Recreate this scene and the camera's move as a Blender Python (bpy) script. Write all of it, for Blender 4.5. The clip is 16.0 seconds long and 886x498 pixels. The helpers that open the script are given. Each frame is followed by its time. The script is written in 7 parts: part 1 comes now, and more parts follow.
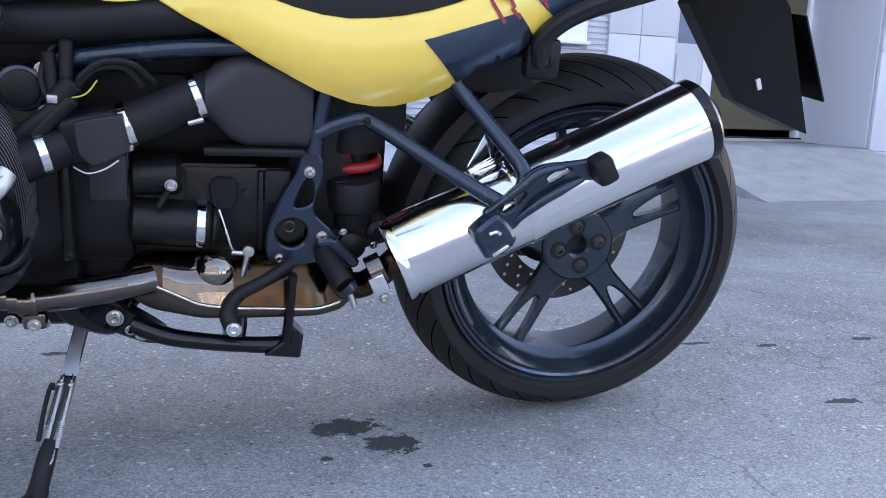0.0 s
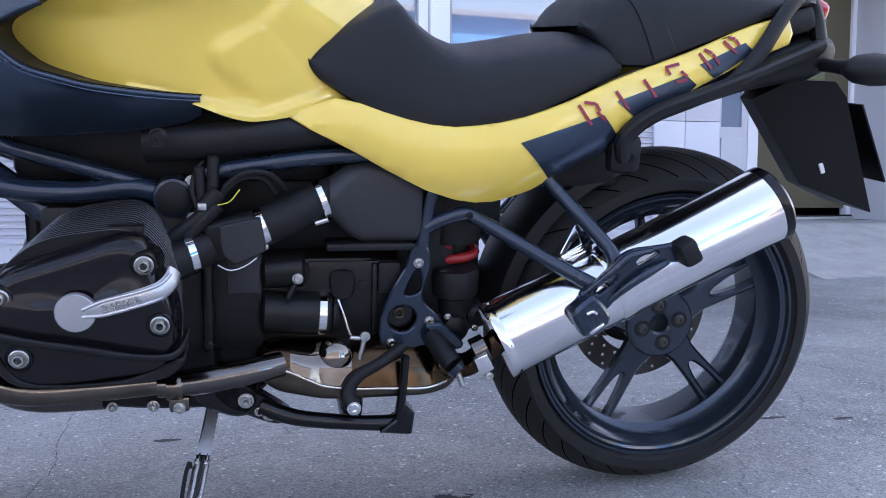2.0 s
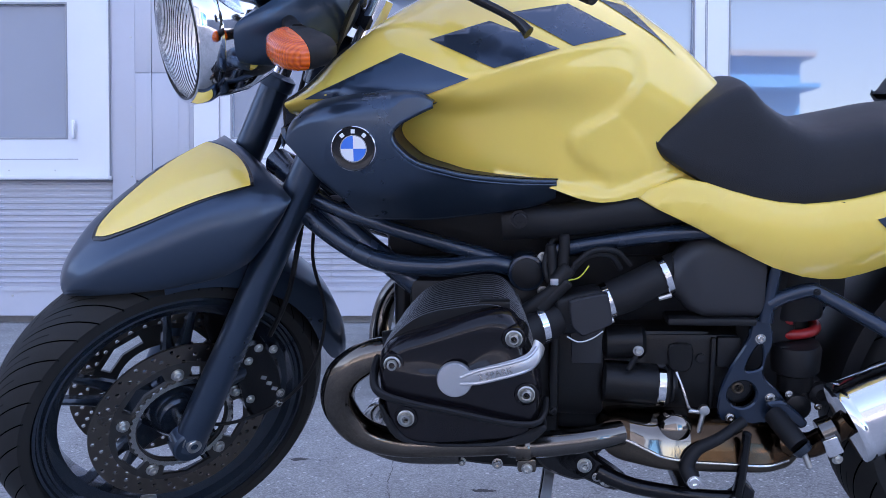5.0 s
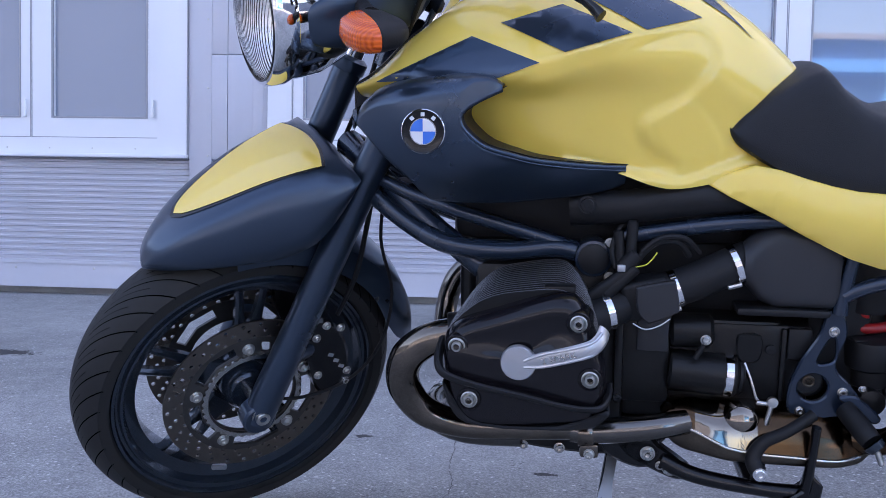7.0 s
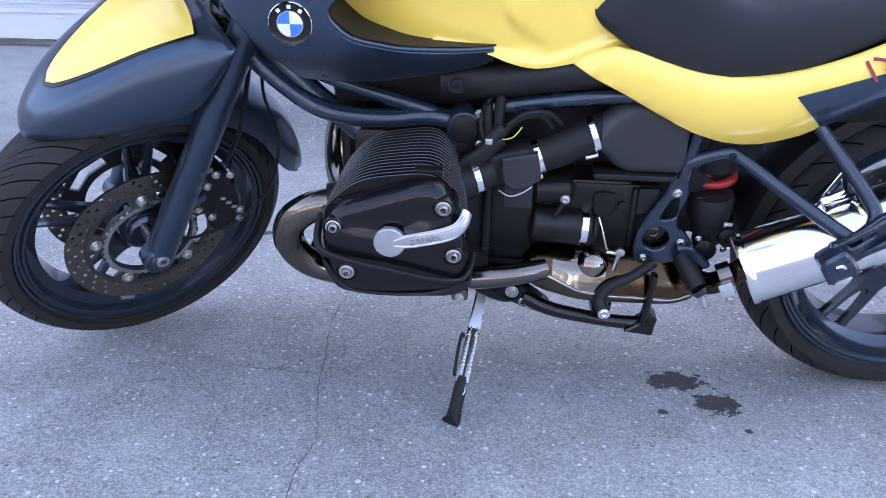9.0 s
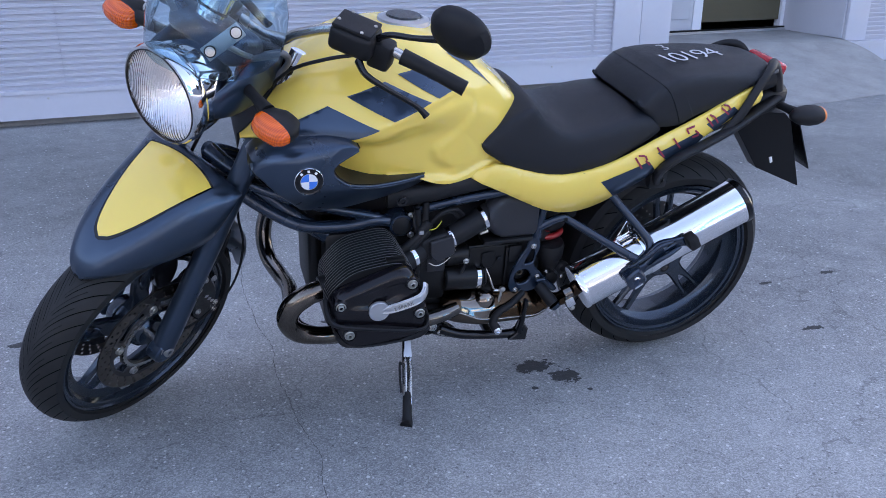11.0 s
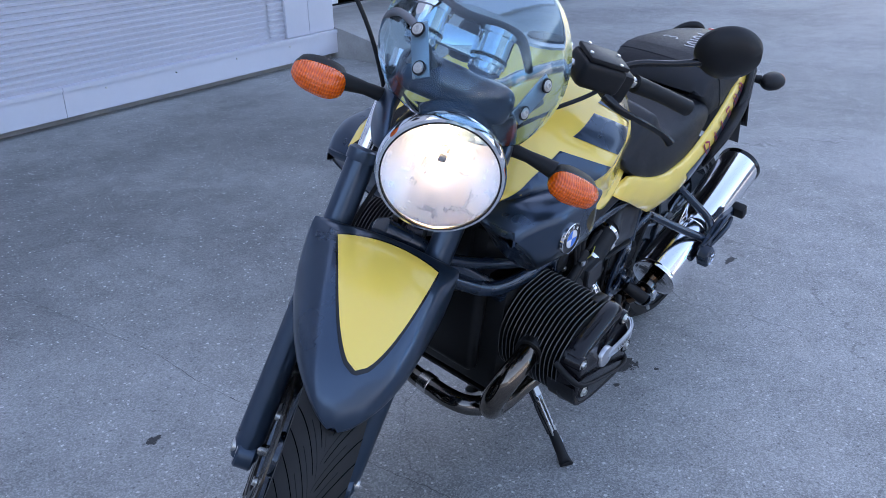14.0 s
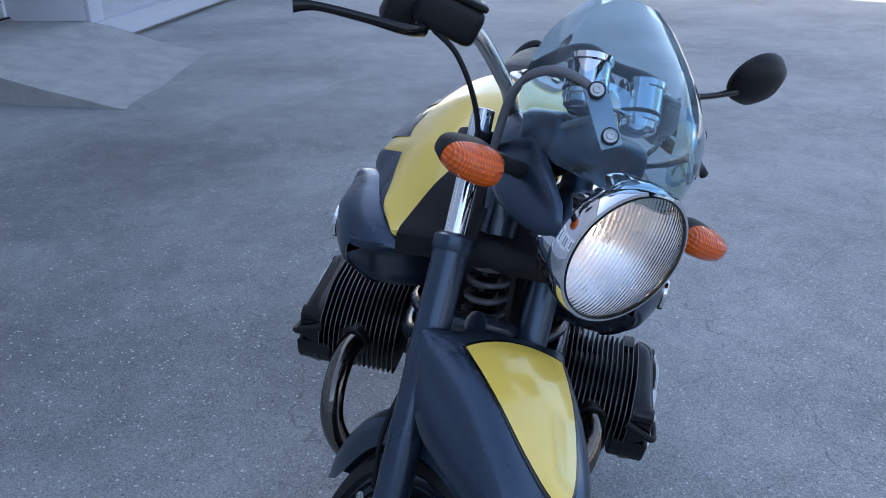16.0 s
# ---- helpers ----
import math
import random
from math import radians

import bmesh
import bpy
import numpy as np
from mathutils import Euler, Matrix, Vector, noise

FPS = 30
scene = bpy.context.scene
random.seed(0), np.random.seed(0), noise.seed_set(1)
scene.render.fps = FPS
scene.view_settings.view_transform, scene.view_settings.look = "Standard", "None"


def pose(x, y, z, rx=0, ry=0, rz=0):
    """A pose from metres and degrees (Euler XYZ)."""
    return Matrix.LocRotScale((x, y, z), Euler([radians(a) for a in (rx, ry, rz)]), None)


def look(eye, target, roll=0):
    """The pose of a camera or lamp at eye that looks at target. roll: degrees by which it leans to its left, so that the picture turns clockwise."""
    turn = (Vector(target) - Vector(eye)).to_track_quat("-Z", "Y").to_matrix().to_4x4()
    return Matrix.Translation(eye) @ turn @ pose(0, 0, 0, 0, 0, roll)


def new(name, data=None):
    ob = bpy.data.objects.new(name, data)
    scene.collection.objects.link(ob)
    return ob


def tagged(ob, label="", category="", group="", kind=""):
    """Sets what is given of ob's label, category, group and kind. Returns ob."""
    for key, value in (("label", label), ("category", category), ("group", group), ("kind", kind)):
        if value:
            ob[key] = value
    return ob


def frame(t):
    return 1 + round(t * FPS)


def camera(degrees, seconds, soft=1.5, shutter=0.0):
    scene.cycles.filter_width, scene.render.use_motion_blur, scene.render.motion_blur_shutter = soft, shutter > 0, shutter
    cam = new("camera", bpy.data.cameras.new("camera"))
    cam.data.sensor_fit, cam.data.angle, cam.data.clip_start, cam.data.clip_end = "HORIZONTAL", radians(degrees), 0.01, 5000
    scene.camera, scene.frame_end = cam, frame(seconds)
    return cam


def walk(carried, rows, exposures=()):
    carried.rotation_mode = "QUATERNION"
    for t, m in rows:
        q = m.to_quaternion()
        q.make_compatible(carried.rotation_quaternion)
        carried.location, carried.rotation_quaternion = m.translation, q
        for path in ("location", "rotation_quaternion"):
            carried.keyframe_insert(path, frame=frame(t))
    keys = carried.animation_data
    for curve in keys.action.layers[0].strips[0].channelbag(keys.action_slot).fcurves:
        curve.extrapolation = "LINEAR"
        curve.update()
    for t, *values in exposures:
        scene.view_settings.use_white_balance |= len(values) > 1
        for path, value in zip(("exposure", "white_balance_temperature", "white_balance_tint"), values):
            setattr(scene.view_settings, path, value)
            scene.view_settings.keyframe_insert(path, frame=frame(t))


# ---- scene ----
cam = camera(55.4, 16.0, soft=0.8)
PATH = [
    (0, (-0.599, -1.407, 0.558), (-0.081, 0.491, 0.197), 2.3),
    (0.5, (-0.611, -1.408, 0.531), (-0.052, 0.5, 0.316), 1.5),
    (1, (-0.635, -1.449, 0.551), (-0.084, 0.467, 0.395), 0.6),
    (1.5, (-0.663, -1.479, 0.568), (-0.161, 0.453, 0.438), 0.1),
    (2, (-0.71, -1.503, 0.566), (-0.291, 0.447, 0.412), 0.1),
    (2.5, (-0.764, -1.513, 0.566), (-0.475, 0.459, 0.396), 0.4),
    (3, (-0.802, -1.527, 0.58), (-0.643, 0.46, 0.419), 0.6),
    (3.5, (-0.813, -1.537, 0.589), (-0.772, 0.459, 0.459), 0.7),
    (4, (-0.828, -1.541, 0.603), (-0.865, 0.456, 0.499), 0.7),
    (4.5, (-0.842, -1.547, 0.614), (-0.953, 0.449, 0.546), 0.5),
    (4.7, (-0.852, -1.55, 0.614), (-0.987, 0.445, 0.565), 0.3),
    (6.8, (-0.859, -1.562, 0.616), (-1.162, 0.413, 0.544), 0.7),
    (7, (-0.853, -1.562, 0.614), (-1.175, 0.41, 0.524), 1.1),
    (7.5, (-0.85, -1.548, 0.603), (-1.205, 0.415, 0.461), 0.9),
    (8, (-0.855, -1.521, 0.596), (-1.226, 0.432, 0.374), 0.3),
    (8.5, (-0.808, -1.482, 0.69), (-1.114, 0.446, 0.257), 0.4),
    (9, (-0.781, -1.59, 0.876), (-0.893, 0.262, 0.129), 1.5),
    (9.2, (-0.788, -1.661, 0.964), (-0.81, 0.163, 0.145), 1.9),
    (11.3, (-1.431, -2.127, 1.228), (-0.832, -0.357, 0.514), -0.5),
    (11.5, (-1.513, -2.072, 1.214), (-0.887, -0.316, 0.491), -0.8),
    (12, (-1.689, -1.908, 1.252), (-0.983, -0.208, 0.47), -1.4),
    (12.5, (-1.94, -1.752, 1.278), (-1.074, -0.133, 0.485), -1.3),
    (13, (-2.127, -1.601, 1.318), (-1.07, -0.108, 0.508), -0.9),
    (13.5, (-2.24, -1.38, 1.318), (-1.004, -0.022, 0.525), -1.8),
    (14, (-2.321, -1.165, 1.335), (-0.929, 0.031, 0.539), -1.6),
    (14.5, (-2.419, -0.946, 1.352), (-0.884, 0.061, 0.557), -0.4),
    (15, (-2.471, -0.741, 1.363), (-0.828, 0.083, 0.575), 0.1),
    (15.5, (-2.436, -0.515, 1.376), (-0.711, 0.121, 0.589), -1.3),
    (16, (-2.422, -0.302, 1.379), (-0.629, 0.074, 0.577), -0.8),
]
import functools

walk(cam, [(t, look(eye, target, roll)) for t, eye, target, roll in PATH], exposures=[(0.0, 2.7, 7850, 21), (1.5, 2.5, 7800, 23), (3.5, 2.56, 7100, 24), (4.6, 2.38, 7000, 25), (7.0, 2.28, 7250, 26), (7.5, 2.42, 7350, 26), (8.0, 2.52, 7400, 25), (9.0, 3.08, 7400, 25), (11.5, 2.2, 7200, 21), (13.5, 2.24, 7150, 19), (15.0, 2.12, 7000, 15), (15.5, 1.94, 7000, 14), (16.0, 1.9, 7000, 14)])

# ---- light: open shade beside a building, sun behind it ----
SUN_EL, SUN_AZ = radians(38), radians(20)          # azimuth from +y towards +x
world = bpy.data.worlds.new("world")
scene.world = world
world.use_nodes = True
wn = world.node_tree.nodes
sky = wn.new("ShaderNodeTexSky")
sky.sky_type, sky.sun_disc, sky.sun_elevation, sky.sun_rotation = "NISHITA", False, SUN_EL, SUN_AZ
sky.air_density, sky.dust_density = 1.0, 1.5
world.node_tree.links.new(sky.outputs[0], wn["Background"].inputs[0])
wn["Background"].inputs[1].default_value = 0.15
sun = new("sun", bpy.data.lights.new("sun", "SUN"))
sun.data.energy, sun.data.angle, sun.data.color = 4.0, radians(0.53), (1.0, 0.95, 0.88)
sun_way = Vector((math.sin(SUN_AZ) * math.cos(SUN_EL), math.cos(SUN_AZ) * math.cos(SUN_EL), math.sin(SUN_EL)))
sun.matrix_world = look(sun_way * 30, (0, 0, 0))


# ---- materials ----
def nodes_of(name):
    m = bpy.data.materials.new(name)
    m.use_nodes = True
    nt = m.node_tree
    return m, nt, nt.nodes["Principled BSDF"]


def add(nt, kind, **values):
    n = nt.nodes.new(kind)
    for k, v in values.items():
        if k in n.inputs:
            n.inputs[k].default_value = v
    return n


def math_node(nt, op, a, b=0.0):
    n = nt.nodes.new("ShaderNodeMath")
    n.operation = op
    for i, v in enumerate((a, b)):
        if isinstance(v, (int, float)):
            n.inputs[i].default_value = v
        else:
            nt.links.new(v, n.inputs[i])
    return n.outputs[0]


def surface(name, colour, rough=0.5, metal=0.0, vary=0.15, grain=300.0, bump=0.05, coat=0.0, stain=6.0, rough_vary=0.12, spec=0.5, dark=None):
    """A painted, plastic, rubber or metal surface with grain and larger wear."""
    m, nt, b = nodes_of(name)
    tc = add(nt, "ShaderNodeTexCoord")
    big = add(nt, "ShaderNodeTexNoise", Scale=stain, Detail=5.0, Roughness=0.6)
    fine = add(nt, "ShaderNodeTexNoise", Scale=grain, Detail=3.0)
    nt.links.new(tc.outputs["Object"], big.inputs["Vector"])
    nt.links.new(tc.outputs["Object"], fine.inputs["Vector"])
    mix = add(nt, "ShaderNodeMix")
    mix.data_type = "RGBA"
    low = dark or tuple(c * (1 - vary) for c in colour)
    high = tuple(min(1.0, c * (1 + vary)) for c in colour)
    mix.inputs[6].default_value, mix.inputs[7].default_value = (*low, 1), (*high, 1)
    nt.links.new(math_node(nt, "ADD", math_node(nt, "MULTIPLY", big.outputs[0], 0.7), math_node(nt, "MULTIPLY", fine.outputs[0], 0.3)), mix.inputs[0])
    nt.links.new(mix.outputs[2], b.inputs["Base Color"])
    r = math_node(nt, "ADD", math_node(nt, "MULTIPLY", math_node(nt, "SUBTRACT", big.outputs[0], 0.5), rough_vary * 2), rough)
    nt.links.new(r, b.inputs["Roughness"])
    b.inputs["Metallic"].default_value = metal
    b.inputs["Specular IOR Level"].default_value = spec
    b.inputs["Coat Weight"].default_value = coat
    b.inputs["Coat Roughness"].default_value = 0.06
    if bump:
        bp = add(nt, "ShaderNodeBump", Strength=bump, Distance=0.002)
        nt.links.new(fine.outputs[0], bp.inputs["Height"])
        nt.links.new(bp.outputs[0], b.inputs["Normal"])
    return m


YELLOW = surface("yellow_paint", (0.97, 0.67, 0.115), 0.26, vary=0.012, bump=0.0, coat=0.9, rough_vary=0.01)
SLATE = surface("slate_paint", (0.043, 0.067, 0.101), 0.28, 0.7, vary=0.06, grain=900, bump=0.015, coat=0.25, rough_vary=0.03)
FRAME = surface("blue_frame_paint", (0.016, 0.029, 0.050), 0.25, 0.3, vary=0.12, bump=0.02, coat=0.4)
BLACK = surface("black_paint", (0.005, 0.005, 0.006), 0.24, vary=0.25, bump=0.02, coat=0.2, spec=0.35)
GLOSS = surface("gloss_black_paint", (0.006, 0.005, 0.0065), 0.20, vary=0.3, bump=0.01, coat=0.15, spec=0.3)
ENGINE = surface("black_engine_casting", (0.009, 0.0088, 0.009), 0.36, 0.0, vary=0.4, grain=250, bump=0.12, spec=0.28)
AIRBOX = surface("grey_black_moulding", (0.030, 0.030, 0.033), 0.46, vary=0.2, grain=700, bump=0.1, spec=0.35)
PLASTIC = surface("black_plastic", (0.011, 0.011, 0.012), 0.48, vary=0.25, grain=700, bump=0.12, spec=0.28)
RUBBER = surface("black_rubber", (0.011, 0.011, 0.012), 0.55, vary=0.3, grain=500, bump=0.1, spec=0.28)
CHROME = surface("chrome", (0.86, 0.86, 0.87), 0.07, 1.0, vary=0.03, bump=0.0, rough_vary=0.02)
SILENCER = surface("bright_silencer_steel", (0.84, 0.84, 0.85), 0.13, 1.0, vary=0.03, bump=0.0, rough_vary=0.03)
STEEL = surface("brushed_steel", (0.55, 0.53, 0.50), 0.25, 1.0, vary=0.15, bump=0.03)
ALLOY = surface("cast_alloy", (0.56, 0.56, 0.57), 0.36, 0.85, vary=0.1, grain=500, bump=0.05)
BOLT = surface("bolt_zinc", (0.60, 0.59, 0.56), 0.3, 1.0, vary=0.2)
HEAT = surface("heat_tinted_steel", (0.29, 0.235, 0.18), 0.15, 1.0, vary=0.1, stain=16.0, grain=160, dark=(0.045, 0.045, 0.050), bump=0.02)
CAT = surface("heat_browned_collector", (0.13, 0.074, 0.040), 0.18, 1.0, vary=0.1, stain=34.0, grain=90, dark=(0.013, 0.011, 0.010), bump=0.05)
CHROME2 = surface("polished_collector", (0.33, 0.29, 0.25), 0.07, 1.0, vary=0.1, stain=22.0, dark=(0.10, 0.075, 0.055), bump=0.02)
PAN = surface("dull_brown_steel", (0.20, 0.16, 0.12), 0.34, 1.0, vary=0.2, stain=14.0, dark=(0.05, 0.04, 0.035), bump=0.05)
PIPE = surface("polished_pipe", (0.17, 0.155, 0.14), 0.16, 1.0, vary=0.1, stain=9.0, bump=0.01)
SPRING = surface("plated_spring", (0.75, 0.75, 0.76), 0.25, 1.0, vary=0.1)
DISC = surface("brake_disc_steel", (0.20, 0.17, 0.145), 0.30, 1.0, vary=0.2, grain=120, bump=0.05)
CARRIER = surface("disc_carrier", (0.09, 0.085, 0.08), 0.45, 0.8, vary=0.2)
WHEEL = surface("blue_grey_wheel_paint", (0.032, 0.046, 0.064), 0.20, 0.6, vary=0.12, grain=400, bump=0.02, coat=0.5)
SPRINGGREY = surface("grey_coil", (0.16, 0.16, 0.17), 0.4, 0.3, vary=0.2)
RED = surface("red_spring", (0.40, 0.016, 0.016), 0.35, vary=0.15, coat=0.3)
REDMARK = surface("red_lettering", (0.32, 0.025, 0.05), 0.5, vary=0.1)
WHITE = surface("white_enamel", (0.80, 0.80, 0.80), 0.25, vary=0.03, coat=0.4)
BLUE = surface("blue_enamel", (0.03, 0.19, 0.68), 0.25, vary=0.03, coat=0.4)
CHALK = surface("chalk_marks", (0.60, 0.60, 0.62), 0.9, vary=0.3, grain=200)
GREYHOSE = surface("grey_hose", (0.16, 0.16, 0.17), 0.5, vary=0.1)
YWIRE = surface("yellow_wire", (0.6, 0.55, 0.05), 0.5)
SEAT = surface("seat_vinyl", (0.013, 0.0145, 0.018), 0.46, vary=0.2, grain=1100, bump=0.4, spec=0.3)
FRAMEWHITE = surface("white_pvc", (0.78, 0.79, 0.82), 0.35, vary=0.04, stain=3.0, bump=0.0)
GASKET = surface("grey_gasket", (0.30, 0.31, 0.34), 0.6, vary=0.1)
CLAD = surface("grey_metal_cladding", (0.52, 0.52, 0.57), 0.42, 0.0, vary=0.06, stain=1.5, grain=60, bump=0.02)
PLINTH = surface("light_sheet_flashing", (0.58, 0.58, 0.63), 0.4, vary=0.07, stain=1.2, grain=40, bump=0.02)
CONCRETE = surface("concrete", (0.40, 0.39, 0.37), 0.85, vary=0.35, stain=5.0, grain=70, bump=0.8, dark=(0.15, 0.148, 0.145))
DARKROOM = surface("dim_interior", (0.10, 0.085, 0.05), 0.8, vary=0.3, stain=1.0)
DOORGREY = surface("grey_door_panel", (0.55, 0.56, 0.60), 0.4, vary=0.05, stain=2.0)
RENDERGREY = surface("grey_render_wall", (0.10, 0.13, 0.18), 0.85, vary=0.35, stain=0.8, grain=30, bump=0.2)
BLUEWALL = surface("blue_sheet_wall", (0.03, 0.25, 0.60), 0.45, vary=0.08, stain=0.6)
ROOF = surface("grey_roof_sheet", (0.22, 0.23, 0.25), 0.6, vary=0.1, stain=0.7)


def glass(name, colour, rough=0.0, ior=1.45, bump_scale=0.0):
    m, nt, b = nodes_of(name)
    b.inputs["Base Color"].default_value = (*colour, 1)
    b.inputs["Roughness"].default_value = rough
    b.inputs["Transmission Weight"].default_value = 1.0
    b.inputs["IOR"].default_value = ior
    if bump_scale:
        tc = add(nt, "ShaderNodeTexCoord")
        w = add(nt, "ShaderNodeTexWave", Scale=bump_scale, Distortion=0.3)
        w.bands_direction = "Y"
        nt.links.new(tc.outputs["Object"], w.inputs["Vector"])
        bp = add(nt, "ShaderNodeBump", Strength=0.20, Distance=0.002)
        nt.links.new(w.outputs["Fac"], bp.inputs["Height"])
        nt.links.new(bp.outputs[0], b.inputs["Normal"])
    return m


SCREEN = glass("tinted_screen", (0.50, 0.69, 0.79), 0.02, 1.52)
FIN = surface("worn_lit_fin_edge", (0.12, 0.12, 0.125), 0.36, 0.8, vary=0.4, grain=150, bump=0.03)


def moulded(name, colour, rough, bands, depth):
    """Moulded lamp plastic with ribs across."""
    m, nt, b = nodes_of(name)
    b.inputs["Base Color"].default_value = (*colour, 1)
    b.inputs["Roughness"].default_value = rough
    b.inputs["Coat Weight"].default_value = 0.5
    b.inputs["Coat Roughness"].default_value = 0.03
    tc = add(nt, "ShaderNodeTexCoord")
    w = add(nt, "ShaderNodeTexWave", Scale=bands, Distortion=0.15)
    w.bands_direction = "Y"
    w2 = add(nt, "ShaderNodeTexWave", Scale=bands * 0.6, Distortion=0.1)
    w2.bands_direction = "Z"
    for k in (w, w2):
        nt.links.new(tc.outputs["Object"], k.inputs["Vector"])
    bp = add(nt, "ShaderNodeBump", Strength=0.5, Distance=depth)
    nt.links.new(math_node(nt, "ADD", w.outputs["Fac"], math_node(nt, "MULTIPLY", w2.outputs["Fac"], 0.7)), bp.inputs["Height"])
    nt.links.new(bp.outputs[0], b.inputs["Normal"])
    # rib relief put into the colour: light on the ribs, shade in the cells
    mix = add(nt, "ShaderNodeMix")
    mix.data_type = "RGBA"
    mix.inputs[6].default_value = (colour[0] * 0.72, colour[1] * 0.55, colour[2] * 0.5, 1)
    mix.inputs[7].default_value = (min(1, colour[0] * 1.15), colour[1] * 1.35, colour[2], 1)
    nt.links.new(math_node(nt, "MULTIPLY", math_node(nt, "ADD", w.outputs["Fac"], w2.outputs["Fac"]), 0.5), mix.inputs[0])
    nt.links.new(mix.outputs[2], b.inputs["Base Color"])
    return m


LENS = glass("fluted_headlight_glass", (0.97, 0.98, 1.0), 0.0, 1.46, 48.0)
BOWL = surface("silvered_reflector", (0.92, 0.92, 0.92), 0.33, 1.0, vary=0.04, stain=45.0, grain=38.0, bump=0.35, rough_vary=0.30)
AMBER = moulded("amber_lens", (0.95, 0.115, 0.001), 0.09, 75.0, 0.002)
TAILRED = surface("red_tail_lens", (0.45, 0.01, 0.02), 0.2, vary=0.1, coat=0.6)
AMBERBACK = surface("amber_reflector", (0.85, 0.20, 0.02), 0.35, vary=0.1)


def window_glass():
    m, nt, b = nodes_of("window_glass")
    b.inputs["Base Color"].default_value = (0.19, 0.24, 0.32, 1)
    b.inputs["Roughness"].default_value = 0.02
    b.inputs["Metallic"].default_value = 0.0
    b.inputs["Specular IOR Level"].default_value = 1.0
    b.inputs["IOR"].default_value = 1.75
    tc = add(nt, "ShaderNodeTexCoord")
    n = add(nt, "ShaderNodeTexNoise", Scale=1.2, Detail=1.0)
    nt.links.new(tc.outputs["Object"], n.inputs["Vector"])
    bp = add(nt, "ShaderNodeBump", Strength=0.02, Distance=0.02)
    nt.links.new(n.outputs[0], bp.inputs["Height"])
    nt.links.new(bp.outputs[0], b.inputs["Normal"])
    return m


WINGLASS = window_glass()


def glow(name, colour, power):
    m, nt, b = nodes_of(name)
    b.inputs["Base Color"].default_value = (*colour, 1)
    b.inputs["Emission Color"].default_value = (*colour, 1)
    b.inputs["Emission Strength"].default_value = power
    return m


BULB = glow("lit_bulb", (1.0, 0.72, 0.43), 21.0)


def tyre_material(name, count, slant, reach, inner):
    """Rubber with slanting tread grooves round the wheel's y axis."""
    m, nt, b = nodes_of(name)
    tc = add(nt, "ShaderNodeTexCoord")
    sep = add(nt, "ShaderNodeSeparateXYZ")
    nt.links.new(tc.outputs["Object"], sep.inputs[0])
    x, y, z = sep.outputs
    turn = math_node(nt, "ARCTAN2", z, x)
    side = math_node(nt, "ABSOLUTE", y)
    rad = math_node(nt, "SQRT", math_node(nt, "ADD", math_node(nt, "MULTIPLY", x, x), math_node(nt, "MULTIPLY", z, z)))
    half = math_node(nt, "MULTIPLY", math_node(nt, "SIGN", y), 0.25)
    curve = math_node(nt, "MULTIPLY", math_node(nt, "POWER", side, 0.7), slant)
    ph = math_node(nt, "FRACT", math_node(nt, "ADD", math_node(nt, "ADD", math_node(nt, "MULTIPLY", turn, count / (2 * math.pi)), curve), half))
    near = math_node(nt, "ABSOLUTE", math_node(nt, "SUBTRACT", ph, 0.5))
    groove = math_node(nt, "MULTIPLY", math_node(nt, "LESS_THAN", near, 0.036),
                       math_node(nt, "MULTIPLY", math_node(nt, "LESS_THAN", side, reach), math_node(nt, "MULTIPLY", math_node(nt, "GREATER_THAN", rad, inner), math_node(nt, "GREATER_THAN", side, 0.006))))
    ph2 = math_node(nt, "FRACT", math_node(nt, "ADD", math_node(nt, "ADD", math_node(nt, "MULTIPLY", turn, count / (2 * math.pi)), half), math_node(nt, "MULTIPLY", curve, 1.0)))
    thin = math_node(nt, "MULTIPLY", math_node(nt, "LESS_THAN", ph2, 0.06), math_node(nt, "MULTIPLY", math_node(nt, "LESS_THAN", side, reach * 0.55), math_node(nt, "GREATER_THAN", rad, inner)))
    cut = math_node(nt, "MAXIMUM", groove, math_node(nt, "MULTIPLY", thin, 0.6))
    n1 = add(nt, "ShaderNodeTexNoise", Scale=14.0, Detail=4.0)
    n2 = add(nt, "ShaderNodeTexNoise", Scale=420.0, Detail=2.0)
    nt.links.new(tc.outputs["Object"], n1.inputs["Vector"])
    nt.links.new(tc.outputs["Object"], n2.inputs["Vector"])
    mix = add(nt, "ShaderNodeMix")
    mix.data_type = "RGBA"
    mix.inputs[6].default_value, mix.inputs[7].default_value = (0.012, 0.012, 0.012, 1), (0.026, 0.0255, 0.025, 1)
    nt.links.new(n1.outputs[0], mix.inputs[0])
    # shade of the grooves put into the colour as near-black, gloss removed
    groove_shade = add(nt, "ShaderNodeMix")
    groove_shade.data_type = "RGBA"
    groove_shade.inputs[7].default_value = (0.0008, 0.0008, 0.0008, 1)
    nt.links.new(cut, groove_shade.inputs[0])
    nt.links.new(mix.outputs[2], groove_shade.inputs[6])
    nt.links.new(groove_shade.outputs[2], b.inputs["Base Color"])
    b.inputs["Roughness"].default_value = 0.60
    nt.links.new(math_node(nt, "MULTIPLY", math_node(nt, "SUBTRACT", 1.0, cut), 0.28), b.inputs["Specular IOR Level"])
    h = math_node(nt, "SUBTRACT", math_node(nt, "MULTIPLY", n2.outputs[0], 0.06), cut)
    bp = add(nt, "ShaderNodeBump", Strength=0.8, Distance=0.004)
    nt.links.new(h, bp.inputs["Height"])
    nt.links.new(bp.outputs[0], b.inputs["Normal"])
    return m


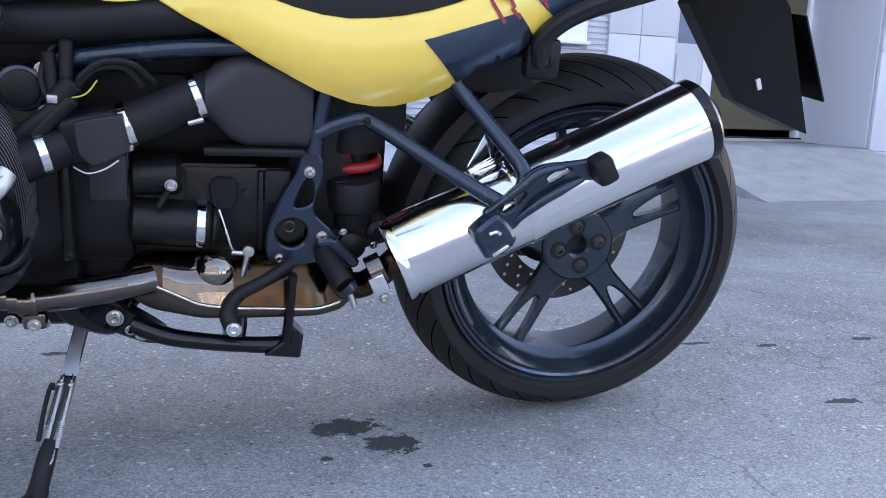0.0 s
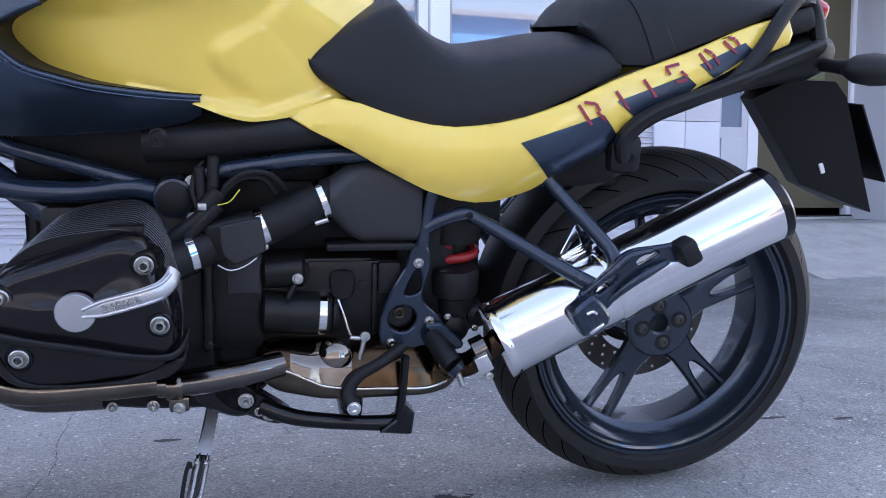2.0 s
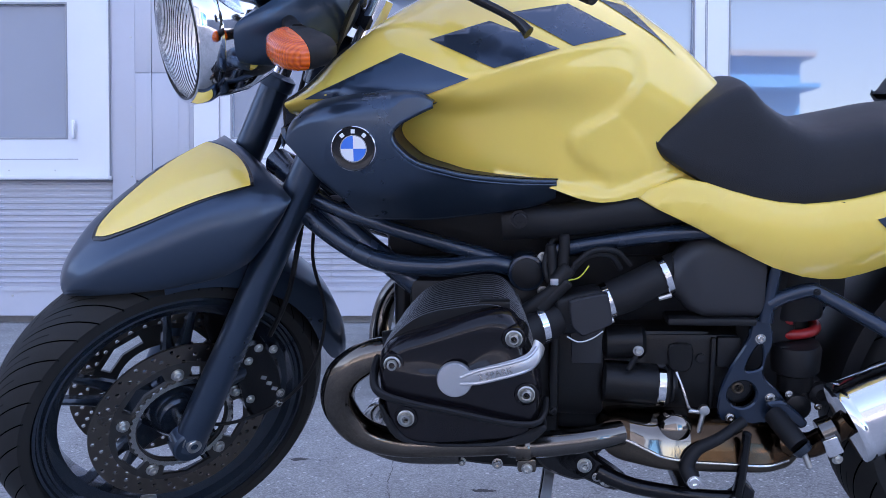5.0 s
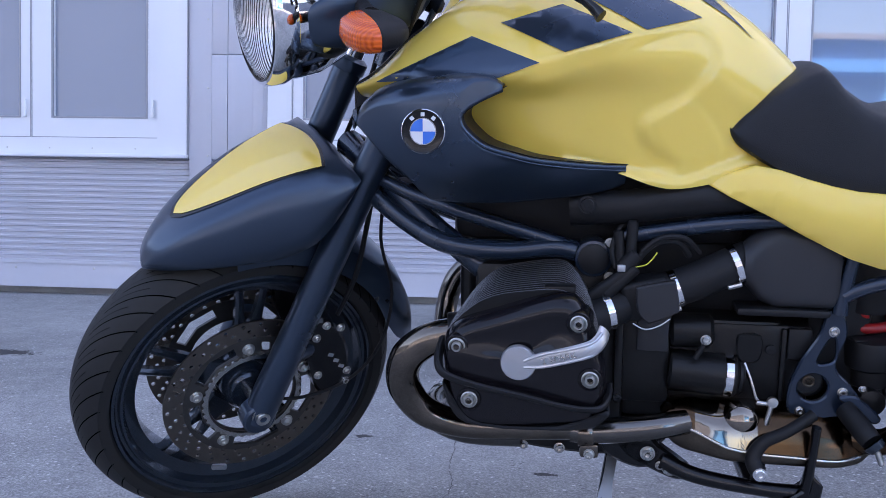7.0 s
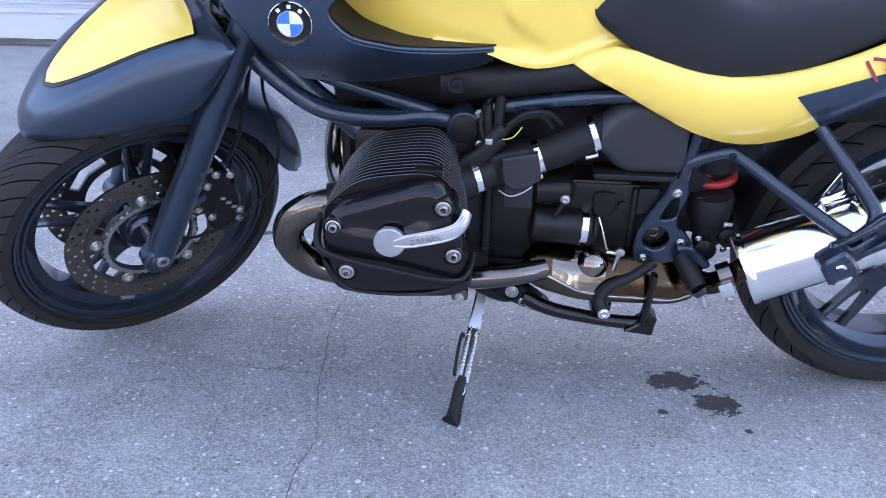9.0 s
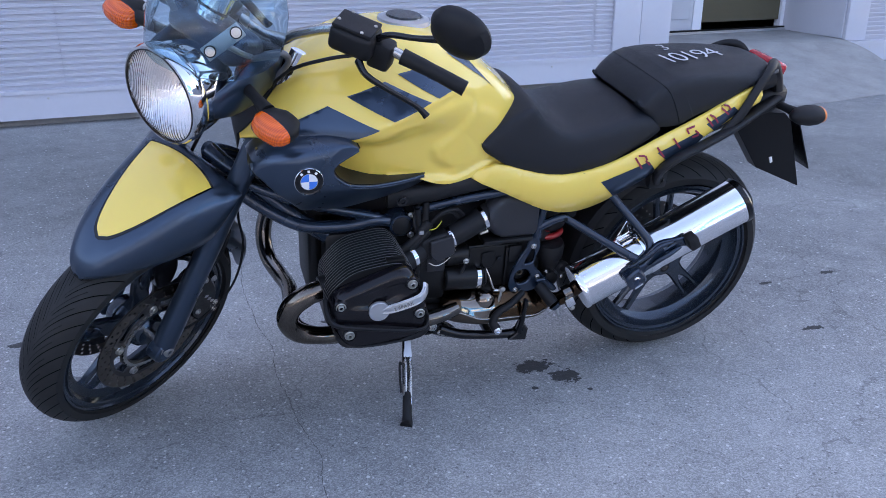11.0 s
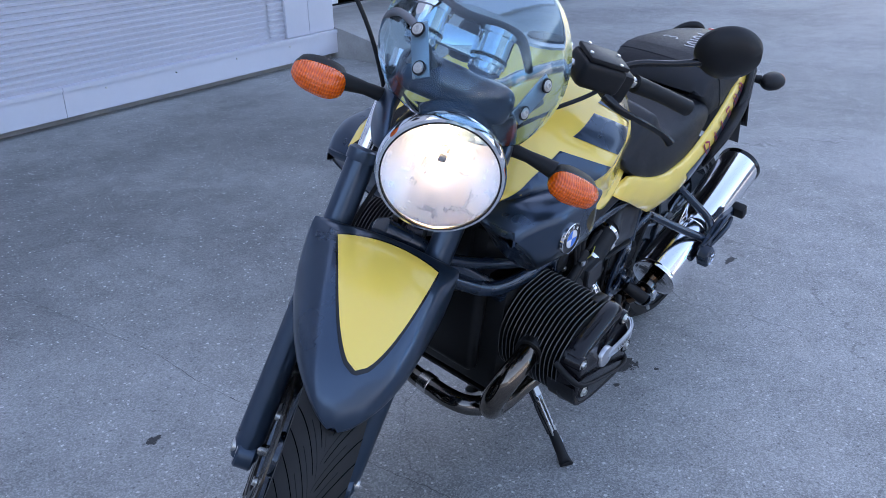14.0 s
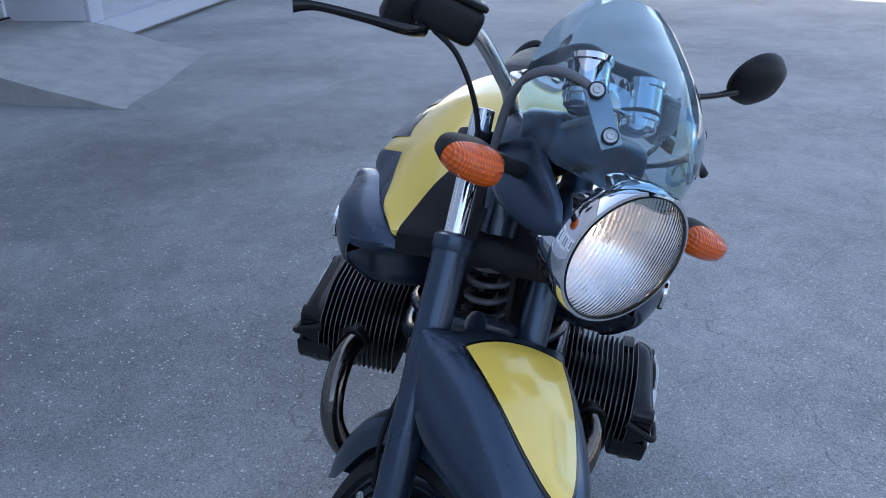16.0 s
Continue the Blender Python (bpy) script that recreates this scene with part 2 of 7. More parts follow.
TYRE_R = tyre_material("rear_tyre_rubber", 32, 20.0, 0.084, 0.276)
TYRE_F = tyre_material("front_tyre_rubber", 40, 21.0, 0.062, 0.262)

# stains on the asphalt: x, y, half length, half width
STAINS = [(-0.395, -0.072, 0.060, 0.036), (-0.330, -0.150, 0.048, 0.036), (-0.44, -0.19, 0.010, 0.008), (-0.29, -0.24, 0.008, 0.007),
          (-1.87, 0.52, 0.040, 0.020), (-1.73, 0.50, 0.045, 0.014), (-1.42, 0.64, 0.022, 0.014), (0.95, 0.28, 0.035, 0.015), (0.58, -0.10, 0.035, 0.016),
          (1.67, 0.33, 0.04, 0.02), (-0.92, 0.41, 0.03, 0.012), (0.49, 0.30, 0.045, 0.010), (0.67, 0.26, 0.03, 0.010), (-2.12, 0.55, 0.035, 0.02), (-3.2, 1.55, 0.16, 0.06)]


def asphalt():
    m, nt, b = nodes_of("worn_asphalt")
    tc = add(nt, "ShaderNodeTexCoord")
    at = tc.outputs["Object"]

    def noise_of(scale, detail=4.0, rough=0.6):
        n = add(nt, "ShaderNodeTexNoise", Scale=scale, Detail=detail, Roughness=rough)
        nt.links.new(at, n.inputs["Vector"])
        return n.outputs[0]

    grit = add(nt, "ShaderNodeTexVoronoi", Scale=210.0)
    nt.links.new(at, grit.inputs["Vector"])
    patches, mid, fine = noise_of(0.7, 6.0), noise_of(7.0, 6.0, 0.72), noise_of(240.0, 3.0, 0.6)
    grain = add(nt, "ShaderNodeTexVoronoi", Scale=270.0)
    nt.links.new(at, grain.inputs["Vector"])
    gs = add(nt, "ShaderNodeSeparateColor")
    nt.links.new(grain.outputs["Color"], gs.inputs[0])
    tone = math_node(nt, "ADD", math_node(nt, "ADD", math_node(nt, "MULTIPLY", patches, 0.40), math_node(nt, "MULTIPLY", mid, 0.26)),
                     math_node(nt, "ADD", math_node(nt, "MULTIPLY", fine, 0.16), math_node(nt, "MULTIPLY", math_node(nt, "POWER", gs.outputs[0], 1.5), 0.22)))
    ramp = add(nt, "ShaderNodeValToRGB")
    ramp.color_ramp.elements[0].position, ramp.color_ramp.elements[1].position = 0.30, 0.76
    ramp.color_ramp.elements[0].color, ramp.color_ramp.elements[1].color = (0.135, 0.136, 0.137, 1), (0.57, 0.57, 0.555, 1)
    nt.links.new(tone, ramp.inputs[0])
    # shade on the ground towards the building, put into the colour
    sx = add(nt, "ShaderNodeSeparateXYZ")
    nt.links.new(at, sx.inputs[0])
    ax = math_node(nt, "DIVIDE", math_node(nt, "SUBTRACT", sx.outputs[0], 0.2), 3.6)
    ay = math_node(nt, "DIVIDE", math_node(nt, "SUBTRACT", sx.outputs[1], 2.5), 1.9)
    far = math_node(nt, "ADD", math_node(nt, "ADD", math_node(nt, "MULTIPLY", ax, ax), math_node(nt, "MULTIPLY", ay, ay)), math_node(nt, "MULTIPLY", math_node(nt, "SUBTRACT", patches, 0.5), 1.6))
    wall_shade = add(nt, "ShaderNodeMix")
    wall_shade.data_type = "RGBA"
    wall_shade.blend_type = "MULTIPLY"
    wall_shade.inputs[7].default_value = (0.57, 0.57, 0.56, 1)
    nt.links.new(math_node(nt, "POWER", 2.718, math_node(nt, "MULTIPLY", far, -1.0)), wall_shade.inputs[0])
    nt.links.new(ramp.outputs[0], wall_shade.inputs[6])
    # pale stones in the mix
    stone = add(nt, "ShaderNodeTexVoronoi", Scale=95.0)
    nt.links.new(at, stone.inputs["Vector"])
    sep = add(nt, "ShaderNodeSeparateColor")
    nt.links.new(stone.outputs["Color"], sep.inputs[0])
    chip = math_node(nt, "MULTIPLY", math_node(nt, "GREATER_THAN", sep.outputs[0], 0.93), math_node(nt, "LESS_THAN", stone.outputs["Distance"], 0.33))
    mix = add(nt, "ShaderNodeMix")
    mix.data_type = "RGBA"
    mix.inputs[7].default_value = (0.66, 0.66, 0.64, 1)
    nt.links.new(wall_shade.outputs[2], mix.inputs[6])
    coarse = add(nt, "ShaderNodeTexVoronoi", Scale=48.0)
    nt.links.new(at, coarse.inputs["Vector"])
    csep = add(nt, "ShaderNodeSeparateColor")
    nt.links.new(coarse.outputs["Color"], csep.inputs[0])
    big = math_node(nt, "MULTIPLY", math_node(nt, "GREATER_THAN", csep.outputs[0], 0.955), math_node(nt, "LESS_THAN", math_node(nt, "ADD", coarse.outputs["Distance"], math_node(nt, "MULTIPLY", fine, 0.25)), 0.36))
    nt.links.new(math_node(nt, "MULTIPLY", math_node(nt, "MAXIMUM", chip, big), 0.8), mix.inputs[0])
    # dark stones and pits
    pit = math_node(nt, "MULTIPLY", math_node(nt, "LESS_THAN", sep.outputs[1], 0.07), math_node(nt, "LESS_THAN", stone.outputs["Distance"], 0.34))
    # cracks
    warp = add(nt, "ShaderNodeTexNoise", Scale=2.5, Detail=6.0)
    nt.links.new(at, warp.inputs["Vector"])
    wv = add(nt, "ShaderNodeVectorMath")
    wv.operation = "MULTIPLY_ADD"
    wv.inputs[1].default_value = (0.5, 0.5, 0.5)
    nt.links.new(warp.outputs["Color"], wv.inputs[0])
    nt.links.new(at, wv.inputs[2])
    cell = add(nt, "ShaderNodeTexVoronoi", Scale=0.55)
    cell.feature = "DISTANCE_TO_EDGE"
    nt.links.new(wv.outputs[0], cell.inputs["Vector"])
    crack = math_node(nt, "MULTIPLY", math_node(nt, "LESS_THAN", cell.outputs[0], 0.0016), math_node(nt, "GREATER_THAN", mid, 0.47))
    # oil stains
    wet = None
    edge = noise_of(38.0, 5.0, 0.75)
    for x, y, a, c in STAINS:
        dx = math_node(nt, "DIVIDE", math_node(nt, "SUBTRACT", sx.outputs[0], x), a)
        dy = math_node(nt, "DIVIDE", math_node(nt, "SUBTRACT", sx.outputs[1], y), c)
        d = math_node(nt, "SQRT", math_node(nt, "ADD", math_node(nt, "MULTIPLY", dx, dx), math_node(nt, "MULTIPLY", dy, dy)))
        d = math_node(nt, "ADD", d, math_node(nt, "MULTIPLY", math_node(nt, "SUBTRACT", edge, 0.5), 3.2))
        one = math_node(nt, "LESS_THAN", d, 0.95)
        wet = one if wet is None else math_node(nt, "MAXIMUM", wet, one)
    shade = add(nt, "ShaderNodeMix")
    shade.data_type = "RGBA"
    shade.inputs[7].default_value = (0.030, 0.028, 0.028, 1)
    nt.links.new(math_node(nt, "MAXIMUM", math_node(nt, "MULTIPLY", wet, 0.92), math_node(nt, "MAXIMUM", math_node(nt, "MULTIPLY", pit, 0.45), math_node(nt, "MULTIPLY", crack, 0.32))), shade.inputs[0])
    nt.links.new(mix.outputs[2], shade.inputs[6])
    nt.links.new(shade.outputs[2], b.inputs["Base Color"])
    b.inputs["Roughness"].default_value = 0.86
    h = math_node(nt, "ADD", math_node(nt, "MULTIPLY", grit.outputs["Distance"], 0.6), math_node(nt, "MULTIPLY", fine, 0.8))
    bp = add(nt, "ShaderNodeBump", Strength=0.5, Distance=0.003)
    nt.links.new(math_node(nt, "SUBTRACT", h, crack), bp.inputs["Height"])
    nt.links.new(bp.outputs[0], b.inputs["Normal"])
    return m


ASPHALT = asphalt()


# ---- mesh kit ----
def link(name, bm, material, parent=None, label="", m=None, sharp=38):
    bmesh.ops.remove_doubles(bm, verts=bm.verts, dist=1e-5)
    bmesh.ops.recalc_face_normals(bm, faces=bm.faces)
    me = bpy.data.meshes.new(name)
    bm.to_mesh(me)
    bm.free()
    me.materials.append(material)
    me.shade_smooth()
    me.set_sharp_from_angle(angle=radians(sharp))
    ob = new(name, me)
    if parent:
        ob.parent = parent
    if m is not None:
        ob.matrix_basis = m
    if label:
        ob["label"] = label
    return ob


part = link


def curve_through(pts, per=6, closed=False):
    """Catmull-Rom points through the given ones."""
    p = [Vector(q) for q in pts]
    n, out = len(p), []
    for i in range(n if closed else n - 1):
        a, b, c, d = (p[(i + k) % n] if closed else p[min(max(i + k, 0), n - 1)] for k in (-1, 0, 1, 2))
        for j in range(per):
            t = j / per
            out.append(0.5 * ((2 * b) + (c - a) * t + (2 * a - 5 * b + 4 * c - d) * t * t + (3 * b - a - 3 * c + d) * t ** 3))
    return out if closed else out + [p[-1]]


def rings(bm, loops, cap=True, closed_way=False):
    vs = [[bm.verts.new(q) for q in r] for r in loops]
    n = len(vs[0])
    pairs = list(zip(vs, vs[1:])) + ([(vs[-1], vs[0])] if closed_way else [])
    for a, b in pairs:
        for i in range(n):
            bm.faces.new((a[i], a[(i + 1) % n], b[(i + 1) % n], b[i]))
    if cap and not closed_way:
        bm.faces.new(vs[0])
        bm.faces.new(vs[-1])
    return bm


def sweep(pts, r, seg=12, per=6, squash=1.0, bm=None, cap=True, up=(0, 0, 1)):
    """A tube along a smooth line; r may be a list, one for each point. squash flattens it along the second axis."""
    bm = bm or bmesh.new()
    path = curve_through(pts, per) if per > 1 else [Vector(q) for q in pts]
    k = len(pts)
    rad = [r] * len(path) if isinstance(r, (int, float)) else [float(np.interp(i / (len(path) - 1) * (k - 1), range(k), r)) for i in range(len(path))]
    loops, side = [], None
    for i, q in enumerate(path):
        d = (path[min(i + 1, len(path) - 1)] - path[max(i - 1, 0)]).normalized()
        if side is None:
            side = d.cross(Vector(up))
            if side.length < 1e-3:
                side = d.cross(Vector((1, 0, 0)))
        side = (side - d * side.dot(d)).normalized()
        other = d.cross(side)
        loops.append([q + side * (math.cos(2 * math.pi * j / seg) * rad[i] * squash) + other * (math.sin(2 * math.pi * j / seg) * rad[i]) for j in range(seg)])
    return rings(bm, loops, cap)


def lathe(prof, n=48, origin=(0, 0, 0), axis=(0, 1, 0), bm=None, closed=False):
    """Turn (radius, along) points about an axis."""
    bm = bm or bmesh.new()
    q = Vector(axis).to_track_quat("Z", "Y").to_matrix()
    o = Vector(origin)
    loops = [[o + q @ Vector((max(r, 1e-4) * math.cos(2 * math.pi * j / n), max(r, 1e-4) * math.sin(2 * math.pi * j / n), a)) for j in range(n)] for r, a in prof]
    return rings(bm, loops, not closed, closed)


def rod(a, b, r, r2=None, n=20, bev=0.0015, bm=None):
    """A turned rod from a to b with eased ends."""
    a, b = Vector(a), Vector(b)
    ln, r2 = (b - a).length, r if r2 is None else r2
    return lathe([(r - bev, 0), (r, bev), (r2, ln - bev), (r2 - bev, ln)], n, a, b - a, bm)


def ease(bm, off, seg=2, angle=40):
    es = [e for e in bm.edges if len(e.link_faces) == 2 and e.calc_face_angle(0) > radians(angle)]
    if es and off > 0:
        bmesh.ops.bevel(bm, geom=es, offset=off, segments=seg, affect="EDGES", profile=0.5)
    return bm


def box(c, s, bev=0.004, turn=None, bm=None, seg=2):
    b2 = bmesh.new()
    bmesh.ops.create_cube(b2, size=1.0)
    bmesh.ops.scale(b2, vec=s, verts=b2.verts)
    ease(b2, bev, seg)
    m = Matrix.Translation(c) @ (turn or Matrix.Identity(4))
    bmesh.ops.transform(b2, matrix=m, verts=b2.verts)
    return join(bm, b2)


def join(bm, other):
    if bm is None:
        return other
    me = bpy.data.meshes.new("tmp")
    other.to_mesh(me)
    other.free()
    bm.from_mesh(me)
    bpy.data.meshes.remove(me)
    return bm


def flip(bm):
    """The same shape on the other side of the bike."""
    bmesh.ops.scale(bm, vec=(1, -1, 1), verts=bm.verts)
    bmesh.ops.reverse_faces(bm, faces=bm.faces)
    return bm


def patch(loops, out, thick=0.006, step=0.025, bev=0.0):
    """A curved sheet: closed outlines in x and z (the first the rim, the rest holes), bent to y = out(x, z)."""
    bm = bmesh.new()
    for lp in loops:
        vs = [bm.verts.new((p[0], 0, p[1])) for p in lp]
        for i in range(len(vs)):
            bm.edges.new((vs[i], vs[(i + 1) % len(vs)]))
    bmesh.ops.triangle_fill(bm, use_beauty=True, use_dissolve=False, edges=bm.edges, normal=(0, 1, 0))
    if step:
        lo = [min(v.co[i] for v in bm.verts) for i in range(3)]
        hi = [max(v.co[i] for v in bm.verts) for i in range(3)]
        for ax in (0, 2):
            w, no = lo[ax] + step, Vector((ax == 0, 0, ax == 2))
            while w < hi[ax]:
                bmesh.ops.bisect_plane(bm, geom=[*bm.verts, *bm.edges, *bm.faces], plane_co=no * w, plane_no=no, dist=1e-6)
                w += step
    for v in bm.verts:
        v.co.y = out(v.co.x, v.co.z)
    front = list(bm.faces)
    sign = 1 if sum(v.co.y for v in bm.verts) < 0 else -1
    made = bmesh.ops.extrude_face_region(bm, geom=front)
    for v in made["geom"]:
        if isinstance(v, bmesh.types.BMVert):
            v.co.y += sign * (thick(v.co.x, v.co.z) if callable(thick) else thick)
    bmesh.ops.recalc_face_normals(bm, faces=bm.faces)
    if bev:
        ease(bm, bev, 1, 60)
    return bm


def smooth_loop(pts, per=5):
    return [(v.x, v.y) for v in curve_through([(*p, 0) for p in pts], per, True)]


def circle(cx, cz, r, n=20):
    return [(cx + r * math.cos(2 * math.pi * i / n), cz + r * math.sin(2 * math.pi * i / n)) for i in range(n)]


def bolt_head(at, axis, r=0.009, h=0.006):
    """A socket-head screw on its washer."""
    bm = lathe([(r * 1.35, 0), (r * 1.35, 0.0012), (r, 0.0013), (r, h - 0.001), (r - 0.001, h), (r * 0.52, h), (r * 0.5, h * 0.35), (0.0002, h * 0.35)], 18, at, axis)
    return bm

# ---- ground ----
bm = bmesh.new()
bmesh.ops.create_grid(bm, x_segments=8, y_segments=8, size=400)
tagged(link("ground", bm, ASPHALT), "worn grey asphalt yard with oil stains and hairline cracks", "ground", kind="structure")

# one long hairline crack
CRACK = [(-1.50, 3.6), (-1.37, 2.89), (-1.32, 2.30), (-1.25, 1.80), (-1.17, 1.15), (-1.17, 0.62), (-1.13, 0.30), (-1.125, 0.0), (-1.08, -0.33), (-1.09, -0.56), (-1.12, -1.3)]
rng = random.Random(4)
line = curve_through([(x, y, 0) for x, y in CRACK], 28)
bm = bmesh.new()
before = None
for i, q in enumerate(line):
    q = q + Vector((rng.uniform(-0.0025, 0.0025) + 0.005 * math.sin(i * 0.23), 0, 0.0012))
    w = rng.uniform(0.0003, 0.0013)
    now = (bm.verts.new(q - Vector((w, 0, 0))), bm.verts.new(q + Vector((w, 0, 0))))
    if before:
        bm.faces.new((before[0], before[1], now[1], now[0]))
    before = now
part("crack", bm, surface("dark_crack", (0.11, 0.108, 0.105), 0.9), bpy.data.objects["ground"])

# ---- building: u runs along the wall, v into it ----
SITE = Matrix.Translation((0, 4.00, 0)) @ Matrix.Rotation(math.atan(0.075), 4, "Z")
# U1 and TOP reach out of view, set so the wall shades the yard
U0, U1, TOP, SILL, HEAD = -14.0, 11.6, 11.0, 0.93, 2.35
WINDOWS = [(-5.72, -3.47, (-4.56,)), (-2.92, -1.15, (-2.0,)), (-0.62, 1.88, (0.385,))]
DOORWAY = (2.6, 4.52)


def boxes(spans):
    bm = None
    for a, b in spans:
        c = [(p + q) / 2 for p, q in zip(a, b)]
        bm = box(c, [abs(q - p) for p, q in zip(a, b)], 0.0, bm=bm)
    return bm


def building():
    spans, u = [], U0
    for a, b, _ in WINDOWS:
        spans.append(((u, 0.03, 0.08), (a, 0.30, TOP)))
        spans.append(((a, 0.03, 0.08), (b, 0.30, SILL)))
        spans.append(((a, 0.03, HEAD), (b, 0.30, TOP)))
        u = b
    spans.append(((u, 0.03, 0.08), (DOORWAY[0], 0.30, TOP)))
    spans.append(((DOORWAY[0], 0.03, 2.5), (DOORWAY[1], 0.30, TOP)))
    spans.append(((DOORWAY[1], 0.03, 0.08), (U1, 0.30, TOP)))
    spans += [((U0, 9.7, 0.0), (U1, 10.0, TOP)), ((U0, 0.30, 0.0), (U0 + 0.3, 9.7, TOP)), ((U1 - 0.3, 0.30, 0.0), (U1, 9.7, TOP))]
    wall = tagged(link("wall_north", boxes(spans), CLAD, m=SITE), "light grey sheet-clad workshop wall", "wall", kind="structure")
    tagged(link("roof", boxes([((U0 - 0.2, -0.2, TOP), (U1 + 0.2, 10.2, TOP + 0.2))]), ROOF, m=SITE), "flat sheet roof of the workshop", "roof", kind="structure")
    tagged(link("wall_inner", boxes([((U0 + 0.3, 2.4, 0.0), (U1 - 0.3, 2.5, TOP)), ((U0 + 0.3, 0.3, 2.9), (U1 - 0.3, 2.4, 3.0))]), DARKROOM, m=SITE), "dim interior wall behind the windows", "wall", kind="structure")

    def sheet(u0, u1, z0, z1, pitch=0.040, deep=0.014):
        """Horizontally ribbed cladding sheet."""
        bm, prof, z = bmesh.new(), [], z0
        while z < z1 - 1e-6:
            for dz, d in ((0, 0), (0.42, 0), (0.55, 1), (0.87, 1)):
                if z + dz * pitch < z1:
                    prof.append((0.028 - d * deep, z + dz * pitch))
            z += pitch
        prof.append((0.028, z1))
        lo = [bm.verts.new((u0, v, z)) for v, z in prof]
        hi = [bm.verts.new((u1, v, z)) for v, z in prof]
        for i in range(len(lo) - 1):
            bm.faces.new((lo[i], hi[i], hi[i + 1], lo[i + 1]))
        part("cladding_sheet", bm, CLAD, wall, sharp=20)

    for a, b in ((-14.0, -9.0), (-9.0, -5.74)):
        sheet(a, b - 0.004, 0.24, TOP)
    for a, b, _ in WINDOWS:
        mid = (a + b) / 2
        for p, q in ((a, mid), (mid, b)):
            sheet(p, q - 0.004, 0.24, SILL)
            sheet(p, q - 0.004, HEAD, TOP)
    # smooth sheets between the windows, in two heights
    for a, b in ((-3.47, -3.20), (-3.196, -2.92), (-1.15, -0.88), (-0.876, -0.62)):
        for z0, z1 in ((SILL, 1.62), (1.624, HEAD)):
            part("flat_panel", box(((a + b) / 2, 0.016, (z0 + z1) / 2), (b - a, 0.026, z1 - z0), 0.002), CLAD, wall)
        sheet(a, b, 0.24, SILL)
        sheet(a, b, HEAD, TOP)
    sheet(4.76, 8.0, 0.24, TOP)
    sheet(8.0, 11.6, 0.24, TOP)
    sheet(1.9, 2.3, 0.24, TOP)
    # flat panels beside the doorway
    for a, b in ((2.06, 2.31), (2.314, 2.6), (4.52, 4.76)):
        for z0, z1 in ((0.24, 1.02), (1.024, 2.9)):
            part("flat_panel", box(((a + b) / 2, 0.008, (z0 + z1) / 2), (b - a, 0.03, z1 - z0), 0.003), PLINTH, wall)
    # upright cover strips with rivets
    for u in (-3.38, -2.99, -5.8, -0.9):
        part("cover_strip", box((u, 0.007, 1.6), (0.15 if u == -3.38 else 0.07, 0.02, 2.6), 0.003), CLAD, wall)
        for z in (0.5, 0.95, 1.4, 1.85):
            part("rivet", lathe([(0.007, 0), (0.006, 0.004), (0.0001, 0.006)], 10, (u + 0.05, -0.003, z), (0, -1, 0)), BOLT, wall)
    # plinth flashing in lengths
    for a, b in ((U0, -9), (-9, -5.5), (-5.5, -2.45), (-2.45, 0.1), (0.1, 2.62), (4.50, 7.0), (7.0, 11.6)):
        bm = boxes([((a, -0.035, 0.050), (b - 0.004, 0.03, 0.222)), ((a, -0.045, 0.212), (b - 0.004, 0.03, 0.236))])
        tagged(link("plinth", bm, PLINTH, m=SITE), "pale sheet-metal flashing along the wall foot", "skirting", kind="structure")
        for i in range(int((b - a) / 0.55)):
            part("rivet", lathe([(0.008, 0), (0.007, 0.004), (0.0001, 0.006)], 10, (a + 0.3 + i * 0.55, -0.035, 0.180), (0, -1, 0)), BOLT, wall)
    tagged(link("wall_footing", boxes([((U0, 0.05, -0.05), (2.6, 0.3, 0.082)), ((4.52, 0.05, -0.05), (U1, 0.3, 0.082))]), CONCRETE, m=SITE), "shadowed concrete footing under the wall", "wall", kind="structure")

    # windows
    for n, (a, b, mull) in enumerate(WINDOWS):
        w = tagged(new("window_%d" % (n + 1)), "white plastic window with reflecting glass", "window", kind="structure")
        w.matrix_basis = SITE
        t = 0.20 if n == 0 else 0.16
        part("window_trim", boxes([((a, -0.02, SILL), (b, 0.04, SILL + 0.13)), ((a, -0.02, HEAD - t), (b, 0.04, HEAD)),
                                   ((a, -0.02, SILL + 0.13), (a + t, 0.04, HEAD - t)), ((b - t, -0.02, SILL + 0.13), (b, 0.04, HEAD - t))]), FRAMEWHITE, w)
        part("trim_edge", boxes([((a - 0.004, -0.012, SILL - 0.006), (b + 0.004, 0.03, SILL)), ((b, -0.012, SILL), (b + 0.006, 0.03, HEAD)), ((a - 0.006, -0.012, SILL), (a, 0.03, HEAD))]), GASKET, w)
        part("window_sill", box(((a + b) / 2, -0.03, SILL + 0.012), (b - a + 0.02, 0.06, 0.024), 0.004), FRAMEWHITE, w)
        for i in range(int((b - a) / 0.3)):
            part("screw", lathe([(0.006, 0), (0.005, 0.002), (0.0001, 0.003)], 8, (a + 0.1 + i * 0.3, -0.02, SILL + 0.06), (0, -1, 0)), BOLT, w)
        cuts = [a + t, *mull, b - t]
        for p, q in zip(cuts, cuts[1:]):
            l, r, bz, tz, f = p, q, SILL + 0.13, HEAD - t, 0.085
            fb, fl = 0.145, 0.155 if q == b - t else f
            part("sash", boxes([((l, 0.0, bz), (r, 0.06, bz + fb)), ((l, 0.0, tz - f), (r, 0.06, tz)), ((l, 0.0, bz + fb), (l + fl, 0.06, tz - f)), ((r - f, 0.0, bz + fb), (r, 0.06, tz - f))]), FRAMEWHITE, w)
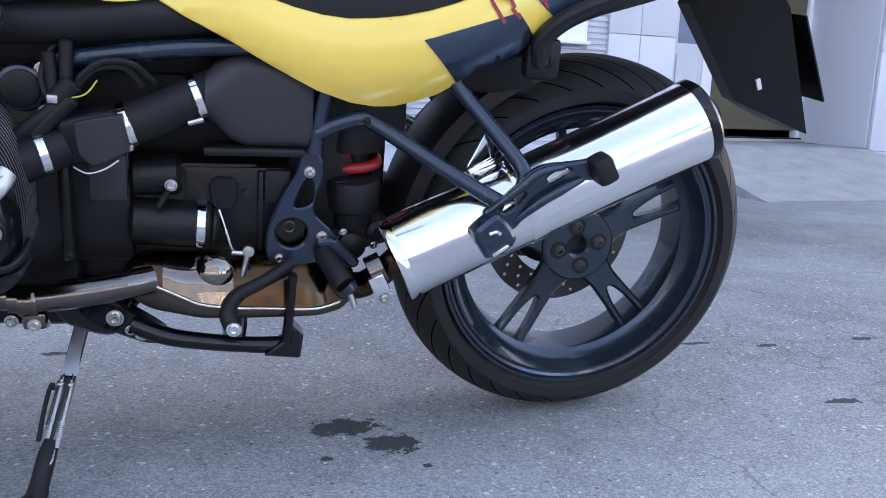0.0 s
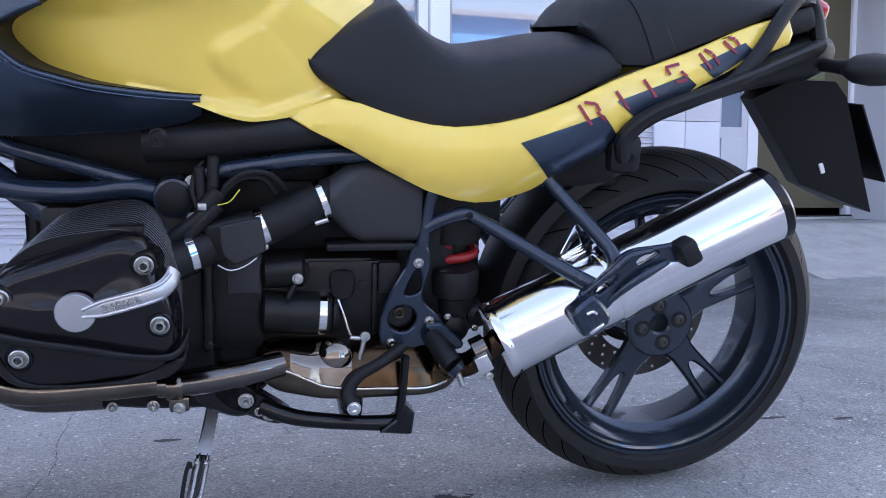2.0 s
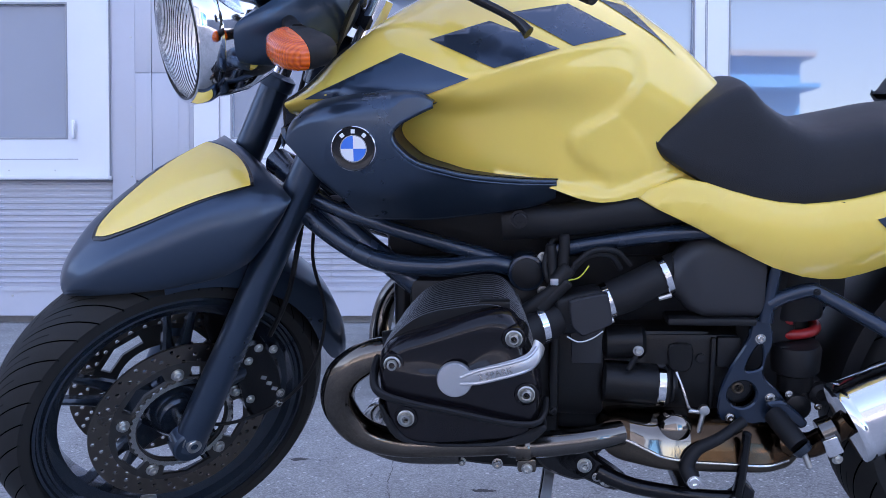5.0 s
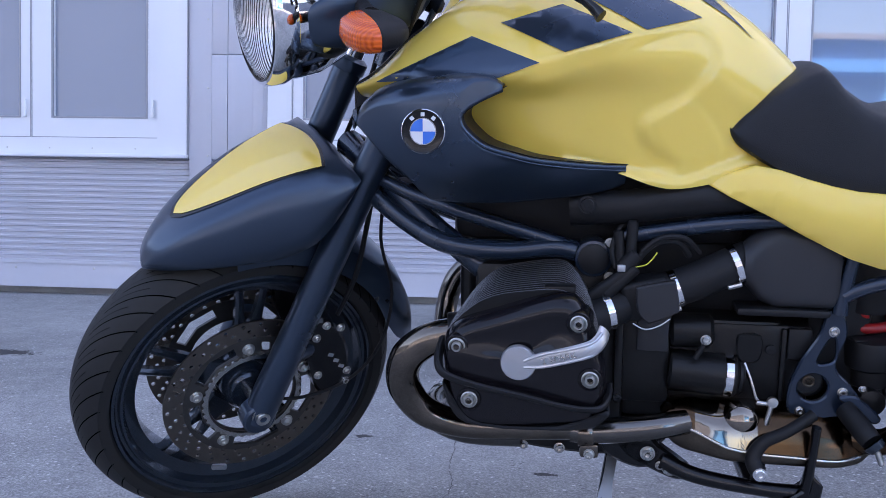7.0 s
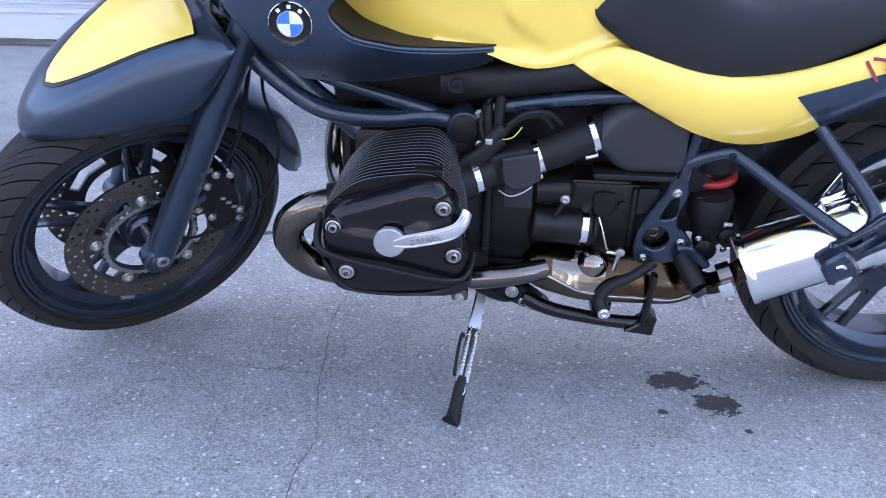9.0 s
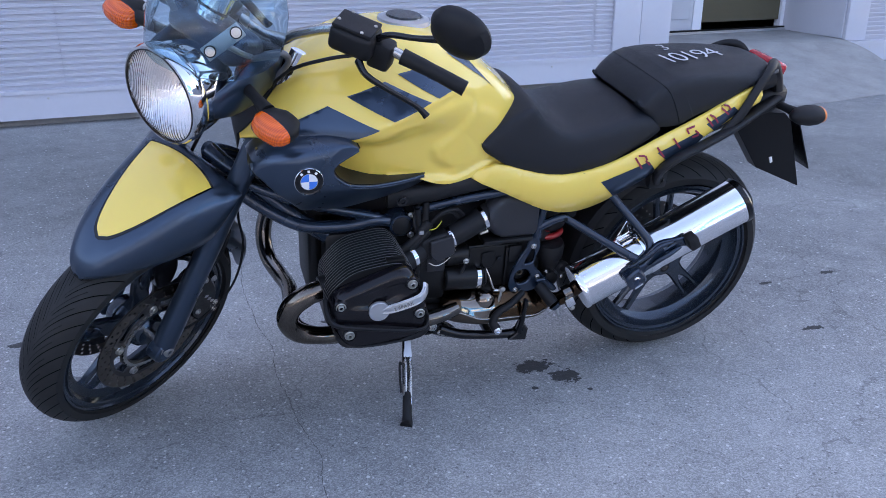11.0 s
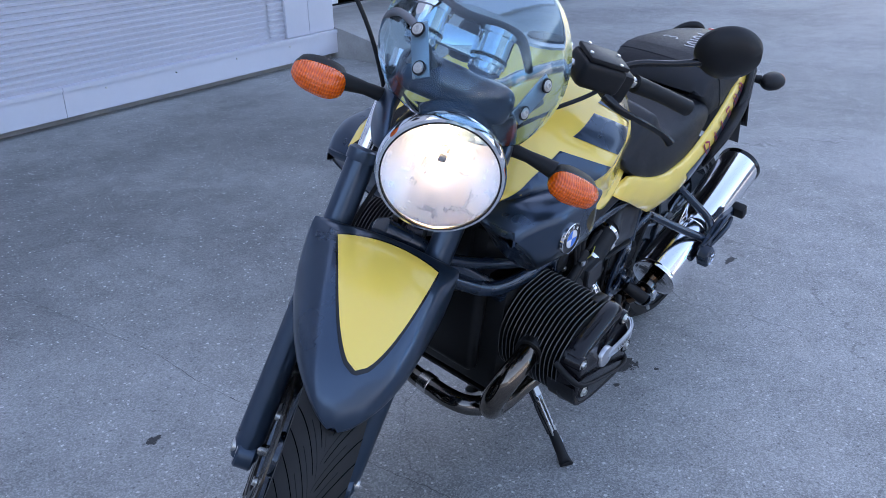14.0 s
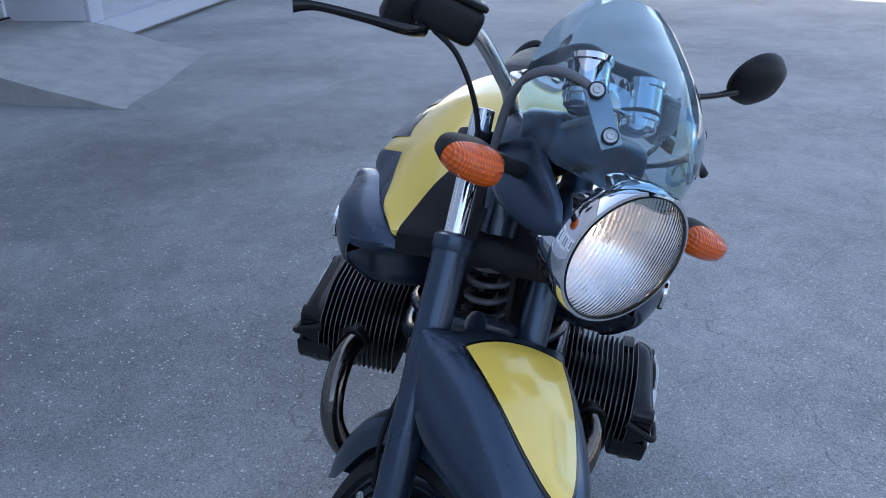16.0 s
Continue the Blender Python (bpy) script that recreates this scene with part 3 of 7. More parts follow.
            part("pane", box(((l + fl + r - f) / 2, 0.035, (bz + fb + tz - f) / 2), (r - l - f - fl + 0.01, 0.012, tz - bz - f - fb + 0.01), 0.0), WINGLASS, w)
            for e, (a0, b0) in enumerate((((l + fl - 0.012, bz + fb - 0.012), (r - f + 0.012, bz + fb)), ((l + fl - 0.012, tz - f), (r - f + 0.012, tz - f + 0.012)), ((l + fl - 0.012, bz + fb), (l + fl, tz - f)), ((r - f, bz + fb), (r - f + 0.012, tz - f)))):
                part("gasket", boxes([((a0[0], -0.003, a0[1]), (b0[0], 0.010, b0[1]))]), GASKET, w)
            part("sash_joint", boxes([((l + 0.002, -0.0025, bz + 0.002), (l + 0.007, 0.004, tz - 0.002)), ((r - 0.007, -0.0025, bz + 0.002), (r - 0.002, 0.004, tz - 0.002)), ((l + 0.007, -0.0025, bz + 0.002), (r - 0.007, 0.004, bz + 0.007))]), GASKET, w)
            part("window_handle", box((r - 0.03, -0.025, (bz + tz) / 2 - 0.35), (0.018, 0.03, 0.12), 0.005), FRAMEWHITE, w)

    # entrance: a half-leaf door beside a glazed leaf, set back
    d = tagged(new("door_1"), "white-framed entrance door with glazed leaf, half shut", "door", kind="structure")
    d.matrix_basis = SITE
    V = 0.78
    part("door_frame", boxes([((2.93, V, 0.27), (3.10, V + 0.08, 2.5)), ((4.46, V, 0.27), (4.52, V + 0.08, 2.5)), ((3.10, V, 2.38), (4.46, V + 0.08, 2.5)), ((3.42, V, 0.27), (3.52, V + 0.08, 2.38))]), FRAMEWHITE, d)
    part("leaf", boxes([((3.10, V + 0.01, 0.30), (3.42, V + 0.06, 1.05)), ((3.10, V + 0.01, 1.05), (3.16, V + 0.06, 2.38)), ((3.36, V + 0.01, 1.05), (3.42, V + 0.06, 2.38)), ((3.16, V + 0.01, 2.3), (3.36, V + 0.06, 2.38))]), DOORGREY, d, "grey lower door panel")
    part("leaf_panel", box((3.26, V + 0.005, 0.68), (0.21, 0.02, 0.56), 0.004), DOORGREY, d)
    part("pane", boxes([((3.16, V + 0.03, 1.05), (3.36, V + 0.04, 2.3))]), WINGLASS, d)
    # opaque pane, the dim room behind it put into the colour
    part("pane", boxes([((3.52, V + 0.03, 0.36), (4.46, V + 0.04, 2.38))]), DARKROOM, d, "glazed leaf in the flat olive of the dim room behind, with a pale notice")
    part("notice", boxes([((3.92, V + 0.022, 1.48), (4.20, V + 0.027, 2.05))]), surface("faded_green_notice", (0.16, 0.17, 0.08), 0.7), d)
    for i in range(9):
        part("notice_line", boxes([((3.96, V + 0.018, 1.95 - i * 0.045), (3.96 + 0.10 + 0.09 * ((i * 7) % 3) / 2, V + 0.021, 1.962 - i * 0.045))]), surface("notice_ink", (0.05, 0.06, 0.03), 0.7), d)
    part("door_handle", sweep([(3.34, V + 0.01, 1.40), (3.34, V - 0.05, 1.40), (3.23, V - 0.05, 1.40)], 0.010, 10, 5), FRAMEWHITE, d)
    part("threshold", boxes([((3.10, V - 0.03, 0.262), (4.50, V + 0.09, 0.30))]), BLACK, d)
    part("threshold_strip", boxes([((3.10, V - 0.045, 0.262), (4.50, V - 0.031, 0.285))]), ALLOY, d)
    tagged(link("door_reveal", boxes([((4.502, 0.03, 0.262), (4.52, V, 2.5)), ((2.6, 0.03, 0.262), (2.618, V, 2.5)), ((2.618, 0.30, 2.5), (4.502, V + 0.08, 2.52)), ((2.618, V, 0.262), (2.93, V + 0.08, 2.5)), ((4.52, 0.30, 0.262), (4.56, V + 0.08, 2.5)), ((2.56, 0.30, 0.262), (2.60, V + 0.08, 2.5))]), PLINTH, m=SITE), "pale lining of the doorway", "trim", kind="structure")

    # concrete ramp up to the door
    bm = bmesh.new()
    nx, ny = 16, 24
    grid = []
    for i in range(nx + 1):
        row = []
        for j in range(ny + 1):
            k, w = i / nx, j / ny
            v = V + 0.08 - (V + 0.08 + 1.30 - 0.22 * k) * w
            out = max(0.0, -v) / 1.2
            u = 2.60 + (1.92 - 0.06 * out) * k - 0.12 * out * (1 - k)
            reach = 1.30 - 0.22 * k
            flat = 0.26 if v > 0 else 0.26 * max(0.0, 1 + v / reach) ** 1.08
            wob = 0.012 * (noise.noise(Vector((u * 2.3, v * 2.3, 0))))
            edge = 0.05 * noise.noise(Vector((u * 1.7, 3.1, 0))) if j == ny else 0
            row.append(bm.verts.new((u + (0.04 * noise.noise(Vector((9, v * 2, 0))) if i in (0, nx) and v < -0.05 else 0), v + edge, max(0.004, flat + wob * (flat > 0.02)))))
        grid.append(row)
    for i in range(nx):
        for j in range(ny):
            bm.faces.new((grid[i][j], grid[i + 1][j], grid[i + 1][j + 1], grid[i][j + 1]))
    rim = [e for e in bm.edges if e.is_boundary]
    for v in [g for g in bmesh.ops.extrude_edge_only(bm, edges=rim)["geom"] if isinstance(g, bmesh.types.BMVert)]:
        v.co.z = -0.02
    tagged(link("ramp", bm, CONCRETE, m=SITE, sharp=30), "rough pale concrete ramp up to the doorway", "ramp", kind="structure")


building()


# ---- the other side of the yard: two as the glass shows, two added unseen ----
def yard_opposite():
    k = tagged(new("blue_kiosk"), "bright blue sheet-metal kiosk with an awning", "kiosk")
    k.matrix_basis = Matrix.Translation((7.4, -13.0, 0))
    part("wall", boxes([((-2.2, -2, 0), (2.2, 0, 5.2))]), BLUEWALL, k)
    part("roof", boxes([((-2.4, -2.2, 5.2), (2.4, 0.5, 5.35))]), ROOF, k)
    part("awning", boxes([((-0.6, 0.0, 4.3), (2.3, 0.9, 4.42))]), BLUEWALL, k)
    part("shutter", boxes([((-1.5, 0.0, 1.0), (1.5, 0.03, 2.2))]), DOORGREY, k)
    h = tagged(new("shed"), "long grey shed with a pitched roof and dark windows", "shed")
    h.matrix_basis = Matrix.Translation((-4.2, -16.0, 0))
    part("wall", boxes([((-16, -6, 0), (8.6, 0, 7.6))]), RENDERGREY, h)
    bm = bmesh.new()
    rings(bm, [[(-16.3, 0.4, 7.6), (-16.3, -3, 9.0), (-16.3, -6.4, 7.6)], [(8.9, 0.4, 7.6), (8.9, -3, 9.0), (8.9, -6.4, 7.6)]])
    part("roof", bm, ROOF, h)
    for i in range(-3, 7):
        win = part("window", boxes([((-8 + i * 2.2, 0.0, 1.2), (-6.6 + i * 2.2, 0.04, 2.5))]), FRAMEWHITE, h)
        part("pane", boxes([((-7.9 + i * 2.2, 0.04, 1.3), (-6.7 + i * 2.2, 0.05, 2.4))]), WINGLASS, win)
    # unseen blocks added at both ends to hold back low sky light
    for nm, lab, x, y, w, d, h in (("horizon_block_west", "unseen low grey block added to cut horizon light from the west", -24.0, -6.0, 6.0, 22.0, 5.0), ("horizon_block_east", "unseen grey block added to cut horizon light from the east", 26.0, -14.0, 7.0, 26.0, 6.0)):
        b = tagged(new(nm), lab, "building")
        b.matrix_basis = Matrix.Translation((x, y, 0))
        part("wall", boxes([((-w / 2, -d / 2, 0), (w / 2, d / 2, h))]), RENDERGREY, b)
        part("roof", boxes([((-w / 2 - 0.3, -d / 2 - 0.3, h), (w / 2 + 0.3, d / 2 + 0.3, h + 0.25))]), ROOF, b)


yard_opposite()

# ---- the motorcycle: x to the rear, y to its right side, z up, standing on its side stand ----
BIKE = tagged(new("motorcycle"), "yellow and slate-blue naked motorcycle leaning on its side stand", "motorcycle")
BIKE.matrix_basis = Matrix.Translation((0, 0.01, 0.006)) @ Matrix.Rotation(radians(9.4), 4, "X")
PIVOT = Vector((-1.463, 0, 0.303))
AXIS = Vector((math.sin(radians(27)), 0, math.cos(radians(27))))
STEER = Matrix.Translation(PIVOT) @ Matrix.Rotation(radians(43), 4, AXIS) @ Matrix.Translation(-PIVOT)


@functools.lru_cache(None)
def slopes(xs, ys):
    """Tangents of a smooth curve through the points that never overshoots them."""
    h = [b - a for a, b in zip(xs, xs[1:])]
    d = [(b - a) / w for a, b, w in zip(ys, ys[1:], h)]
    m = [d[0]]
    for i in range(1, len(d)):
        w1, w2 = 2 * h[i] + h[i - 1], h[i] + 2 * h[i - 1]
        m.append(0.0 if d[i - 1] * d[i] <= 0 else (w1 + w2) / (w1 / d[i - 1] + w2 / d[i]))
    return m + [d[-1]]


def table(x, xs, ys):
    """A smooth curve through the points (xs, ys)."""
    xs, ys = tuple(xs), tuple(ys)
    if x <= xs[0]:
        return float(ys[0])
    if x >= xs[-1]:
        return float(ys[-1])
    m = slopes(xs, ys)
    i = max(k for k in range(len(xs) - 1) if xs[k] <= x)
    h = xs[i + 1] - xs[i]
    t = (x - xs[i]) / h
    return float(ys[i] * (1 + 2 * t) * (1 - t) ** 2 + m[i] * h * t * (1 - t) ** 2 + ys[i + 1] * t * t * (3 - 2 * t) + m[i + 1] * h * t * t * (t - 1))


# wheels
def tyre_mesh(R, w, rim, crown):
    """Round-shouldered tyre section turned about y."""
    prof = []
    for i in range(-12, 13):
        a = i / 12
        prof.append((R - crown * (abs(a) ** 2.2), a * w))
    prof += [(R - crown - 0.018, w * 1.0), (rim + 0.020, w * 0.90), (rim + 0.004, w * 0.78), (rim - 0.004, w * 0.70)]
    prof += [(rim - 0.004, -w * 0.70), (rim + 0.004, -w * 0.78), (rim + 0.020, -w * 0.90), (R - crown - 0.018, -w * 1.0)]
    return lathe(prof, 96, closed=True)


def rim_mesh(rim, w):
    lip = rim + 0.011
    prof = [(lip, w), (lip + 0.002, w - 0.004), (rim - 0.002, w - 0.010), (rim - 0.008, w * 0.6), (rim - 0.018, w * 0.2), (rim - 0.018, -w * 0.2), (rim - 0.008, -w * 0.6), (rim - 0.002, -w + 0.010), (lip + 0.002, -w + 0.004), (lip, -w),
            (lip - 0.005, -w), (lip - 0.008, -w + 0.007), (lip - 0.013, -w + 0.009), (lip - 0.016, -w + 0.005), (lip - 0.020, -w + 0.005), (lip - 0.026, -w + 0.020), (rim - 0.024, -w * 0.55), (rim - 0.034, -w * 0.45), (rim - 0.036, -w * 0.2),
            (rim - 0.036, w * 0.2), (rim - 0.034, w * 0.45), (rim - 0.024, w * 0.55), (lip - 0.026, w - 0.020), (lip - 0.020, w - 0.005), (lip - 0.016, w - 0.005), (lip - 0.013, w - 0.009), (lip - 0.008, w - 0.007), (lip - 0.005, w)]
    return lathe(prof, 96, closed=True)


def polar(r, deg, y=0.0):
    return (r * math.cos(radians(deg)), y, r * math.sin(radians(deg)))


def twin_spoke(deg, r0, r1, y0, y1, spread, thick):
    half = [(r0, 0.034), (r0 + 0.022, 0.028), (0.092, 0.0245), (0.125, 0.0255), (0.160, 0.0275), (r1, 0.0315)]
    inner = [(r1, 0.0175), (0.165, 0.0135), (0.138, 0.0095), (0.121, 0.0045)]
    up_ = [(v.x, v.y) for v in curve_through([(*q, 0) for q in half], 3)]
    fork = [(v.x, v.y) for v in curve_through([(*q, 0) for q in inner + [(0.117, 0.0)] + [(a, -b) for a, b in reversed(inner)]], 3)]
    bm = patch([up_ + fork + [(a, -b) for a, b in reversed(up_)]], lambda x, z: y0 - thick - (0.010 * max(0.0, (0.10 - x) / 0.05)), 2 * thick, 0, 0.0045)
    bmesh.ops.rotate(bm, cent=(0, 0, 0), matrix=Matrix.Rotation(radians(-deg), 3, "Y"), verts=bm.verts)
    return bm


def disc_mesh(r0, r1, t, rows, count, hole=0.0035):
    loops = [circle(0, 0, r1, 72), circle(0, 0, r0, 60)]
    for i in range(count):
        for j in range(rows):
            loops.append(circle(*[(r0 + (r1 - r0) * (0.2 + 0.6 * j / max(1, rows - 1))) * f(2 * math.pi * (i + 0.33 * j) / count) for f in (math.cos, math.sin)], hole, 7))
    return patch(loops, lambda x, z: -t / 2, t, 0)


def rear_wheel():
    at = Matrix.Translation((0, 0.0, 0.318))
    w = part("rear_wheel", rim_mesh(0.236, 0.080), WHEEL, BIKE, "blue-grey cast wheel with five split spokes", at)
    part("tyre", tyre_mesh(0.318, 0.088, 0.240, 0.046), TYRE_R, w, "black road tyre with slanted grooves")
    for i in range(5):
        part("spoke", twin_spoke(i * 72 - 119, 0.045, 0.217, -0.022, -0.022, 8.5, 0.0115), WHEEL, w)
    hub = part("hub", lathe([(0.001, -0.020), (0.016, -0.020), (0.017, -0.048), (0.022, -0.052), (0.060, -0.052), (0.0635, -0.049), (0.0635, -0.038), (0.056, -0.034), (0.056, 0.03), (0.05, 0.06), (0.001, 0.06)], 48), WHEEL, w)
    for k in range(4):
        # raised black discs: the shade inside the bolt recesses put into colour
        part("bolt_recess_shade", lathe([(0.0155, 0.0003), (0.0155, 0.0012), (0.0001, 0.0012)], 24, polar(0.036, k * 90 + 12, -0.052), (0, -1, 0)), PLASTIC, hub)
        part("wheel_bolt", lathe([(0.0095, 0.001), (0.0095, 0.0022), (0.0078, 0.0027), (0.0074, 0.005), (0.0048, 0.0055), (0.0044, 0.002), (0.0001, 0.002)], 18, polar(0.036, k * 90 + 12, -0.052), (0, -1, 0)), CARRIER, hub)
    part("brake_disc", disc_mesh(0.088, 0.138, 0.005, 3, 22), CARRIER, w, m=Matrix.Translation((0, 0.045, 0)))
    part("valve_stem", rod(polar(0.184, 18, -0.01), polar(0.160, 18, -0.012), 0.0035, bev=0.0008, n=10), BOLT, w)
    # single-sided arm, shaft housing and final drive on the far side
    part("final_drive", lathe([(0.001, 0.17), (0.05, 0.168), (0.075, 0.15), (0.082, 0.11), (0.078, 0.075), (0.03, 0.06), (0.001, 0.06)], 40, (0, 0, 0.318)), ENGINE, BIKE)
    part("swingarm", sweep([(-0.02, 0.115, 0.318), (-0.18, 0.115, 0.335), (-0.34, 0.11, 0.36), (-0.50, 0.09, 0.385)], [0.05, 0.042, 0.045, 0.06], 16, 6), ENGINE, BIKE)
    part("torque_rod", sweep([(-0.03, 0.115, 0.25), (-0.25, 0.115, 0.28), (-0.46, 0.10, 0.30)], 0.012, 10, 4), ENGINE, BIKE)
    part("rear_caliper", box((-0.115, 0.065, 0.345), (0.055, 0.05, 0.085), 0.010), ENGINE, BIKE)


def front_wheel():
    at = STEER @ Matrix.Translation((-1.489, 0, 0.303))
    w = part("front_wheel", rim_mesh(0.232, 0.054), WHEEL, BIKE, "blue-grey cast wheel with five split spokes", at)
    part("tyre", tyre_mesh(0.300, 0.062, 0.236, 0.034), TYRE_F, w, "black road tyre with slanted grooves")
    for i in range(5):
        part("spoke", twin_spoke(i * 72 + 8, 0.05, 0.212, 0.0, 0.0, 9, 0.0105), WHEEL, w)
    part("hub", lathe([(0.001, -0.06), (0.035, -0.06), (0.045, -0.05), (0.052, -0.02), (0.052, 0.02), (0.045, 0.05), (0.035, 0.06), (0.001, 0.06)], 40), WHEEL, w)
    for s in (-1, 1):
        d = part("brake_disc", disc_mesh(0.120, 0.160, 0.0045, 3, 30, 0.0042), DISC, w, "drilled steel brake disc", Matrix.Translation((0, s * 0.066, 0)))
        loops = [circle(0, 0, 0.126, 48)] + [circle(0, 0, 0.080, 40)] + [[(r * math.cos(radians(a)), r * math.sin(radians(a))) for r, a in
                 [(0.096, k * 72 + 54 - 24), (0.098, k * 72 + 54), (0.096, k * 72 + 54 + 24), (0.116, k * 72 + 54 + 23), (0.120, k * 72 + 54), (0.116, k * 72 + 54 - 23)]] for k in range(5)]
        part("disc_carrier", patch(loops, lambda x, z: -0.003, 0.006, 0), CARRIER, d)
        for k in range(5):
            part("disc_bolt", bolt_head(polar(0.105, k * 72 + 18, s * 0.004), (0, s, 0), 0.0085, 0.008), BOLT, d)
    teeth = []
    for i in range(160):
        r = 0.0935 if i % 4 < 2 else 0.0905
        teeth.append((r * math.cos(2 * math.pi * i / 160), r * math.sin(2 * math.pi * i / 160)))
    part("sensor_ring", patch([teeth, circle(0, 0, 0.083, 48)], lambda x, z: -0.074, 0.006, 0), STEEL, w)
    part("balance_weight", box(polar(0.186, -112, -0.046), (0.030, 0.010, 0.010), 0.003, Matrix.Rotation(radians(22), 4, "Y")), ALLOY, w)


rear_wheel()
front_wheel()


# front end, all turned with the bars
def front_end():
    for s in (-1, 1):
        y = s * 0.102
        leg = part("fork_leg", sweep([(-1.492, y, 0.272), (-1.468, y, 0.325), (-1.40, y, 0.462), (-1.33, y, 0.607), (-1.262, y, 0.748), (-1.217, y, 0.842)], [0.027, 0.029, 0.0275, 0.0275, 0.0275, 0.0275], 20, 5), SLATE, BIKE, "slate-blue fork slider", STEER)
        part("slider_cap", lathe([(0.0295, 0), (0.031, 0.003), (0.031, 0.022), (0.022, 0.028)], 24, (-1.222, y, 0.832), (0.45, 0, 0.89)), SLATE, leg)
        part("stanchion", rod((-1.217, y, 0.842), (-1.125, y, 1.03), 0.0178, n=24), CHROME, BIKE, "polished fork tube", STEER)
        part("axle_clamp", rod((-1.492, y + s * 0.018, 0.282), (-1.492, y - s * 0.02, 0.282), 0.031, n=28, bev=0.004), SLATE, leg)
        part("axle_bolt", bolt_head((-1.489, y + s * 0.018, 0.292), (0, s, 0), 0.013, 0.012), BOLT, leg)
        # caliper behind the leg
        cal = part("front_caliper", patch([smooth_loop([(-1.398, 0.43), (-1.352, 0.45), (-1.318, 0.40), (-1.308, 0.335), (-1.335, 0.283), (-1.372, 0.288), (-1.385, 0.35)], 4)], lambda x, z: s * 0.098, 0.055, 0, 0.006), BLACK, BIKE, "black brake caliper", STEER)
        for q in ((-1.372, 0.415), (-1.352, 0.437), (-1.325, 0.425), (-1.372, 0.330), (-1.318, 0.30), (-1.314, 0.322)):
            part("caliper_bolt", bolt_head((q[0], s * 0.099, q[1]), (0, s, 0), 0.0062, 0.006), BOLT, cal)
        for i in range(3):
            part("caliper_mark", box((-1.345 + i * 0.010, s * 0.099, 0.368 - i * 0.016), (0.007, 0.002, 0.011), 0.0005, Matrix.Rotation(radians(-60), 4, "Y")), ALLOY, cal)
        part("caliper_arm", sweep([(-1.42, y, 0.40), (-1.385, s * 0.085, 0.39)], [0.022, 0.018], 10, 3), SLATE, BIKE, "", STEER)
        part("brake_hose", sweep([(-1.325, s * 0.085, 0.445), (-1.295, s * 0.10, 0.53), (-1.268, s * 0.088, 0.62), (-1.24, s * 0.07, 0.72), (-1.20, s * 0.05, 0.83), (-1.18, s * 0.05, 0.90)], 0.0045, 8, 6), RUBBER, BIKE, "", STEER)
    part("sensor_cable", sweep([(-1.47, -0.085, 0.30), (-1.40, -0.095, 0.285), (-1.31, -0.10, 0.30), (-1.245, -0.098, 0.36), (-1.215, -0.085, 0.46), (-1.235, -0.075, 0.58), (-1.215, -0.06, 0.70)], 0.0032, 8, 6), RUBBER, BIKE, "", STEER)
    part("axle", rod((-1.489, -0.10, 0.303), (-1.489, 0.10, 0.303), 0.012, n=16), STEEL, BIKE, "", STEER)
    # fork bridges
    for z in (0.690, 0.985):
        x = -1.217 + (z - 0.842) * 0.49
        part("fork_bridge", box((x + 0.012, 0, z), (0.058, 0.235, 0.034), 0.010, Matrix.Rotation(radians(27), 4, "Y")), BLACK, BIKE, "", STEER)

    # mudguard: a long beak over the tyre with side skirts
    XS = [-1.636, -1.632, -1.620, -1.60, -1.57, -1.50, -1.43, -1.38, -1.345, -1.318, -1.305]
    ZT = [0.594, 0.605, 0.624, 0.644, 0.668, 0.706, 0.737, 0.752, 0.759, 0.759, 0.753]
    HW = [0.010, 0.022, 0.036, 0.050, 0.068, 0.094, 0.108, 0.114, 0.116, 0.114, 0.112]
    HL = [0.012, 0.026, 0.044, 0.062, 0.082, 0.112, 0.132, 0.145, 0.150, 0.152, 0.150]
    ZL = [0.586, 0.588, 0.592, 0.596, 0.600, 0.606, 0.614, 0.634, 0.672, 0.712, 0.735]
    n = 21

    def guard(x, a, lift=0.0):
        zt, hw, zl = table(x, XS, ZT), table(x, XS, HW), table(x, XS, ZL)
        s, u = (1 if a > 0 else -1), abs(a)
        if u < 0.52:                       # gently crowned top
            k = u / 0.52
            y, z = hw * 0.86 * k, zt - 0.008 * k ** 2
        else:                              # shoulder and skirt
            k = (u - 0.52) / 0.48
            hl = table(x, XS, HL)
            y = hw * 0.86 + (hl - hw * 0.86) * math.sin(min(1, k * 1.25) * math.pi / 2) - 0.010 * k ** 3
            z = zt - 0.008 - (zt - 0.008 - zl) * (k ** 1.35)
        return Vector((x, s * y, z + lift))

    fine = [v.x for v in curve_through([(x, 0, 0) for x in XS], 4)]
    bm = bmesh.new()
    loops = []
    for x in fine:
        outer = [guard(x, -1 + 2 * i / (n - 1)) for i in range(n)]
        inner = [Vector((p.x, p.y * 0.94, p.z - 0.006)) for p in reversed(outer)]
        loops.append(outer + inner)
    rings(bm, loops)
    g = part("front_mudguard", bm, SLATE, BIKE, "slate-blue beaked mudguard with a yellow top panel", STEER, sharp=50)
    # yellow inlay with dark edging
    for nm, mat_, grow, lift in (("inlay_edging", BLACK, 1.0, 0.0012), ("yellow_inlay", YELLOW, 0.0, 0.0022)):
        bm = bmesh.new()
        rows = []
        for i in range(25):
            k = i / 24
            x = -1.575 - 0.005 * grow + (0.222 + 0.010 * grow) * k
            wmax = min(0.098, 0.098 * (max(0.0, k) ** 0.55)) + 0.0045 * grow
            hw = table(x, XS, HW)
            row = []
            for j in range(13):
                f = (-1 + j / 6)
                y = f * wmax
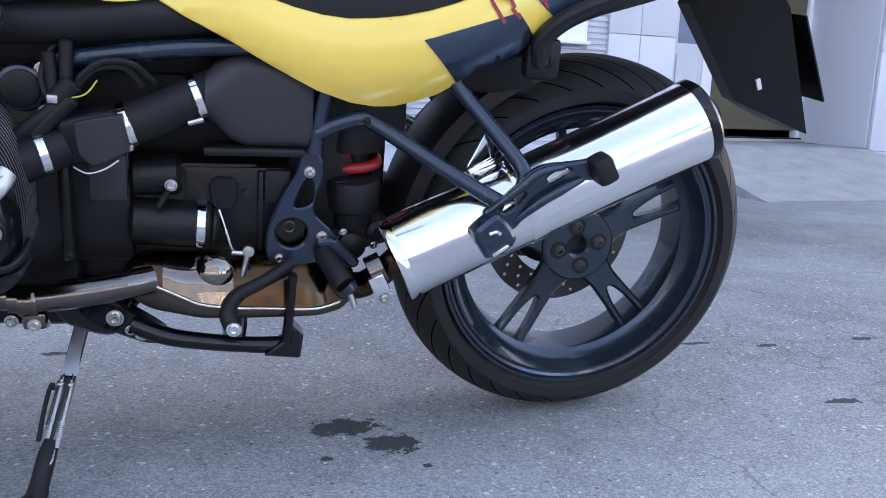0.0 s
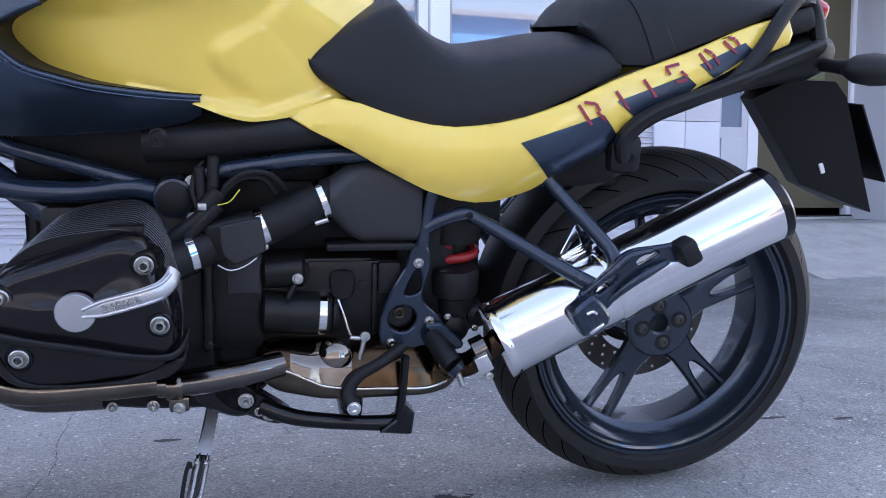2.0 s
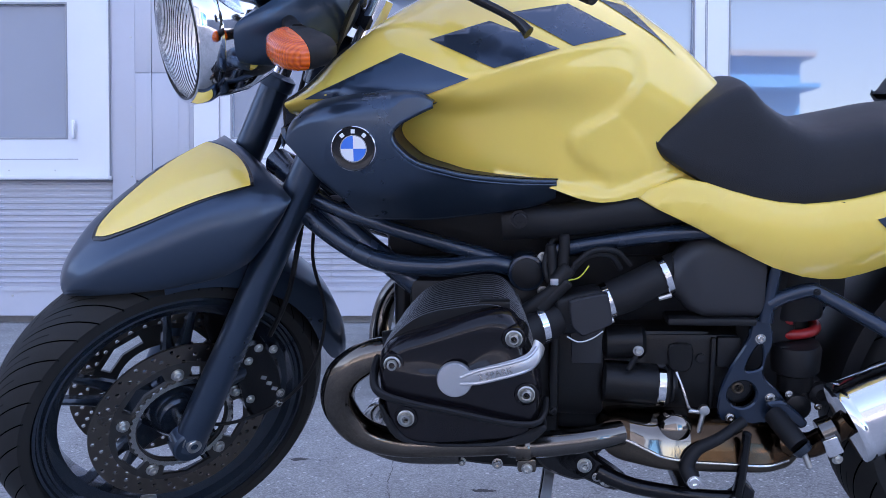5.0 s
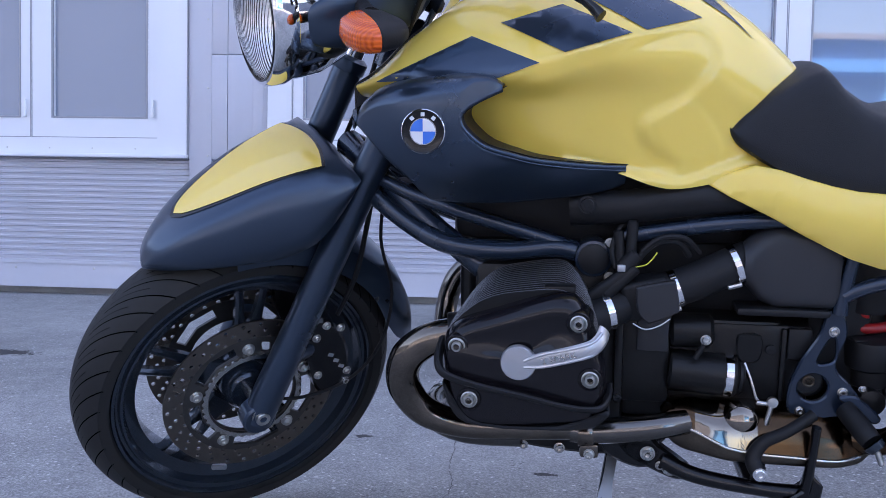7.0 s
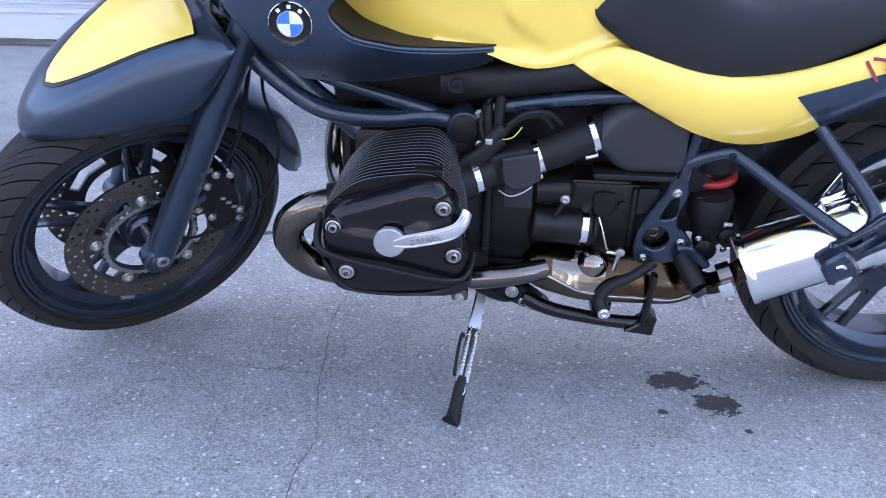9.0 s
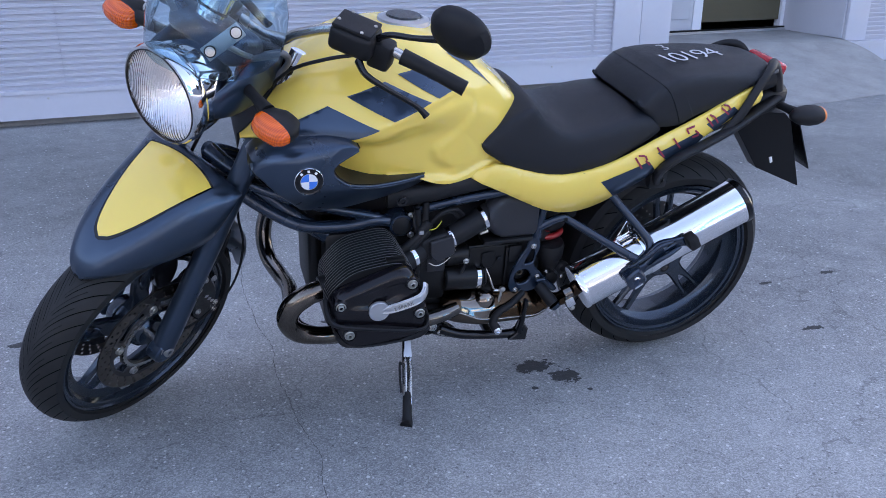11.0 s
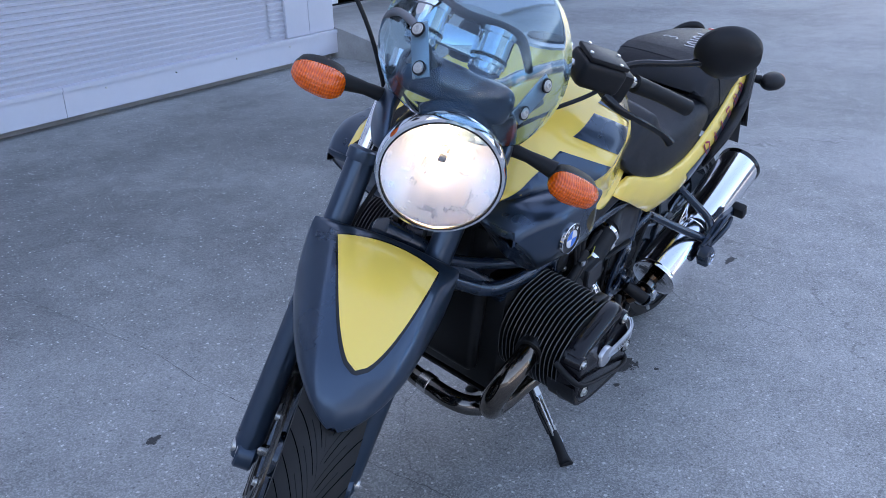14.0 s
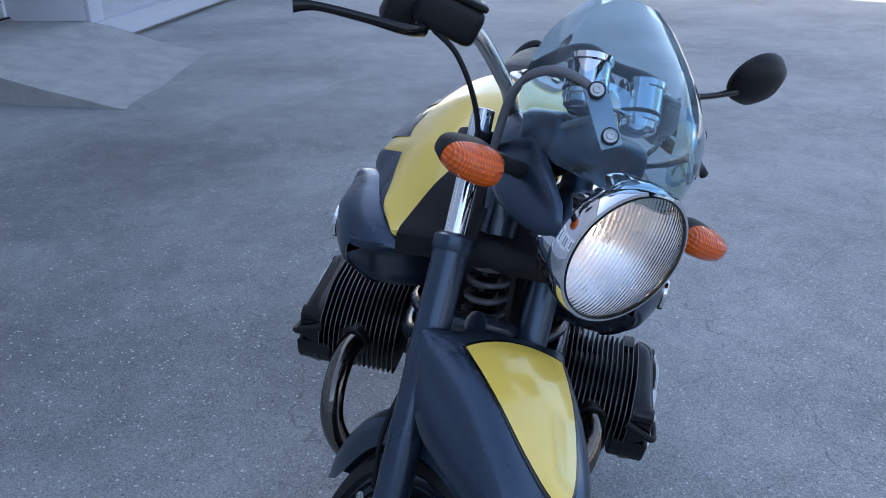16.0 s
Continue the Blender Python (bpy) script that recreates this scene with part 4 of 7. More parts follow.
                u = min(0.52, abs(y) / (hw * 0.86) * 0.52) * (1 if y > 0 else -1)
                xx = x + (0.018 * (1 - f * f) * k)
                p = guard(xx, u if u else 1e-4, lift)
                row.append(bm.verts.new((p.x, y if abs(y) < hw * 0.86 else p.y, p.z)))
            rows.append(row)
        for a, b in zip(rows, rows[1:]):
            for i in range(12):
                bm.faces.new((a[i], a[i + 1], b[i + 1], b[i]))
        part(nm, bm, mat_, g, sharp=60)
    # inner guard and rear half behind the legs
    bm = bmesh.new()
    loops = []
    for i in range(26):
        a = 92 - i * 3.7
        f = 1.0 if i < 20 else math.sqrt(max(0.03, 1 - ((i - 19) / 6.2) ** 2))
        grow = 0.020 + 0.006 * min(1.0, i / 16)
        wide = 1.0 - 0.40 * max(0.0, (i - 8) / 17)
        loops.append([Vector(polar(0.318 + grow + dr, a, y * wide * (0.6 + 0.4 * f))) + Vector((-1.489, 0, 0.303)) for y, dr in ((-0.084, -0.060 * f), (-0.086, -0.034 * f), (-0.082, -0.014), (-0.06, 0.003), (0.0, 0.012), (0.06, 0.003), (0.082, -0.014), (0.086, -0.034 * f), (0.084, -0.060 * f), (0.078, -0.034 * f), (0.056, -0.006), (0.0, 0.004), (-0.056, -0.006), (-0.078, -0.034 * f))])
    rings(bm, loops)
    part("rear_mudguard_half", bm, SLATE, g)

    # headlamp
    c, d = Vector((-1.354, -0.008, 0.976)), Vector((-1, 0, 0.015)).normalized()
    lamp = part("headlamp", lathe([(0.001, -0.095), (0.045, -0.088), (0.078, -0.06), (0.095, -0.02), (0.0995, 0.012), (0.1005, 0.034), (0.0985, 0.034), (0.0970, 0.012), (0.092, -0.02), (0.075, -0.057), (0.045, -0.084), (0.001, -0.091)], 56, c, d), CHROME, BIKE, "round headlamp with chrome shell, lit", STEER)
    part("chrome_ring", lathe([(0.098, 0.030), (0.1030, 0.031), (0.1065, 0.040), (0.1065, 0.060), (0.103, 0.068), (0.0985, 0.069), (0.096, 0.055), (0.094, 0.035)], 64, c, d, closed=True), CHROME, lamp)
    part("ring_gasket", lathe([(0.0985, 0.066), (0.0985, 0.0700), (0.0960, 0.0705), (0.0955, 0.066)], 64, c, d, closed=True), BLACK, lamp)
    bowl = [(0.010 + 0.085 * i / 14, -0.030 + (0.010 + 0.085 * i / 14) ** 2 / 0.100) for i in range(15)]
    part("reflector", lathe(bowl + [(r + 0.001, q - 0.002) for r, q in reversed(bowl)], 64, c, d, closed=True), BOWL, lamp)
    part("bulb_socket", lathe([(0.001, -0.040), (0.013, -0.040), (0.013, -0.030), (0.010, -0.028), (0.001, -0.028)], 20, c, d), STEEL, lamp)
    part("bulb", lathe([(0.001, -0.028), (0.006, -0.027), (0.0065, -0.004), (0.004, 0.0), (0.001, 0.001)], 20, c, d), BULB, lamp)
    part("bulb_cap", lathe([(0.0075, -0.004), (0.0080, 0.002), (0.006, 0.006), (0.001, 0.007)], 20, c, d), STEEL, lamp)
    dome = [(0.0965 * math.sin(i / 8 * 1.2) / math.sin(1.2), 0.064 + 0.022 * (1 - (i / 8) ** 2)) for i in range(9)]
    lens = part("lens", lathe([(max(r, 0.0004), a) for r, a in dome] + [(r * 0.985 + 0.0003, a - 0.003) for r, a in reversed(dome)], 64, c, d), LENS, lamp, "clear fluted glass")
    lens.visible_shadow = False
    # side cheeks, blending the lamp into the clocks
    for s in (-1, 1):
        part("lamp_cheek", sweep([(-1.385, s * 0.094, 0.978), (-1.365, s * 0.100, 0.980), (-1.32, s * 0.106, 0.988), (-1.27, s * 0.104, 1.0), (-1.21, s * 0.094, 1.015), (-1.165, s * 0.080, 1.03)], [0.008, 0.028, 0.044, 0.054, 0.050, 0.028], 24, 7, 0.34), SLATE, BIKE, "slate-blue lamp cheek", STEER)
        # indicators
        stalk = part("front_indicator", sweep([(-1.285, s * 0.10, 1.005), (-1.30, s * 0.15, 1.012), (-1.315, s * 0.20, 1.014)], [0.014, 0.011, 0.017], 14, 5), RUBBER, BIKE, "amber indicator on a black stalk", STEER)
        e, ax = Vector((-1.318 if s < 0 else -1.300, s * 0.232 - 0.006, 1.008)), Vector((-1, 0, -0.02))
        for nm, prof, mt in (("indicator_body", [(0.001, -0.040), (0.018, -0.034), (0.030, -0.012), (0.033, 0.010), (0.0335, 0.020)], RUBBER),
                             ("amber_backing", [(0.001, 0.020), (0.030, 0.021), (0.0305, 0.0225), (0.001, 0.0226)], AMBERBACK),
                             ("amber_lens", [(0.0335, 0.021), (0.0325, 0.034), (0.026, 0.050), (0.014, 0.058), (0.001, 0.060), (0.001, 0.056), (0.013, 0.054), (0.024, 0.046), (0.030, 0.032), (0.031, 0.0235)], AMBER)):
            bm = lathe(prof, 32, (0, 0, 0), ax)
            for v in bm.verts:                 # a squarish oval, drooping to its outer end
                r = math.hypot(v.co.y, v.co.z)
                if r > 1e-5:
                    a = math.atan2(v.co.z, v.co.y)
                    g = (abs(math.cos(a)) ** 2.7 + abs(math.sin(a)) ** 2.7) ** (-1 / 2.7)
                    v.co.y, v.co.z = v.co.y * g * 1.36, v.co.z * g * (0.74 - 3.0 * s * v.co.y)
                v.co.x *= 0.9
            bmesh.ops.translate(bm, vec=e, verts=bm.verts)
            p = part(nm, bm, mt, stalk)
            if mt is AMBER:
                p.visible_shadow = False

    # windscreen
    bm = bmesh.new()
    rows = []
    for i in range(17):
        k = i / 16
        zc = 1.055 + 0.216 * k
        xc = table(k, [0.0, 0.28, 0.45, 0.7, 1.0], [-1.424, -1.421, -1.404, -1.343, -1.215])
        hw = table(k, [0, 0.12, 0.3, 0.45, 0.6, 0.75, 0.88, 0.95, 1.0], [0.118, 0.150, 0.164, 0.162, 0.152, 0.131, 0.100, 0.070, 0.022])
        row = []
        for j in range(17):
            f = -1 + j / 8
            y = f * hw
            row.append(Vector((xc + 6.0 * y * y, y, zc - 0.5 * y * y)))
        rows.append(row)
    nrm = Vector((-0.66, 0, 0.75)) * 0.0025
    loops = [[p + nrm for p in r] + [p - nrm for p in reversed(r)] for r in rows]
    rings(bm, loops)
    ws = part("windscreen", bm, SCREEN, BIKE, "small smoke-blue tinted windscreen", STEER, sharp=60)
    ws.visible_shadow = False
    for s in (-1, 1):
        face = Vector((-0.62, s * 0.62, 0.48)).normalized()
        low, high = Vector((-1.372, s * 0.090, 1.114)), Vector((-1.330, s * 0.112, 1.154))
        for at in (low, high):
            part("screen_bolt", bolt_head(at, face, 0.0060, 0.004), BOLT, ws)
            part("bolt_washer", lathe([(0.0095, -0.001), (0.0095, 0.001), (0.0088, 0.0018), (0.0065, 0.0018)], 24, at, face), BOLT, ws)
            part("bolt_grommet", lathe([(0.0118, -0.003), (0.0118, 0.0002), (0.0090, 0.0008)], 24, at, face), RUBBER, ws)
        # alloy plate behind each pair of bolts
        along = (high - low).normalized()
        turn = Matrix((along, face.cross(along).normalized(), face)).transposed().to_4x4()
        part("screen_bracket", box((low + high) / 2 - face * 0.009, (0.088, 0.030, 0.004), 0.0015, turn), ALLOY, ws)
        part("screen_stay", sweep([(-1.342, s * 0.098, 1.124), (-1.30, s * 0.10, 1.09), (-1.26, s * 0.09, 1.06)], 0.006, 8, 4), ALLOY, ws)
    # instruments
    for s in (-1, 1):
        at, up = (-1.290, 0.042 + s * 0.055, 1.150), (0.55, 0, 0.83)
        pod = part("instrument_pod", lathe([(0.001, -0.036), (0.022, -0.035), (0.027, -0.031), (0.0280, -0.022), (0.0300, -0.020), (0.0300, 0.024), (0.0325, 0.026), (0.0325, 0.034), (0.029, 0.036)], 36, at, up), CHROME, BIKE, "chromed clock housing", STEER)
        part("dial", lathe([(0.001, 0.032), (0.030, 0.032), (0.030, 0.0325), (0.001, 0.0325)], 36, at, up), BLACK, pod)
        part("pod_ring", lathe([(0.0302, -0.014), (0.0312, -0.013), (0.0312, -0.009), (0.0302, -0.008)], 36, at, up), BLACK, pod)
    part("clock_rim", sweep([(-1.225, -0.095, 1.125), (-1.262, -0.055, 1.178), (-1.264, -0.02, 1.186), (-1.262, 0.042, 1.182), (-1.264, 0.098, 1.186), (-1.256, 0.130, 1.166), (-1.222, 0.140, 1.115)], [0.007, 0.009, 0.010, 0.008, 0.010, 0.009, 0.007], 10, 6), PLASTIC, BIKE, "", STEER)
    part("clock_bridge", box((-1.288, 0.042, 1.148), (0.012, 0.07, 0.036), 0.004, Matrix.Rotation(radians(38), 4, "Y")), CHROME, BIKE, "", STEER)
    part("instrument_carrier", box((-1.262, 0.012, 1.062), (0.095, 0.200, 0.070), 0.024, Matrix.Rotation(radians(20), 4, "Y"), seg=4), SLATE, BIKE, "", STEER)
    part("warning_light_panel", box((-1.225, 0.02, 1.130), (0.05, 0.045, 0.07), 0.012, Matrix.Rotation(radians(-38), 4, "Y")), PLASTIC, BIKE, "", STEER)
    part("loom", sweep([(-1.325, 0.062, 1.105), (-1.320, 0.110, 1.150), (-1.275, 0.150, 1.145), (-1.235, 0.155, 1.09), (-1.20, 0.10, 0.97)], 0.0065, 10, 6), GREYHOSE, BIKE, "", STEER)
    part("loom", sweep([(-1.27, -0.085, 1.05), (-1.23, -0.135, 1.085), (-1.19, -0.13, 1.04), (-1.20, -0.09, 0.96)], 0.0065, 10, 6), GREYHOSE, BIKE, "", STEER)

    # handlebar with controls
    part("handlebar", sweep([(-1.03, -0.455, 1.113), (-1.07, -0.33, 1.128), (-1.115, -0.20, 1.135), (-1.145, -0.11, 1.085), (-1.155, -0.06, 1.045), (-1.155, 0.06, 1.045), (-1.145, 0.11, 1.085), (-1.115, 0.20, 1.135), (-1.07, 0.33, 1.128), (-1.03, 0.455, 1.113)], 0.0112, 14, 6), STEEL, BIKE, "bare metal tubular handlebar", STEER)
    for s in (-1, 1):
        part("bar_clamp", box((-1.152, s * 0.055, 1.03), (0.04, 0.03, 0.05), 0.008), FRAME, BIKE, "", STEER)
        part("grip", sweep([(-1.026, s * 0.462, 1.112), (-1.05, s * 0.39, 1.122), (-1.072, s * 0.325, 1.128)], [0.0165, 0.0155, 0.0175], 16, 4), RUBBER, BIKE, "", STEER)
        part("switch_block", box((-1.088, s * 0.285, 1.118), (0.045, 0.05, 0.062), 0.010, Matrix.Rotation(radians(s * -18), 4, "Z")), PLASTIC, BIKE, "", STEER)
        tank_ = part("fluid_reservoir", box((-1.115, s * 0.232, 1.135), (0.075, 0.095, 0.055), 0.014, Matrix.Rotation(radians(s * -18), 4, "Z"), seg=3), PLASTIC, BIKE, "black lever reservoir with four lid screws", STEER)
        lid = part("reservoir_lid", box((-1.117, s * 0.232, 1.166), (0.066, 0.086, 0.010), 0.004, Matrix.Rotation(radians(s * -18), 4, "Z")), PLASTIC, tank_)
        for dx in (-1, 1):
            for dy in (-1, 1):
                part("lid_screw", lathe([(0.004, 0), (0.0035, 0.002), (0.0002, 0.002)], 10, (-1.117 + dx * 0.022, s * 0.232 + dy * 0.030, 1.171), (0, 0, 1)), BOLT, tank_)
        part("lever", sweep([(-1.135, s * 0.265, 1.105), (-1.150, s * 0.30, 1.098), (-1.140, s * 0.35, 1.090), (-1.115, s * 0.41, 1.075), (-1.108, s * 0.438, 1.062)], [0.011, 0.008, 0.0065, 0.006, 0.0095], 12, 5, 0.75), BLACK, BIKE, "black hand lever", STEER)
        stem = part("mirror", sweep([(-1.10, s * 0.27, 1.145), (-1.10, s * 0.30, 1.175), (-1.095, s * 0.36, 1.200), (-1.09, s * 0.405, 1.222)], [0.008, 0.0065, 0.006, 0.008], 10, 5), BLACK, BIKE, "black oval rear-view mirror on a stem", STEER)
        bm = lathe([(0.001, -0.036), (0.03, -0.032), (0.055, -0.016), (0.062, 0.002), (0.060, 0.010), (0.056, 0.010), (0.001, 0.008)], 40, (0, 0, 0), (0.94, s * -0.2, 0.28))
        bmesh.ops.scale(bm, vec=(0.9, 1.06, 0.90), verts=bm.verts)
        bmesh.ops.translate(bm, vec=(-1.083, s * 0.444, 1.256), verts=bm.verts)
        part("mirror_shell", bm, PLASTIC, stem)
    part("clutch_cable", sweep([(-1.135, -0.25, 1.11), (-1.175, -0.215, 1.095), (-1.20, -0.15, 1.04), (-1.20, -0.09, 0.95)], 0.004, 8, 6), RUBBER, BIKE, "", STEER)
    part("brake_line", sweep([(-1.135, 0.25, 1.11), (-1.165, 0.215, 1.095), (-1.185, 0.16, 1.04), (-1.19, 0.10, 0.95)], 0.004, 8, 6), RUBBER, BIKE, "", STEER)


front_end()


# tank, panels, seat and tail
TX = [-1.20, -1.12, -1.02, -0.92, -0.82, -0.72, -0.63, -0.56, -0.515]
TZ = [0.850, 0.925, 0.990, 1.025, 1.032, 1.008, 0.955, 0.895, 0.850]
#      shoulder y, z            side crest y, z           hollow y, z               foot y, z
T1 = [(0.08, 0.846), (0.135, 0.905), (0.165, 0.947), (0.178, 0.960), (0.174, 0.968), (0.148, 0.955), (0.120, 0.925), (0.100, 0.870), (0.085, 0.825)]
T2 = [(0.165, 0.838), (0.205, 0.858), (0.238, 0.857), (0.268, 0.862), (0.245, 0.884), (0.200, 0.886), (0.156, 0.845), (0.130, 0.800), (0.110, 0.77)]
T3 = [(0.150, 0.825), (0.195, 0.835), (0.222, 0.820), (0.232, 0.810), (0.214, 0.815), (0.184, 0.800), (0.152, 0.770), (0.128, 0.745), (0.110, 0.73)]
T4 = [(0.10, 0.815), (0.150, 0.812), (0.195, 0.772), (0.205, 0.724), (0.192, 0.713), (0.170, 0.685), (0.150, 0.698), (0.125, 0.705), (0.11, 0.70)]


# the knee hollow and the raised pad behind it, as outlines in x and z
KNEE = [(-1.03, 0.80), (-0.981, 0.83), (-0.911, 0.864), (-0.827, 0.888), (-0.744, 0.908), (-0.696, 0.912), (-0.669, 0.89), (-0.673, 0.857), (-0.707, 0.82), (-0.752, 0.795), (-0.771, 0.778), (-0.763, 0.756), (-0.736, 0.731), (-0.719, 0.715), (-0.796, 0.70), (-0.90, 0.69), (-1.03, 0.74)]
PAD = [(-0.752, 0.786), (-0.699, 0.811), (-0.650, 0.741), (-0.699, 0.722), (-0.728, 0.730)]


def inside(x, z, ring):
    """How far (x, z) lies inside a closed outline; below 0 outside it."""
    near, within = 9.0, False
    for (ax, az), (bx, bz) in zip(ring, ring[1:] + ring[:1]):
        ex, ez = bx - ax, bz - az
        k = min(1.0, max(0.0, ((x - ax) * ex + (z - az) * ez) / (ex * ex + ez * ez)))
        near = min(near, math.hypot(x - ax - k * ex, z - az - k * ez))
        if (az > z) != (bz > z) and x < ax + (z - az) / (bz - az) * ex:
            within = not within
    return near if within else -near


def step(a, b, v):
    k = min(1.0, max(0.0, (v - a) / (b - a)))
    return k * k * (3 - 2 * k)


SOFT_KNEE, SOFT_PAD = smooth_loop(KNEE, 3), smooth_loop(PAD, 4)


@functools.lru_cache(None)
def tank_section(x):
    """Half outline, from the crown down to the foot."""
    pick = lambda T: (table(x, TX, [p[0] for p in T]), table(x, TX, [p[1] for p in T]))
    pts = [(0.0, table(x, TX, TZ)), (pick(T1)[0] * 0.55, table(x, TX, TZ) - 0.008), pick(T1), pick(T2), pick(T3), pick(T4)]
    half = [(v.x, v.y) for v in curve_through([(p[0], p[1], 0) for p in pts], 16)]
    out = []
    for y, z in half:                     # knee hollow with a soft rim, and the step along the foot
        if y > 0.10:
            y -= 0.0085 * step(-0.010, 0.013, inside(x, z, SOFT_KNEE)) - 0.0015 * step(-0.003, 0.004, inside(x, z, SOFT_PAD))
        foot = table(x, [-0.88, -0.795, -0.715, -0.65, -0.61, -0.55], [0.735, 0.717, 0.701, 0.720, 0.733, 0.75])
        k = min(1.0, max(0.0, (foot - z) / 0.007)) if x > -0.88 else 0.0
        out.append((y + 0.0085 * k * k * (3 - 2 * k), z))
    return out


def tank_side(x, z):
    """How far out the tank's flank stands at (x, z)."""
    sec = tank_section(x)
    zs = [p[1] for p in sec][::-1]
    return float(np.interp(z, zs, [p[0] for p in sec][::-1]))


def tank():
    bm = bmesh.new()
    xs = [v.x for v in curve_through([(x, 0, 0) for x in TX], 20)]
    loops = []
    for x in xs:
        half = tank_section(x)
        loops.append([(x, -y, z) for y, z in half] + [(x, y, z) for y, z in reversed(half[1:])])
    rings(bm, loops)
    t = part("fuel_tank", bm, YELLOW, BIKE, "glossy yellow fuel tank with dark chequer decals", sharp=60)
    # chequered decals laid on both flanks
    quads = [((-1.165, 0.842), (-1.016, 0.907), (-0.915, 0.868), (-0.972, 0.848)),
             ((-0.974, 0.925), (-0.888, 0.950), (-0.790, 0.908), (-0.881, 0.882)),
             ((-0.858, 0.962), (-0.775, 0.975), (-0.690, 0.930), (-0.770, 0.912)),
             ((-0.730, 0.985), (-0.685, 0.975), (-0.612, 0.900), (-0.640, 0.925))]
    for s in (-1, 1):
        for q in quads:
            ring = []
            for a, b in zip(q, q[1:] + q[:1]):
                ring += [(a[0] + (b[0] - a[0]) * k / 4, a[1] + (b[1] - a[1]) * k / 4) for k in range(4)]
            part("chequer_decal", patch([ring], lambda x, z: s * (tank_side(x, z) + 0.0022), 0.0012, 0.012), SLATE, t, sharp=60)
    # added dark cover standing in for the recessed tank front behind the steering head
    bm = bmesh.new()
    loops = []
    for i in range(11):
        x = -1.206 + 0.104 * i / 10
        reach = 0.158 - 0.062 * (i / 10) ** 1.5
        half = tank_section(max(x, -1.20))
        ys, zs = zip(*[q for q in half[:48]])
        row = [(x, reach * (k / 10 * 2 - 1)) for k in range(11)]
        row = [(px, py, float(np.interp(abs(py), ys, zs)) + (0.004 if x > -1.2 else -0.002)) for px, py in row]
        loops.append(row + [(q[0], q[1], q[2] - (0.006 if i else 0.036)) for q in reversed(row)])
    rings(bm, loops)
    part("tank_front_filler", bm, PLASTIC, t, "matt black cover added where the tank front is recessed and dark", sharp=50)
    cap = part("filler_cap", lathe([(0.062, -0.006), (0.060, 0.004), (0.046, 0.008), (0.044, 0.005), (0.040, 0.006), (0.038, 0.010), (0.001, 0.011)], 40, (-0.80, 0, 1.030), (0.05, 0, 1)), ALLOY, t, "brushed round filler cap")
    part("cap_centre", lathe([(0.042, 0.0085), (0.040, 0.0125), (0.001, 0.0130)], 36, (-0.80, 0, 1.030), (0.05, 0, 1)), BLACK, cap)
    for i in range(7):
        part("tank_marking", box((-0.90, -0.065 + i * 0.020, 1.024), (0.022, 0.004, 0.002), 0.0003), REDMARK, t)


